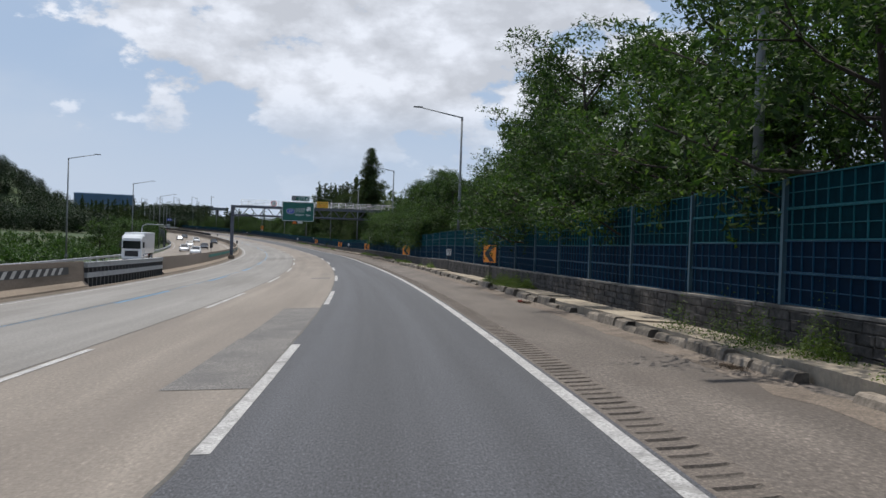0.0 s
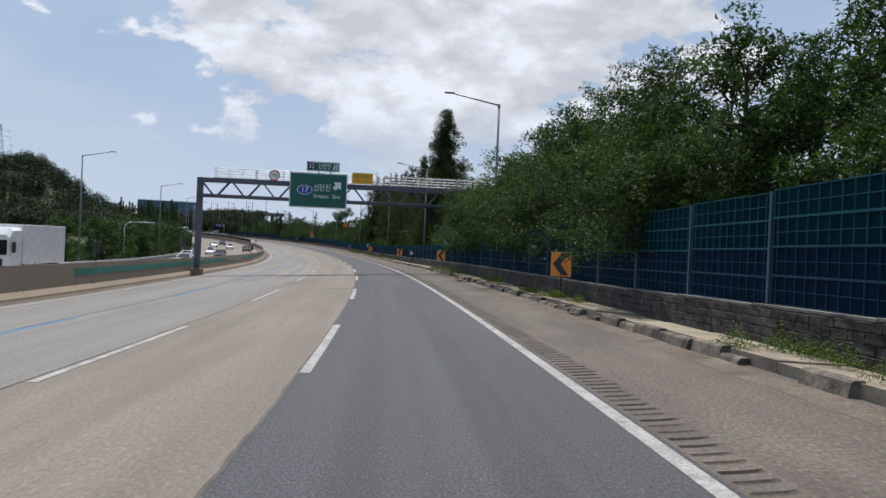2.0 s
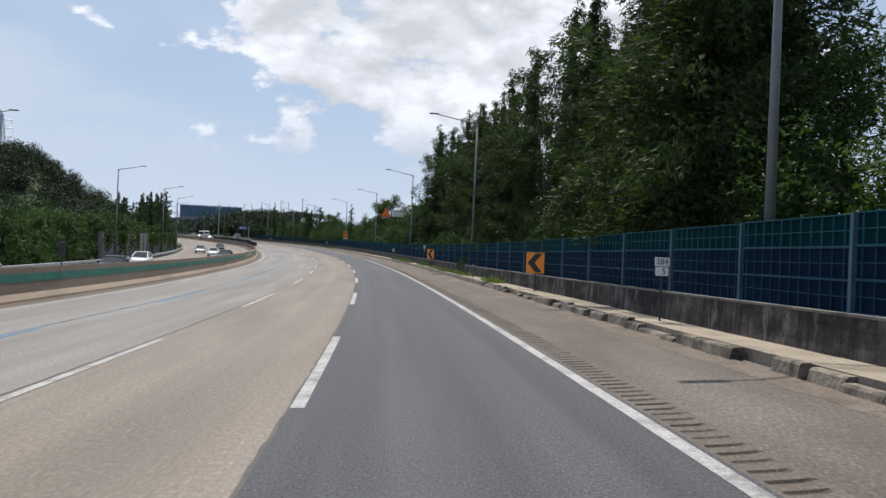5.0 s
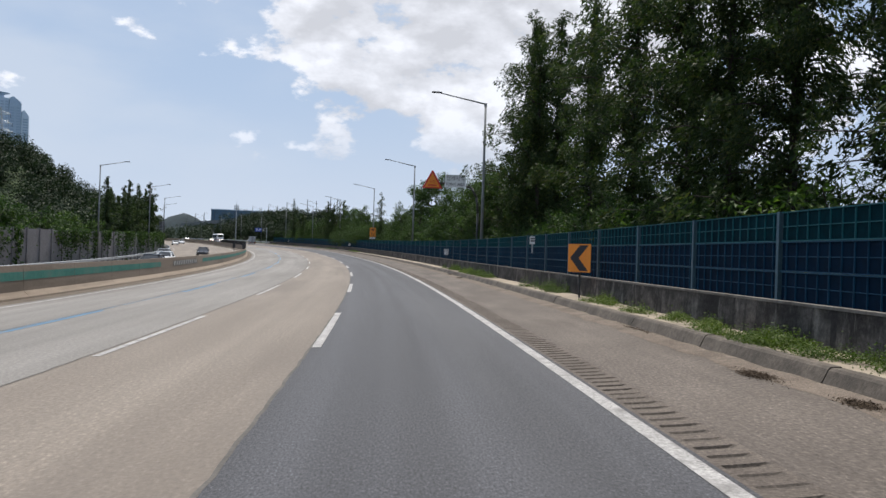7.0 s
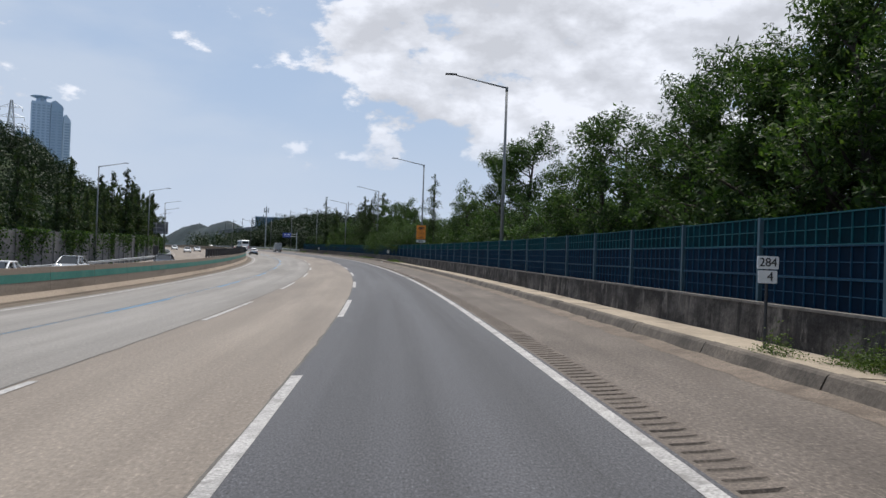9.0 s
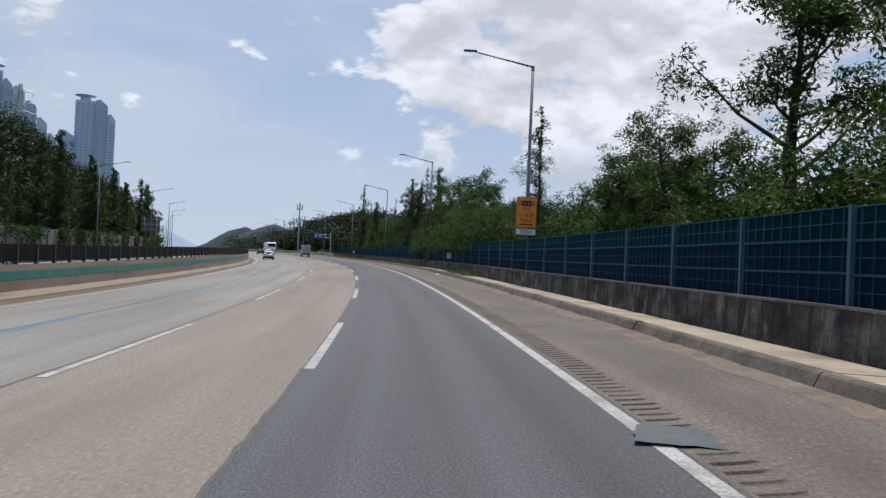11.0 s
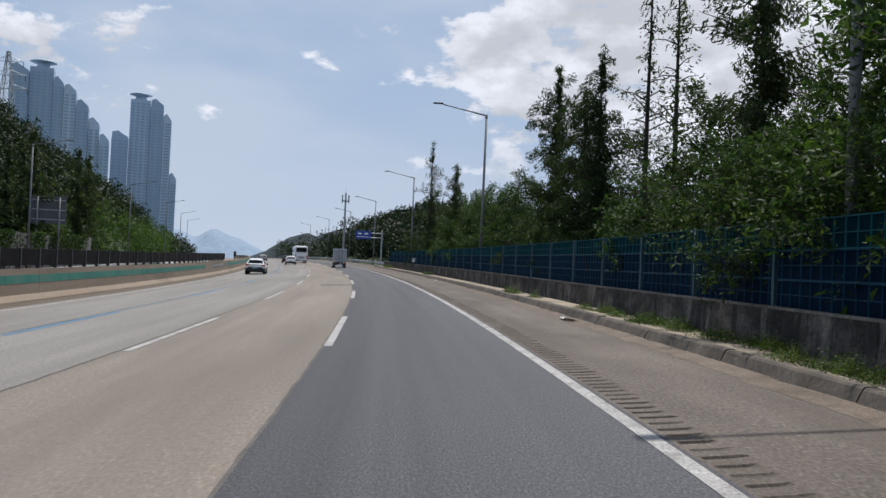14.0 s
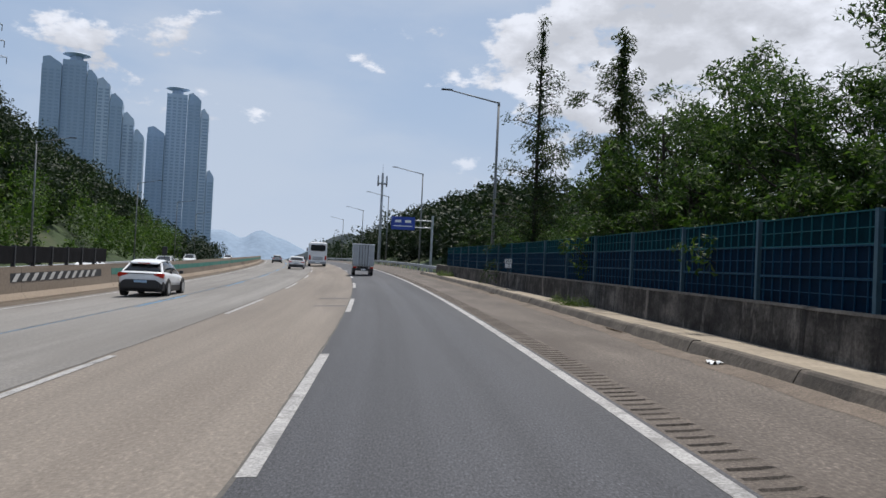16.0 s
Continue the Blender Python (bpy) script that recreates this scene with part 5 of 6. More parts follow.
def shrub(name, label, h, spread, seed, count, leaf=0.22, mat=None):
    r = random.Random(seed)
    root = thing(name, label, "shrub", Matrix())
    bm = nb()
    lv = Leaves(seed)
    for i in range(9):
        a = r.uniform(0, 2 * math.pi)
        e = Vector((math.cos(a) * spread * r.uniform(0.2, 0.9), math.sin(a) * spread * r.uniform(0.2, 0.9), h * r.uniform(0.5, 0.95)))
        limb(bm, [(0, 0, -0.3), e * 0.5 + Vector((0, 0, 0.1 * h)), e], 0.035, 0.01, 5)
        for f in (0.35, 0.55, 0.75):
            lv.core(np.array(e) * f, spread * 0.28, max(3, count // 110), leaf * 1.6)
        for _ in range(max(3, count // (9 * 24))):
            d = lv.r.normal(size=3)
            d *= spread * 0.46 * lv.r.uniform(0.3, 1.0) / np.linalg.norm(d)
            q = np.array(e) * lv.r.uniform(0.35, 1.0) + d
            q[2] = max(q[2], 0.25)
            lv.fronds(q, leaf * lv.r.uniform(1.4, 2.4), 24, leaf)
    part("stem", bm, M_BARK, root)
    part("crown", lv.mesh("crown", mat or M_LEAFBRIGHT), None, root)
    return root


BROAD = [broadleaf("locust_tree", "green leafy locust tree with an airy crown", 10, 3.5, 11 + i, 12500, 0.19, low=0.12, stems=1 + i % 2) for i in range(4)]
TALL = [broadleaf("tall_locust_tree", "tall dark green locust tree with a dense crown", 14, 4.4, 31 + i, 17000, 0.20, low=0.32) for i in range(2)]
FARBROAD = [broadleaf("verge_locust_tree", "green leafy tree standing back from the motorway", 10, 3.8, 21 + i, 2600, 0.46, low=0.12) for i in range(2)]
CONIF = [conifer("metasequoia_tree", "tall dark green metasequoia tree with a full feathery crown", 15, 3.3, 51 + i, 27000, 0.20, 0.20, 1.8, 4.2, 0.7) for i in range(3)]
FARCON = [conifer("verge_metasequoia_tree", "dark green metasequoia tree on the far verge", 15, 2.9, 61 + i, 3000, 0.50, 0.06, 2.2, 2.6) for i in range(2)]
SLIM = [conifer("slim_conifer_tree", "slim dark green conifer with sparse branches", 15, 3.2, 71 + i, 11500, 0.19, 0.15, 1.05, 4.6, 0.35) for i in range(2)]
BIGCON = [conifer("broad_conifer_tree", "broad dark green conifer tree", 18, 6.2, 81, 110000, 0.24, 0.0, 1.1, 9.0, 3.0, 0.1)]
OVER = [broadleaf("leaning_locust_tree", "green locust tree leaning out over the noise barrier", 7.2, 3.7, 41 + i, 19000, 0.135, low=0.44, stems=2) for i in range(2)]
PALE = [broadleaf("pale_poplar_tree", "pale grey-green poplar tree with thin open foliage", 12, 2.8, 141, 5200, 0.18, mat=M_LEAFPALE, low=0.3, stems=2)]
BARE = [conifer("half_bare_conifer", "half-bare dying conifer with thin grey branches", 12.8, 1.7, 151 + i, 1800, 0.18, 0.1, 1.4, 5.5, 0.15) for i in range(2)]
SHRUB = [shrub("shrub", "bright green leafy shrub behind the noise barrier", 3.4, 2.0, 91 + i, 2500, 0.19) for i in range(3)]
THICKET = [shrub("thicket_bush", "dense green locust thicket behind the noise barrier", 5.0, 3.0, 191 + i, 7800, 0.185, M_LEAF) for i in range(3)]
used = set()


def plant(protos, s, d, scale, group, rg, z=None):
    p = rg.choice([q for q in protos if q.name not in used] or protos)
    zz = float(land(np.array(float(s)), np.array(float(d)))) if z is None else z
    m = stand(s, d, zz - 0.05, rg.uniform(0, 360), scale=scale)
    if p.name not in used:
        used.add(p.name)
        p.matrix_basis = m
        p["group"] = group
        return p
    c = copy_thing(p, m)
    c.matrix_basis = m
    c["group"] = group
    return c


def rows_of(protos, s0, s1, step, d0, d1, k0, k1, group, seed):
    rg = random.Random(seed)
    s = s0
    while s < s1:
        plant(protos, s + rg.uniform(-0.35, 0.35) * step, rg.uniform(d0, d1), rg.uniform(k0, k1), group, rg)
        s += step * rg.uniform(0.75, 1.25)


# near side, behind the barrier, stretch by stretch
NEAR = "trees behind the barrier"
rows_of(TALL, 12, 50, 6.6, 9.2, 10.4, 0.86, 1.0, NEAR, 1)
rows_of(OVER, 13, 40, 4.6, 7.9, 8.3, 0.95, 1.12, NEAR, 112)
rows_of(BROAD, 47, 58, 3.4, 9.2, 11, 0.85, 1.0, NEAR, 115)
rows_of(OVER, 76, 98, 4.6, 7.9, 8.3, 0.78, 0.94, NEAR, 118)
rows_of(OVER, 98, 122, 3.8, 7.9, 8.3, 0.92, 1.08, NEAR, 113)
rows_of(OVER, 356, 376, 3.3, 7.9, 8.2, 0.72, 0.84, NEAR, 114)
rows_of(OVER, 378, 394, 3.6, 8.0, 8.3, 0.70, 0.80, NEAR, 117)
rows_of(TALL, 14, 60, 9, 14, 20, 0.85, 1.05, NEAR, 2)
rows_of(BROAD, 56, 72, 4.4, 9.6, 11.5, 0.62, 0.76, NEAR, 3)
rows_of(BROAD, 72, 79, 3.4, 9.8, 11.0, 0.74, 0.84, NEAR, 35)
rows_of(BROAD, 79, 98, 4.2, 9.4, 11.0, 0.82, 0.98, NEAR, 31)
rows_of(BROAD, 98, 118, 3.4, 8.4, 10.0, 0.82, 0.98, NEAR, 33)
rows_of(THICKET, 56, 186, 5.4, 10.0, 12.4, 0.8, 1.05, "thickets behind the barrier", 301)
rows_of(THICKET, 72, 122, 3.4, 9.0, 9.6, 0.62, 0.78, "thickets behind the barrier", 306)
rows_of(THICKET, 190, 300, 6.6, 10.4, 13, 0.75, 1.0, "thickets behind the barrier", 302)
rows_of(THICKET, 300, 395, 5.4, 10.2, 12.5, 0.9, 1.1, "thickets behind the barrier", 303)
rows_of(THICKET, 362, 396, 3.4, 9.0, 9.6, 0.62, 0.8, "thickets behind the barrier", 307)
rows_of(THICKET, 395, 464, 3.6, 9.8, 12.0, 0.9, 1.1, "thickets behind the barrier", 304)
rows_of(THICKET, 428, 456, 3.4, 9.0, 9.7, 0.62, 0.8, "thickets behind the barrier", 308)
rows_of(THICKET, 456, 492, 4.8, 10.2, 12.5, 0.75, 0.9, "thickets behind the barrier", 305)
rows_of(FARBROAD, 62, 160, 8, 15, 22, 0.95, 1.15, NEAR, 4)
rows_of(BROAD, 118, 160, 5.0, 10.0, 12.4, 0.72, 0.95, NEAR, 5)
rg = random.Random(61)
for s, d, k in ((125.5, 10.1, 1.0), (131.5, 9.8, 0.86), (137, 10.6, 0.82), (144, 10.0, 0.72)):
    plant(PALE, s, d, k, NEAR, rg)
for s, d, k in ((86.6, 10.6, 0.74), (100, 11.6, 0.82), (106.5, 12, 0.84), (326, 10.6, 0.60), (331.5, 10.4, 0.50)):
    plant(TALL, s, d, k, NEAR, rg)
plant(BROAD, 424, 8.9, 0.72, NEAR, rg)
for s, d, k in ((163.6, 10.6, 1.1), (168.0, 11.0, 0.93), (173.5, 11.2, 0.80), (179.5, 11.6, 0.70)):
    plant(BIGCON, s, d, k, "conifers behind the barrier", rg)
rows_of(CONIF, 180, 216, 4.6, 9.6, 12.0, 0.92, 1.12, "metasequoia row", 7)
for s, d, k in ((217.5, 10.4, 1.05), (222.0, 10.8, 1.08), (227.6, 10.6, 1.1), (235.2, 10.8, 1.0), (246.4, 10.4, 1.12)):
    plant(CONIF, s, d, k, "metasequoia row", rg)
plant(CONIF, 250.0, 10.8, 1.2, "metasequoia row", rg)
plant(CONIF, 248.4, 12.2, 1.15, "metasequoia row", rg)
rows_of(FARCON, 186, 218, 9.0, 14, 18.0, 0.8, 1.0, "metasequoia row", 8)
rows_of(SHRUB, 14, 60, 3.2, 9.2, 10.4, 0.8, 1.1, "shrubs behind the barrier", 90)
rows_of(SHRUB, 188, 252, 2.6, 9.1, 9.7, 0.9, 1.1, "shrubs behind the barrier", 91)
rows_of(SHRUB, 60, 490, 3.1, 9.6, 10.6, 0.85, 1.25, "shrubs behind the barrier", 9)
rows_of(BROAD, 252, 300, 4.2, 9.4, 13, 0.55, 0.74, NEAR, 10)
rows_of(TALL, 255, 270, 4.5, 9.0, 10.4, 0.60, 0.70, NEAR, 110)
rows_of(BROAD, 262, 284, 4.2, 9.2, 11, 0.74, 0.88, NEAR, 116)
rows_of(BROAD, 252, 264, 5, 13, 18, 0.9, 1.1, NEAR, 101)
rows_of(FARBROAD, 262, 440, 7, 15, 24, 0.6, 0.85, NEAR, 11)
rows_of(TALL, 312, 322, 6, 10, 13, 0.85, 0.95, NEAR, 12)
rows_of(BROAD, 326, 354, 4.4, 9.4, 13, 0.55, 0.72, NEAR, 13)
rows_of(BROAD, 354, 364, 4.0, 9.6, 12, 0.5, 0.62, NEAR, 131)
rows_of(BROAD, 364, 372, 3.8, 9.2, 11, 0.70, 0.82, NEAR, 132)
rows_of(BROAD, 372, 386, 3.2, 9.2, 10.6, 0.86, 1.0, NEAR, 133)
rows_of(BROAD, 386, 395, 3.4, 9.2, 11.0, 0.64, 0.76, NEAR, 134)
for s, d, k in ((348.4, 10.0, 0.78), (465.9, 8.2, 1.02)):
    plant(SLIM, s, d, k, "slim conifers", rg)
for s, d, k in ((391.2, 8.9, 0.80), (407.9, 9.3, 0.78), (411.6, 9.6, 0.72), (415.7, 9.2, 0.84), (453.8, 9.0, 0.77)):
    plant(CONIF, s, d, k, "metasequoia row", rg)
for s, d, k in ((399.8, 8.8, 1.0), (397.6, 9.0, 0.95)):
    plant(BARE, s, d, k, "half-bare conifers", rg)
rows_of(BROAD, 428, 446, 2.6, 9.0, 11.0, 0.66, 0.79, NEAR, 17)
rows_of(BROAD, 446, 455, 2.8, 9.2, 11.0, 0.76, 0.88, NEAR, 173)
rows_of(TALL, 434, 450, 4.6, 9.0, 10.4, 0.50, 0.58, NEAR, 172)
rows_of(BROAD, 449, 462, 4.2, 10.4, 13, 0.5, 0.6, NEAR, 171)
rows_of(BROAD, 470, 520, 6, 11, 22, 0.4, 0.6, NEAR, 19)
# far side
FAR = "trees on the far verge"
rows_of(FARBROAD, 178, 318, 6.5, -37, -33.5, 0.62, 0.85, FAR, 20)
rows_of(FARBROAD, 190, 330, 10, -46, -38, 0.7, 0.95, FAR, 21)
rows_of(FARCON, 335, 400, 7.5, -37, -33.5, 0.62, 0.95, "conifers on the far verge", 22)
rows_of(FARCON, 398, 500, 5.2, -38, -33.5, 0.85, 1.1, "conifers on the far verge", 23)
rows_of(FARCON, 400, 495, 6.5, -46, -39, 0.8, 1.05, "conifers on the far verge", 24)


def woods(name, label, s0, s1, d0, d1, n, size, seed, leaf=0.55, per=130, mat=None, hmin=0.6):
    """Far woodland: crowns of many leaf clumps over the slope."""
    rg = np.random.default_rng(seed)
    lv = Leaves(seed)
    s, d = rg.uniform(s0, s1, n), rg.uniform(d0, d1, n)
    c = at(s, d, land(s, d))
    for i in range(n):
        h = size * rg.uniform(hmin, 1.25)
        k = rg.normal(size=(per, 3))
        k /= np.linalg.norm(k, axis=1)[:, None]
        rad = rg.uniform(0.55, 1.05, per)[:, None]
        p = c[i] + np.array([0, 0, h * 0.55]) + k * rad * np.array([0.36 * h, 0.36 * h, 0.52 * h])
        lv.add(p, leaf, 0.5, 0.7)
    tagged(new(name, lv.mesh(name, mat or M_WOODS)), label, "woodland", kind="stuff")


woods("hillside_woods", "dark green wooded hillside beyond the opposite carriageway", 390, 720, -112, -42, 760, 8.5, 5, 0.75, 380)
woods("lower_slope_bushes", "yellow-green bushes on the lower hillside", 465, 690, -52, -34, 190, 6.6, 6, 0.5, 300, M_LEAFBRIGHT, 0.45)
woods("field_scrub", "bright green scrub in the low field", -20, 300, -120, -33.0, 1700, 2.0, 7, 0.42, 110, M_LEAFBRIGHT)
woods("field_edge_woods", "dark woods at the far edge of the field", 120, 400, -190, -110, 200, 6.0, 71, 0.9, 200)
woods("knoll_woods", "dark green wooded knoll beside the motorway", 512, 640, 11, 40, 260, 6.5, 8, 0.7, 480)
woods("railside_woods", "green bushes below the railway", 300, 520, 22, 34, 150, 6.0, 81, 0.55, 200)
woods("distant_woods", "distant dark green woods behind the motorway bend", 640, 900, -60, -32, 140, 8.0, 82, 1.0, 90)
woods("distant_woods", "distant dark green woods behind the motorway bend", 640, 900, 12, 60, 200, 9.0, 83, 1.0, 90)


# ---- ivy on the old wall ----
def ivy():
    lv = Leaves(77)
    rr = lv.r
    for k in range(60):
        s0 = 250 + rr.uniform(0, 228)
        n = 260
        s = s0 + rr.normal(size=n) * rr.uniform(0.5, 2.2)
        z = np.clip(2.7 - np.abs(rr.normal(size=n)) * rr.uniform(0.6, 2.2), -1.6, 2.9)
        lv.add(at(s, -30.85 + rr.uniform(0, 0.25, n), z), 0.3, 0.0, 0.8)
    tagged(new("ivy", lv.mesh("ivy", M_LEAF)), "green ivy hanging over the old noise wall", "ivy", kind="stuff")


M_WEED = foliage("leaf_weed", (0.040, 0.068, 0.012), (0.075, 0.115, 0.022), (0.12, 0.15, 0.038), 0.28)


def weeds():
    """Low weeds in carpets on the kerb slab and along the wall foot."""
    rr = np.random.default_rng(5)
    for k, (s0, n, h) in enumerate(((9, 6, 0.30), (12.5, 5, 0.35), (34, 14, 0.22), (38, 8, 0.2), (66, 5, 0.2), (83, 6, 0.14), (87, 5, 0.13), (101, 7, 0.16), (118, 9, 0.12), (124, 9, 0.12), (129, 8, 0.14), (184, 10, 0.14), (196, 9, 0.10), (203, 12, 0.10), (207, 12, 0.10), (214, 7, 0.12), (224, 8, 0.2), (239, 14, 0.16), (245, 14, 0.16), (253, 10, 0.2), (352, 8, 0.14), (358, 7, 0.15), (383, 9, 0.12), (388, 10, 0.12), (393, 6, 0.12), (406, 4, 0.16), (447, 4, 0.16), (487, 7, 0.22))):
        lv = Leaves(500 + k)
        for q in s0 + rr.uniform(-3.0, 3.0, n):
            m = 700
            d = rr.uniform(5.55, 6.42)
            a, b = rr.normal(size=m), rr.normal(size=m)
            p = at(q + a * 0.30, np.clip(d + b * 0.13, 5.3, 6.47), 0.44 + np.abs(rr.normal(size=m)) * h * np.exp(-(a * a + b * b) / 3))
            lv.add(p, 0.048, 0.9, 0.6)
        tagged(new("weed_patch", lv.mesh("weed_patch", M_WEED)), "low green weeds growing on the kerb slab", "weeds", kind="stuff")


def litter_patch(s, d, ls, ld, seed):
    """Dry leaves and soil washed against the kerb."""
    lv = Leaves(seed)
    rr = lv.r
    n = 2600
    p = at(s + rr.normal(size=n) * ls * 0.7 * rr.uniform(0.3, 1, n), d + rr.normal(size=n) * ld * 0.55, np.abs(rr.normal(size=n)) * 0.012 + 0.004, True)
    lv.add(p, 0.036, 1.2, 0.35)
    tagged(new("dry_leaf_litter", lv.mesh("dry_leaf_litter", M_DRYLEAF)), "brown dry leaf litter against the kerb", "leaf litter", kind="stuff")


M_DRYLEAF = surface("dry_leaf", (0.035, 0.022, 0.013), (0.085, 0.058, 0.034), 6.0, 30.0, 0.95, 0.2, grain=0.6)
for k, (s, d, a, b) in enumerate(((11.3, 5.05, 0.5, 0.12), (14.5, 5.1, 0.35, 0.07), (26, 4.9, 0.7, 0.16), (34, 5.1, 0.6, 0.07), (52, 5.1, 0.7, 0.07), (78, 5.1, 0.8, 0.06), (105.3, 4.85, 0.8, 0.14), (108.5, 5.05, 0.6, 0.08), (126, 5.1, 0.8, 0.06), (200.5, 4.9, 0.35, 0.12), (202.7, 4.75, 0.5, 0.14), (209, 5.1, 1.0, 0.06), (241, 4.95, 0.5, 0.14), (247, 5.05, 0.8, 0.08), (329, 5.1, 0.35, 0.07), (346, 5.1, 0.6, 0.06), (393.4, 4.83, 0.5, 0.12), (418, 5.1, 0.7, 0.05), (440, 5.1, 0.8, 0.06), (460, 5.1, 0.7, 0.06))):
    litter_patch(s, d, a, b, 700 + k)


def scrap(name, label, s, d, w, l, h, mat, seed):
    """A crumpled scrap lying on the shoulder."""
    rg = random.Random(seed)
    bm = nb()
    n = 6
    g = [[bm.verts.new(((i / n - 0.5) * w + rg.uniform(-0.03, 0.03) * w, (j / n - 0.5) * l + rg.uniform(-0.03, 0.03) * l, 0.008 + h * rg.random())) for j in range(n + 1)] for i in range(n + 1)]
    for i in range(n):
        for j in range(n):
            bm.faces.new((g[i][j], g[i + 1][j], g[i + 1][j + 1], g[i][j + 1]))
    me = bm_mesh(name, bm, mat)
    ob = tagged(new(name, me), label, "litter")
    ob.matrix_basis = stand(s, d, 0, rg.uniform(-25, 25), bank=True)


M_SHEET = plain("dark_sheet", (0.028, 0.045, 0.052), 0.6)
M_RAG = plain("faded_red_cloth", (0.22, 0.055, 0.04), 0.9)
# The dark blue-grey sheet is a barrier panel fallen onto the road.
scrap("rubber_sheet", "dark flat sheet, a fallen barrier panel, lying across the edge line", 302.2, 2.62, 0.75, 0.95, 0.018, M_SHEET, 1)
scrap("paper_scrap", "white crumpled paper scrap on the shoulder", 433.8, 5.0, 0.22, 0.35, 0.06, M_WHITESIGN, 2)
scrap("paper_scrap", "white crumpled paper scrap on the shoulder", 393.8, 4.75, 0.16, 0.2, 0.07, M_WHITESIGN, 3)
scrap("paper_scrap", "white crumpled paper scrap on the shoulder", 357.0, 4.75, 0.18, 0.3, 0.07, M_WHITESIGN, 4)
scrap("red_rag", "small crumpled red rag by the kerb", 26.1, 4.75, 0.14, 0.16, 0.10, M_RAG, 5)
ivy()
weeds()


# ---- distance: towers, works hall, hills ----
def tower(name, label, x, y, shafts, turn, dep=26):
    """A stepped apartment tower: shafts of unlike width and height with window bands and a roof crown."""
    root = thing(name, label, "apartment tower", pose(x, y, -2, 0, 0, turn), "far apartment towers")
    w = sum(q[0] for q in shafts)
    a = -w / 2
    hmax = max(q[1] for q in shafts)
    vs, fs = [], []
    for i, (ww, h) in enumerate(shafts):
        yy = 2.2 * (i % 2) + 1.2 * (i % 3)
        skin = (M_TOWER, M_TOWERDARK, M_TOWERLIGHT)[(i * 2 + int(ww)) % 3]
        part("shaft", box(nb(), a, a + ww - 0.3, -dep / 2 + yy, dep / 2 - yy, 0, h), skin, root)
        if h <= hmax - 2:
            part("roof_wedge", prism(nb(), [(a + 0.4, h), (a + ww - 0.7, h), (a + ww - 0.7, h + 1.5), (a + ww * 0.35, h + 7.5), (a + 0.4, h + 6)], -dep / 2 + yy + 1, dep / 2 - yy - 1), skin, root)
        z = 5.0
        cols = max(1, int(ww / 4.5))
        while z < h - 3:
            for c in range(cols):
                x0 = a + ww * (c + 0.18) / cols
                x1 = a + ww * (c + 0.82) / cols
                b = len(vs)
                vs += [(x0, -dep / 2 + yy - 0.25, z), (x1, -dep / 2 + yy - 0.25, z), (x1, -dep / 2 + yy - 0.25, z + 1.7), (x0, -dep / 2 + yy - 0.25, z + 1.7)]
                vs += [(p[0], p[1] + 0.2, p[2]) for p in vs[b:b + 4]]
                fs += [(b, b + 1, b + 2, b + 3), (b + 3, b + 2, b + 6, b + 7), (b + 1, b, b + 4, b + 5)]
            z += 3.0
        if h > hmax - 2:
            bm = nb()
            c = a + ww / 2
            tube(bm, (c, 0, h), (c, 0, h + 4.5), ww * 0.30, ww * 0.26, 12)
            tube(bm, (c, 0, h + 4.5), (c, 0, h + 6.2), ww * 0.30, ww * 0.58, 16)
            tube(bm, (c, 0, h + 6.2), (c, 0, h + 6.8), ww * 0.58, ww * 0.55, 16)
            part("roof_crown", bm, M_TOWER, root)
        a += ww
    part("glazing", mesh_of("glazing", vs, fs, M_TOWERGLASS), None, root, "rows of small haze-blue windows")["kind"] = "stuff"
    return root


# Facade and window tones hold the blue and paleness of distance haze.
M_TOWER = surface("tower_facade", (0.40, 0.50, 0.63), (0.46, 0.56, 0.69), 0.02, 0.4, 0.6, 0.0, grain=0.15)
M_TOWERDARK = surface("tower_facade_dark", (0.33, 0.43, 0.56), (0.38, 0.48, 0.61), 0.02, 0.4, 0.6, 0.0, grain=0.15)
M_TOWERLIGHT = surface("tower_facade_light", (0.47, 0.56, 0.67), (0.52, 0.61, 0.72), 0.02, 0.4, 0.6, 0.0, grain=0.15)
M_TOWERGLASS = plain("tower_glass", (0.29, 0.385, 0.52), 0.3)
tower("apartment_tower", "haze-blue stepped high-rise apartment tower", -626, 1087, [(16, 117), (19, 157), (12.5, 152), (8, 138), (7, 80)], 38.5)
tower("apartment_tower_row", "haze-blue row of stepped high-rise apartment towers", -658, 1007, [(16, 164), (20, 170), (9, 156), (11, 150), (11, 137), (10, 122), (9, 107)], 38.5)
tower("apartment_tower_row", "haze-blue row of stepped high-rise apartment towers", -775, 960, [(14, 132), (16, 142), (12, 133)], 38.5)
tower("apartment_tower_row", "haze-blue row of stepped high-rise apartment towers", -820, 920, [(14, 150), (16, 158), (12, 140)], 38.5)

M_HALL = surface("hall_blue_cladding", (0.05, 0.10, 0.17), (0.07, 0.13, 0.21), 0.05, 1.0, 0.6, 0.0, grain=0.15)
hall = thing("works_hall", "large blue-clad works hall in the distance", "factory hall", stand(0, 0))
hall.matrix_basis = pose(-388, 1198, -2, 0, 0, 22)
part("hall_body", box(nb(), -37, 37, -15, 15, 0, 44, 0.4), M_HALL, hall)
part("roof_edge", box(nb(), -37.4, 37.4, -15.4, 15.4, 43.8, 44.8), M_TOWER, hall)

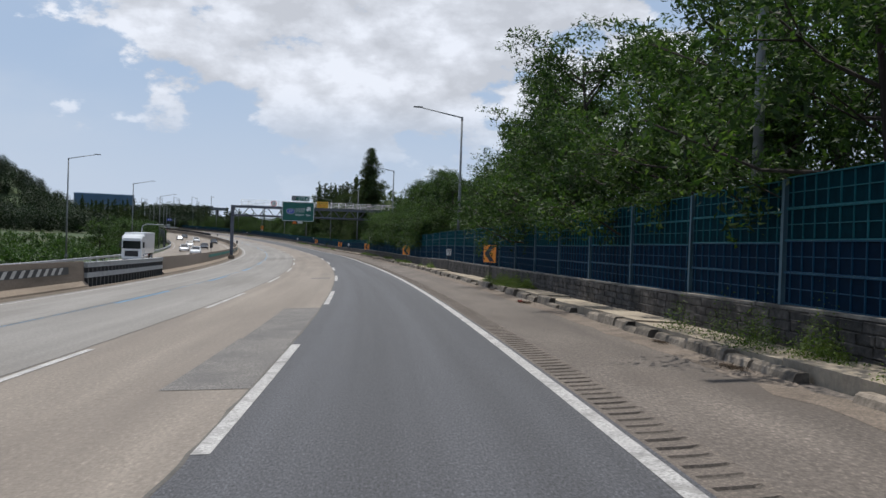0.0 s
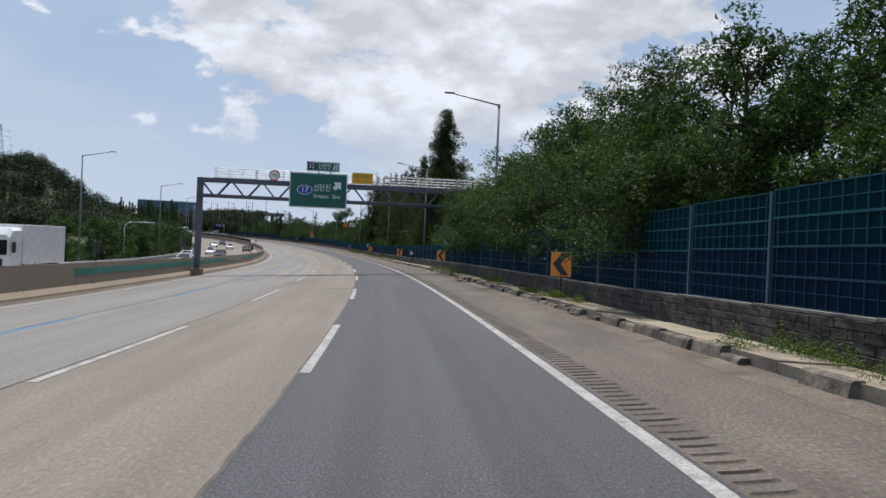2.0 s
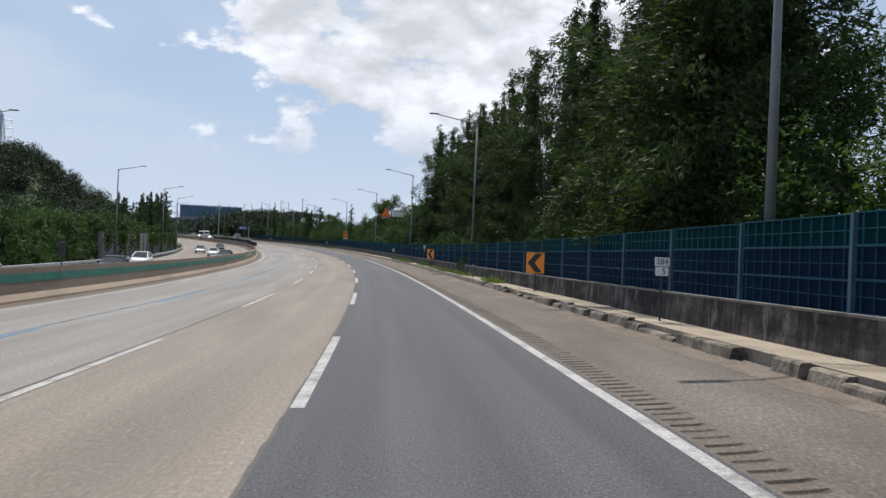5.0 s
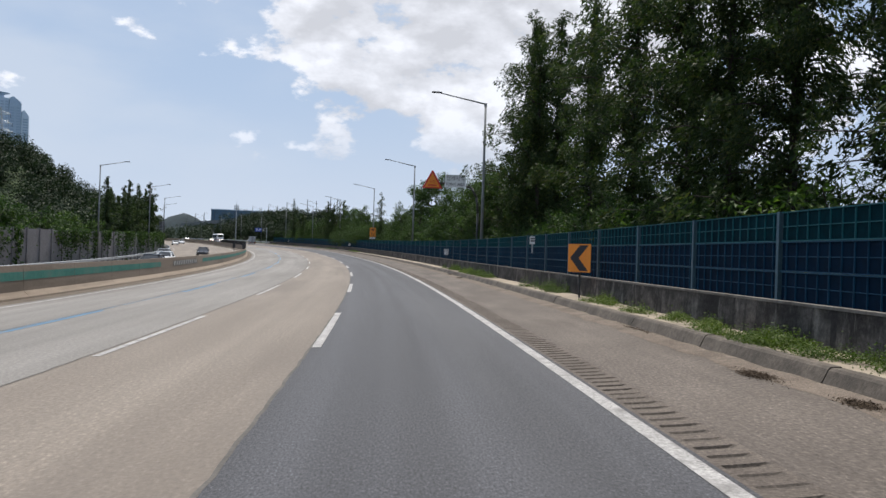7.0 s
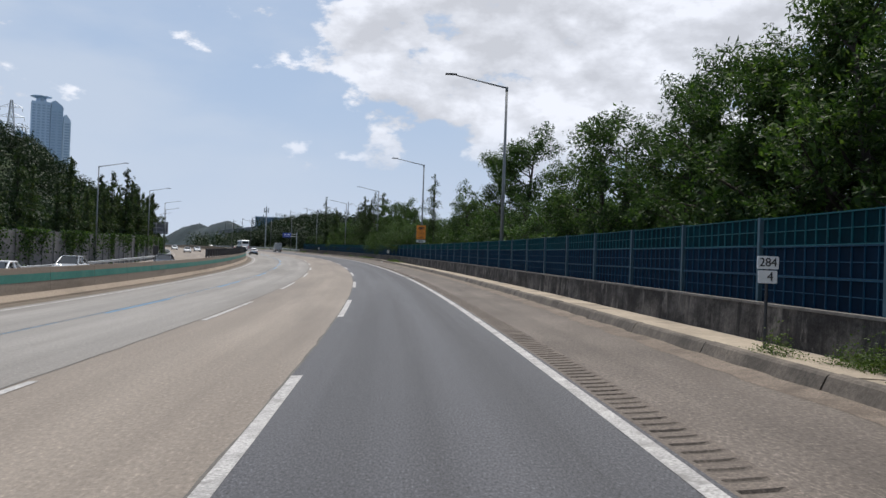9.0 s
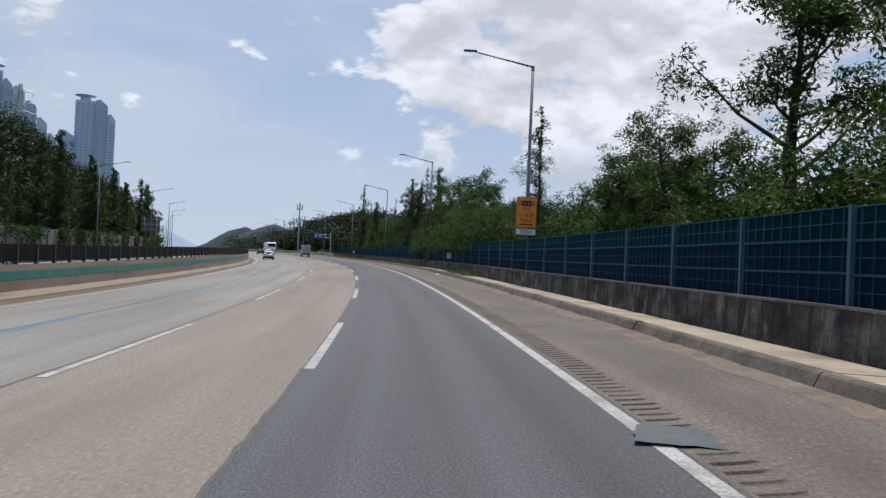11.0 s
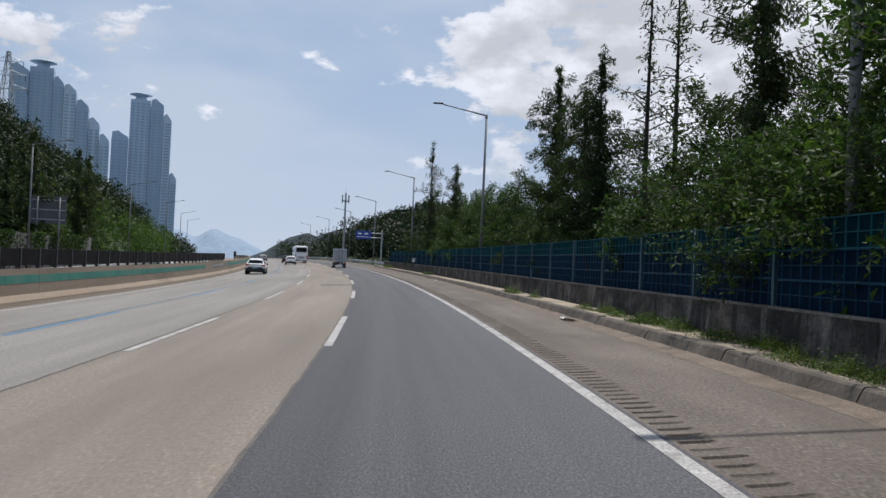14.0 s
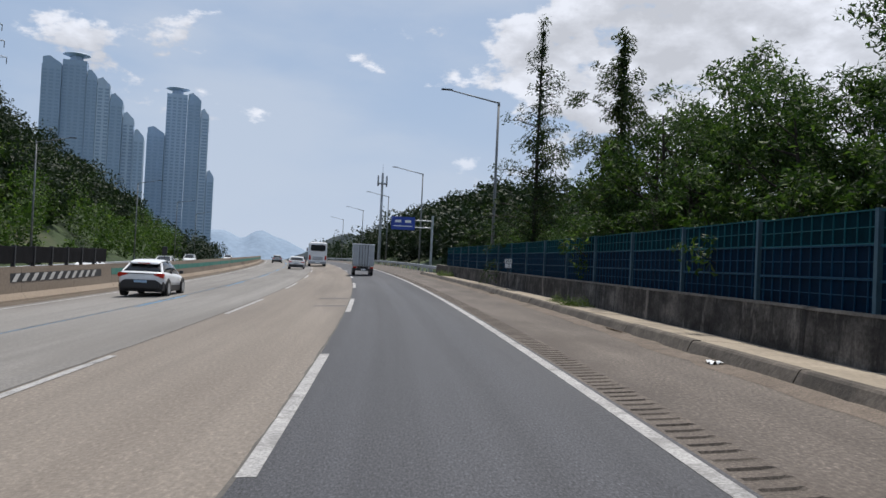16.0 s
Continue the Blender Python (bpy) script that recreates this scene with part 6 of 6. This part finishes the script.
# Distance haze over the far ridge is painted in as this pale blue.
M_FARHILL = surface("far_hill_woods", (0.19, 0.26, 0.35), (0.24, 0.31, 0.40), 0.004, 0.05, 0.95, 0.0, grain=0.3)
M_MIDHILL = surface("mid_hill_woods", (0.015, 0.027, 0.034), (0.026, 0.042, 0.049), 0.03, 0.22, 0.95, 0.0, grain=0.4)


def hill(name, label, x0, y0, x1, y1, height, depth, mat, seed):
    """A ridge from one place to another: rounded, with uneven crest."""
    n, k = 60, 9
    v, f = [], []
    ux, uy = x1 - x0, y1 - y0
    L = math.hypot(ux, uy)
    nx, ny = -uy / L, ux / L
    for i in range(n):
        t = i / (n - 1)
        env = math.sin(math.pi * t) ** 0.7
        hh = height * env * (0.72 + 0.55 * noise.noise((t * 4.0, seed, 0)) + 0.16 * noise.noise((t * 17.0, seed, 3)))
        for j in range(k):
            q = j / (k - 1) * 2 - 1
            v.append((x0 + ux * t + nx * q * depth, y0 + uy * t + ny * q * depth, -4 + max(0, hh) * math.cos(q * math.pi / 2) ** 1.2))
    for i in range(n - 1):
        for j in range(k - 1):
            f.append((i * k + j, (i + 1) * k + j, (i + 1) * k + j + 1, i * k + j + 1))
    structure(name, mesh_of(name, v, f, mat, True), label, "hill")


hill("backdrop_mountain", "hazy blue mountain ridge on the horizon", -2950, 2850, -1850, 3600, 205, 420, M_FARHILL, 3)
hill("backdrop_hill", "hazy wooded hill beyond the road", -556, 1195, -390, 1170, 47, 70, M_MIDHILL, 9)
hill("backdrop_hill_right", "dark wooded hill beyond the bend", -430, 1000, 120, 880, 26, 70, M_MIDHILL, 5)


# ---- vehicles ----
def wheel(parent, x, y, r, w=0.22):
    t = part("wheel", tube(nb(), (x - w / 2, y, r), (x + w / 2, y, r), r, r, 20), M_RUBBER, parent)
    part("rim", tube(nb(), (x - w / 2 - 0.012, y, r), (x + w / 2 + 0.012, y, r), r * 0.62, r * 0.62, 14), M_CARSILVER, t)
    return t


def lofted(bm, sections):
    """Rings of (x, z) outlines at growing y, joined to one skin."""
    rings = [[bm.verts.new((x, y, z)) for x, z in ring] for y, ring in sections]
    n = len(rings[0])
    for a, b in zip(rings, rings[1:]):
        for i in range(n):
            j = (i + 1) % n
            bm.faces.new((a[i], a[j], b[j], b[i]))
    bm.faces.new(rings[0][::-1])
    bm.faces.new(rings[-1])
    return bm


def ring(w, z0, z1, r=0.14, inset=0.0):
    """A rounded-cornered cross section."""
    h = w / 2
    return [(-h + inset, z0 + r), (-h + inset + r * 0.4, z0), (h - inset - r * 0.4, z0), (h - inset, z0 + r), (h - inset * 2.2, z1 - r), (h - inset * 2.2 - r, z1), (-h + inset * 2.2 + r, z1), (-h + inset * 2.2, z1 - r)]


def car(m, paint, label, kind="hatch", group="cars on the motorway"):
    """y is ahead; the origin lies under the middle of the rear bumper."""
    root = thing("car", label, "car", m, group)
    L, W, H = {"hatch": (4.65, 1.88, 1.56), "sedan": (4.8, 1.84, 1.45)}[kind]
    bm = lofted(nb(), [(0.0, ring(W - 0.16, 0.36, 0.86)), (0.10, ring(W - 0.04, 0.26, 0.98)), (0.9, ring(W, 0.22, 1.0)), (2.4, ring(W, 0.20, 0.96)), (3.5, ring(W, 0.22, 0.92)), (4.35, ring(W - 0.08, 0.26, 0.78)), (L, ring(W - 0.5, 0.34, 0.62))])
    part("body", bm, paint, root, smooth=False)
    r0 = {"hatch": 0.28, "sedan": 0.75}[kind]
    bm = lofted(nb(), [(r0, ring(W - 0.10, 0.90, 1.0, 0.03)), (r0 + 0.55, ring(W - 0.16, 0.90, H - 0.10, 0.16, 0.10)), (1.7, ring(W - 0.16, 0.90, H, 0.18, 0.11)), (2.45, ring(W - 0.16, 0.90, H - 0.03, 0.18, 0.11)), (3.45, ring(W - 0.10, 0.86, 0.93, 0.03))])
    part("cabin_glass", bm, M_CARGLASS, root, "dark glass")
    bm = lofted(nb(), [(r0 + 0.42, ring(W - 0.46, H - 0.14, H - 0.06, 0.03)), (1.0 + r0 * 0.4, ring(W - 0.44, H - 0.06, H + 0.015, 0.03)), (1.7, ring(W - 0.42, H - 0.05, H + 0.03, 0.03)), (2.5, ring(W - 0.44, H - 0.08, H + 0.0, 0.03))])
    part("roof", bm, paint, root)
    for sx in (-1, 1):
        for (y0, z0), (y1, z1) in (((r0 + 0.06, 0.95), (r0 + 0.6, H - 0.06)), ((1.95, 0.95), (1.85, H - 0.02)), ((3.4, 0.90), (2.45, H - 0.06))):
            part("pillar", tube(nb(), (sx * (W / 2 - 0.07), y0, z0), (sx * (W / 2 - 0.26), y1, z1), 0.05, 0.05, 6), paint, root)
        part("mirror", box(nb(), sx * (W / 2 + 0.02), sx * (W / 2 + 0.2), 3.0, 3.14, 0.93, 1.06, 0.02), M_PLASTIC, root)
        part("tail_light", box(nb(), sx * (W / 2 - 0.06), sx * (W / 2 - 0.42), -0.02, 0.16, 0.78, 0.90, 0.02), M_TAILLIGHT, root, "red tail light")
        part("head_light", box(nb(), sx * (W / 2 - 0.12), sx * (W / 2 - 0.45), L - 0.34, L - 0.16, 0.60, 0.72, 0.02), M_WHITESIGN, root, "clear headlight")
        for y in (0.92, 3.75):
            wheel(root, sx * (W / 2 - 0.10), y, 0.34)
    part("bumper", box(nb(), -W / 2 + 0.10, W / 2 - 0.10, -0.035, 0.25, 0.27, 0.56, 0.04), M_PLASTIC, root, "dark lower bumper")
    part("number_plate", box(nb(), -0.26, 0.26, -0.05, -0.02, 0.60, 0.71), M_CARSILVER, root, "plain plate")
    part("light_bar", box(nb(), -W / 2 + 0.25, W / 2 - 0.25, -0.015, 0.08, 0.86, 0.90), M_PLASTIC, root)
    return root


def hull(bm, sections):
    """A skin from cross sections (y, bottom, top, half width, pull-in of the top): rounded shoulders, waist at the middle."""
    rings = []
    for y, zb, zt, w, pull in sections:
        h = zt - zb
        half = [(0.0, zb), (w * 0.82, zb), (w * 0.97, zb + 0.12 * h), (w, zb + 0.45 * h), (w - pull * 0.45, zb + 0.78 * h), (w - pull * 0.85, zt - 0.05 * h), (w - pull * 1.35, zt), (0.0, zt + 0.015)]
        rings.append((y, half + [(-x, z) for x, z in half[-2:0:-1]]))
    return lofted(bm, rings)


def crossover(m):
    """A low electric crossover: sloping tail, dark glass, black lower body; y is ahead."""
    root = thing("car", "white electric crossover with black lower body and red lights", "car", m, "cars on the motorway")
    part("body", hull(nb(), [(0.0, 0.62, 0.93, 0.78, 0.05), (0.06, 0.50, 1.02, 0.88, 0.07), (0.30, 0.42, 1.07, 0.93, 0.09), (0.9, 0.40, 1.06, 0.945, 0.12), (1.6, 0.40, 1.00, 0.93, 0.10), (2.6, 0.40, 0.98, 0.93, 0.10),
                             (3.5, 0.40, 0.97, 0.94, 0.14), (4.15, 0.42, 0.88, 0.92, 0.16), (4.52, 0.46, 0.76, 0.86, 0.16), (4.68, 0.52, 0.66, 0.72, 0.12)]), M_CARWHITE, root, smooth=True)
    part("lower_body", hull(nb(), [(0.03, 0.36, 0.66, 0.80, 0.02), (0.12, 0.25, 0.66, 0.90, 0.0), (0.6, 0.20, 0.50, 0.93, 0.0), (4.1, 0.20, 0.48, 0.93, 0.0), (4.6, 0.26, 0.48, 0.80, 0.02)]), M_PLASTIC, root, "black plastic lower body")
    part("tail_panel", prism(nb(), [(-0.72, 0.40), (0.72, 0.40), (0.80, 0.60), (0.62, 0.72), (-0.62, 0.72), (-0.80, 0.60)], -0.03, 0.05), M_PLASTIC, root, "black tail panel")
    part("cabin_glass", hull(nb(), [(0.22, 0.95, 1.06, 0.80, 0.06), (0.62, 0.95, 1.30, 0.82, 0.20), (1.05, 0.95, 1.46, 0.82, 0.24), (1.8, 0.93, 1.53, 0.83, 0.26), (2.5, 0.93, 1.50, 0.83, 0.26), (3.1, 0.92, 1.20, 0.82, 0.18), (3.55, 0.90, 0.98, 0.78, 0.05)]), M_CARGLASS, root, "dark glass", smooth=True)
    part("roof", hull(nb(), [(0.50, 1.36, 1.41, 0.58, 0.02), (0.62, 1.37, 1.47, 0.62, 0.05), (1.1, 1.44, 1.54, 0.62, 0.07), (1.8, 1.49, 1.575, 0.61, 0.08), (2.45, 1.46, 1.535, 0.59, 0.07), (2.62, 1.43, 1.48, 0.56, 0.03)]), M_CARWHITE, root, smooth=True)
    part("brake_light", box(nb(), -0.24, 0.24, 0.47, 0.56, 1.385, 1.42, 0.008), M_TAILLIGHT, root, "red high brake light")
    part("tail_edge", box(nb(), -0.66, 0.66, -0.025, 0.10, 0.955, 0.985, 0.008), M_PLASTIC, root, "thin dark edge across the tail")
    part("number_plate", box(nb(), -0.26, 0.26, -0.045, -0.028, 0.60, 0.70), M_PALEPLATE, root, "plain pale blue plate")
    for sx in (-1, 1):
        part("tail_light", prism(nb(), [(sx * x, z) for x, z in ((0.50, 0.94), (0.90, 0.80), (0.93, 0.90), (0.90, 1.0), (0.62, 0.99))], -0.025, 0.26), M_TAILLIGHT, root, "red wedge tail light")
        for (y0, z0), (y1, z1), x0, x1 in (((0.30, 1.03), (0.85, 1.42), 0.80, 0.62), ((1.95, 0.98), (1.9, 1.52), 0.83, 0.60), ((3.5, 0.95), (2.5, 1.48), 0.78, 0.58)):
            part("pillar", tube(nb(), (sx * x0, y0, z0), (sx * x1, y1, z1), 0.06, 0.045, 6), M_CARWHITE if y0 < 1 or y0 > 3 else M_PLASTIC, root)
        part("mirror", box(nb(), sx * 0.93, sx * 1.10, 2.98, 3.14, 0.98, 1.12, 0.03), M_PLASTIC, root)
        part("head_light", box(nb(), sx * 0.55, sx * 0.84, 4.42, 4.58, 0.64, 0.72, 0.02), M_WHITESIGN, root, "clear headlight")
        for y in (0.90, 3.78):
            arch = [(math.cos(q * math.pi / 12) * 0.44, math.sin(q * math.pi / 12) * 0.44) for q in range(13)]
            part("wheel_arch", prism(nb(), arch, -0.02, 0.02), M_PLASTIC, root, m=Matrix.Translation((sx * 0.935, y, 0.36)) @ Matrix.Rotation(radians(90), 4, "Z"))
            wheel(root, sx * 0.86, y, 0.37, 0.24)
    return root


M_PALEPLATE = plain("plate_pale_blue", (0.30, 0.45, 0.62), 0.4)


def bus(m):
    root = thing("coach_bus", "white motorway coach with a dark rear window", "bus", m)
    W, H, L = 2.48, 3.35, 11.6
    bm = lofted(nb(), [(0.0, ring(W - 0.12, 0.42, H - 0.14, 0.2)), (0.18, ring(W, 0.36, H, 0.2)), (L - 0.3, ring(W, 0.36, H, 0.2)), (L, ring(W - 0.2, 0.42, H - 0.3, 0.2))])
    part("body", bm, M_CARWHITE, root)
    part("rear_window", prism(nb(), [(a, b + 2.55) for a, b in rounded(2.0, 0.86, 0.2)], -0.03, 0.05), M_CARGLASS, root, "dark rear window")
    part("engine_grille", box(nb(), -0.7, 0.7, -0.02, 0.03, 0.85, 1.35, 0.01), M_CARSILVER, root)
    part("bumper", box(nb(), -W / 2 + 0.05, W / 2 - 0.05, -0.05, 0.2, 0.40, 0.70, 0.04), M_CARSILVER, root)
    for sx in (-1, 1):
        part("side_window", box(nb(), sx * (W / 2 - 0.02), sx * (W / 2 + 0.012), 0.8, L - 1.0, 1.9, 2.95), M_CARGLASS, root)
        part("tail_light", box(nb(), sx * 0.95, sx * 1.18, -0.03, 0.06, 0.9, 1.5, 0.01), M_TAILLIGHT, root, "red tail light")
        part("mirror", box(nb(), sx * 1.3, sx * 1.5, L - 0.1, L + 0.1, 2.2, 2.7, 0.03), M_PLASTIC, root)
        for y in (3.0, 9.2):
            wheel(root, sx * (W / 2 - 0.18), y, 0.5, 0.3)
    part("number_plate", box(nb(), -0.28, 0.28, -0.06, -0.05, 0.5, 0.62), M_WHITESIGN, root, "plain plate")
    return root


def box_truck(m, label="light truck with a silver box body", ahead=True, group=""):
    root = thing("box_truck", label, "truck", m, group)
    W = 2.05
    part("cargo_box", box(nb(), -W / 2, W / 2, 0, 4.3, 0.95, 3.05, 0.03), M_CARSILVER, root)
    for x in (-0.52, 0.0, 0.52):
        part("door_rib", box(nb(), x - 0.02, x + 0.02, -0.03, 0.0, 1.0, 3.0), M_STEEL, root)
    for x in (-0.4, -0.12, 0.12, 0.4):
        part("lock_bar", tube(nb(), (x, -0.045, 1.0), (x, -0.045, 3.0), 0.018), M_DARKSTEEL, root)
    part("top_edge", box(nb(), -W / 2 - 0.02, W / 2 + 0.02, -0.03, 4.33, 3.0, 3.08), M_WHITESIGN, root)
    part("chassis", box(nb(), -0.45, 0.45, 0.1, 6.2, 0.55, 0.9), M_PLASTIC, root)
    bm = lofted(nb(), [(4.45, ring(1.85, 0.6, 2.2, 0.1)), (5.6, ring(1.85, 0.6, 2.2, 0.12)), (6.25, ring(1.8, 0.6, 1.5, 0.12)), (6.35, ring(1.7, 0.62, 1.0, 0.1))])
    part("cab", bm, M_CARWHITE, root)
    part("windscreen", box(nb(), -0.78, 0.78, 5.9, 6.12, 1.42, 2.0, 0.03), M_CARGLASS, root)
    part("bumper", box(nb(), -W / 2 + 0.05, W / 2 - 0.05, -0.02, 0.12, 0.5, 0.72), M_PLASTIC, root)
    for sx in (-1, 1):
        part("tail_light", box(nb(), sx * 0.62, sx * 0.95, -0.04, 0.0, 0.74, 0.88), M_TAILLIGHT, root, "red tail light")
        for y in (1.2, 5.2):
            wheel(root, sx * 0.85, y, 0.38, 0.25)
    part("number_plate", box(nb(), -0.22, 0.22, -0.04, -0.025, 0.55, 0.68), M_WHITESIGN, root, "plain plate")
    return root


def lorry(m):
    """Oncoming lorry: y is ahead."""
    root = thing("white_lorry", "white lorry with a high cab and box trailer", "truck", m)
    part("trailer", box(nb(), -1.24, 1.24, 0, 8.6, 1.05, 3.75, 0.04), M_CARWHITE, root)
    part("chassis", box(nb(), -0.5, 0.5, 0.2, 10.6, 0.6, 1.0), M_PLASTIC, root)
    bm = lofted(nb(), [(8.8, ring(2.42, 0.55, 3.55, 0.2)), (10.4, ring(2.42, 0.5, 3.5, 0.2)), (10.92, ring(2.36, 0.5, 3.05, 0.2))])
    part("cab", bm, M_CARWHITE, root)
    part("windscreen", box(nb(), -1.06, 1.06, 10.85, 10.96, 1.75, 2.72, 0.04), M_CARGLASS, root, "dark windscreen")
    part("grille", box(nb(), -0.8, 0.8, 10.9, 10.95, 0.8, 1.5, 0.02), M_PLASTIC, root)
    for sx in (-1, 1):
        part("head_light", box(nb(), sx * 0.75, sx * 1.12, 10.86, 10.96, 0.62, 0.8, 0.02), M_WHITESIGN, root)
        part("mirror", box(nb(), sx * 1.28, sx * 1.48, 10.5, 10.7, 1.9, 2.6, 0.02), M_PLASTIC, root)
        for y in (1.2, 2.5, 7.2, 9.8):
            wheel(root, sx * 1.0, y, 0.5, 0.3)
    return root


crossover(stand(457.5, -9.95, 0.008, bank=True))
car(stand(520.8, -6.5, 0.008, bank=True), M_CARWHITE, "white saloon car in the middle lane", "sedan")
car(stand(545, -6.4, 0.008, bank=True), M_CARDARK, "dark saloon car in the middle lane", "sedan")
car(stand(585, -10, 0.008, bank=True), M_CARSILVER, "silver saloon car far down the road", "sedan")
bus(stand(541.5, -3.9, 0.008, bank=True))
box_truck(stand(492.4, -0.2, 0.008, bank=True, scale=0.86))
lorry(stand(124, -24.6, 0.008, 180, bank=True))
ON = "oncoming cars"
for s, d, paint, txt, k in ((118, -24.2, M_CARSILVER, "silver car on the opposite carriageway", "hatch"), (166, -20.8, M_CARWHITE, "white saloon on the opposite carriageway", "sedan"),
                            (196, -24.5, M_CARWHITE, "white hatchback on the opposite carriageway", "hatch"), (214, -20.8, M_CARDARK, "dark saloon on the opposite carriageway", "sedan"),
                            (243, -24.4, M_CARWHITE, "white hatchback on the opposite carriageway", "hatch"), (268, -17.2, M_CARDARK, "dark saloon on the opposite carriageway", "sedan"),
                            (296, -20.8, M_CARWHITE, "white saloon on the opposite carriageway", "sedan"), (322, -24.4, M_CARSILVER, "silver car on the opposite carriageway", "hatch"),
                            (345, -20.6, M_CARDARK, "dark saloon on the opposite carriageway", "sedan"), (505, -24.4, M_CARWHITE, "white van-like car on the opposite carriageway", "hatch"),
                            (522, -20.8, M_CARWHITE, "white saloon on the opposite carriageway", "sedan"), (575, -24.4, M_CARWHITE, "white hatchback on the opposite carriageway", "hatch"), (620, -20.5, M_CARWHITE, "white saloon on the opposite carriageway", "sedan")):
    car(stand(s, d, 0.008, 180, bank=True), paint, txt, k, ON)
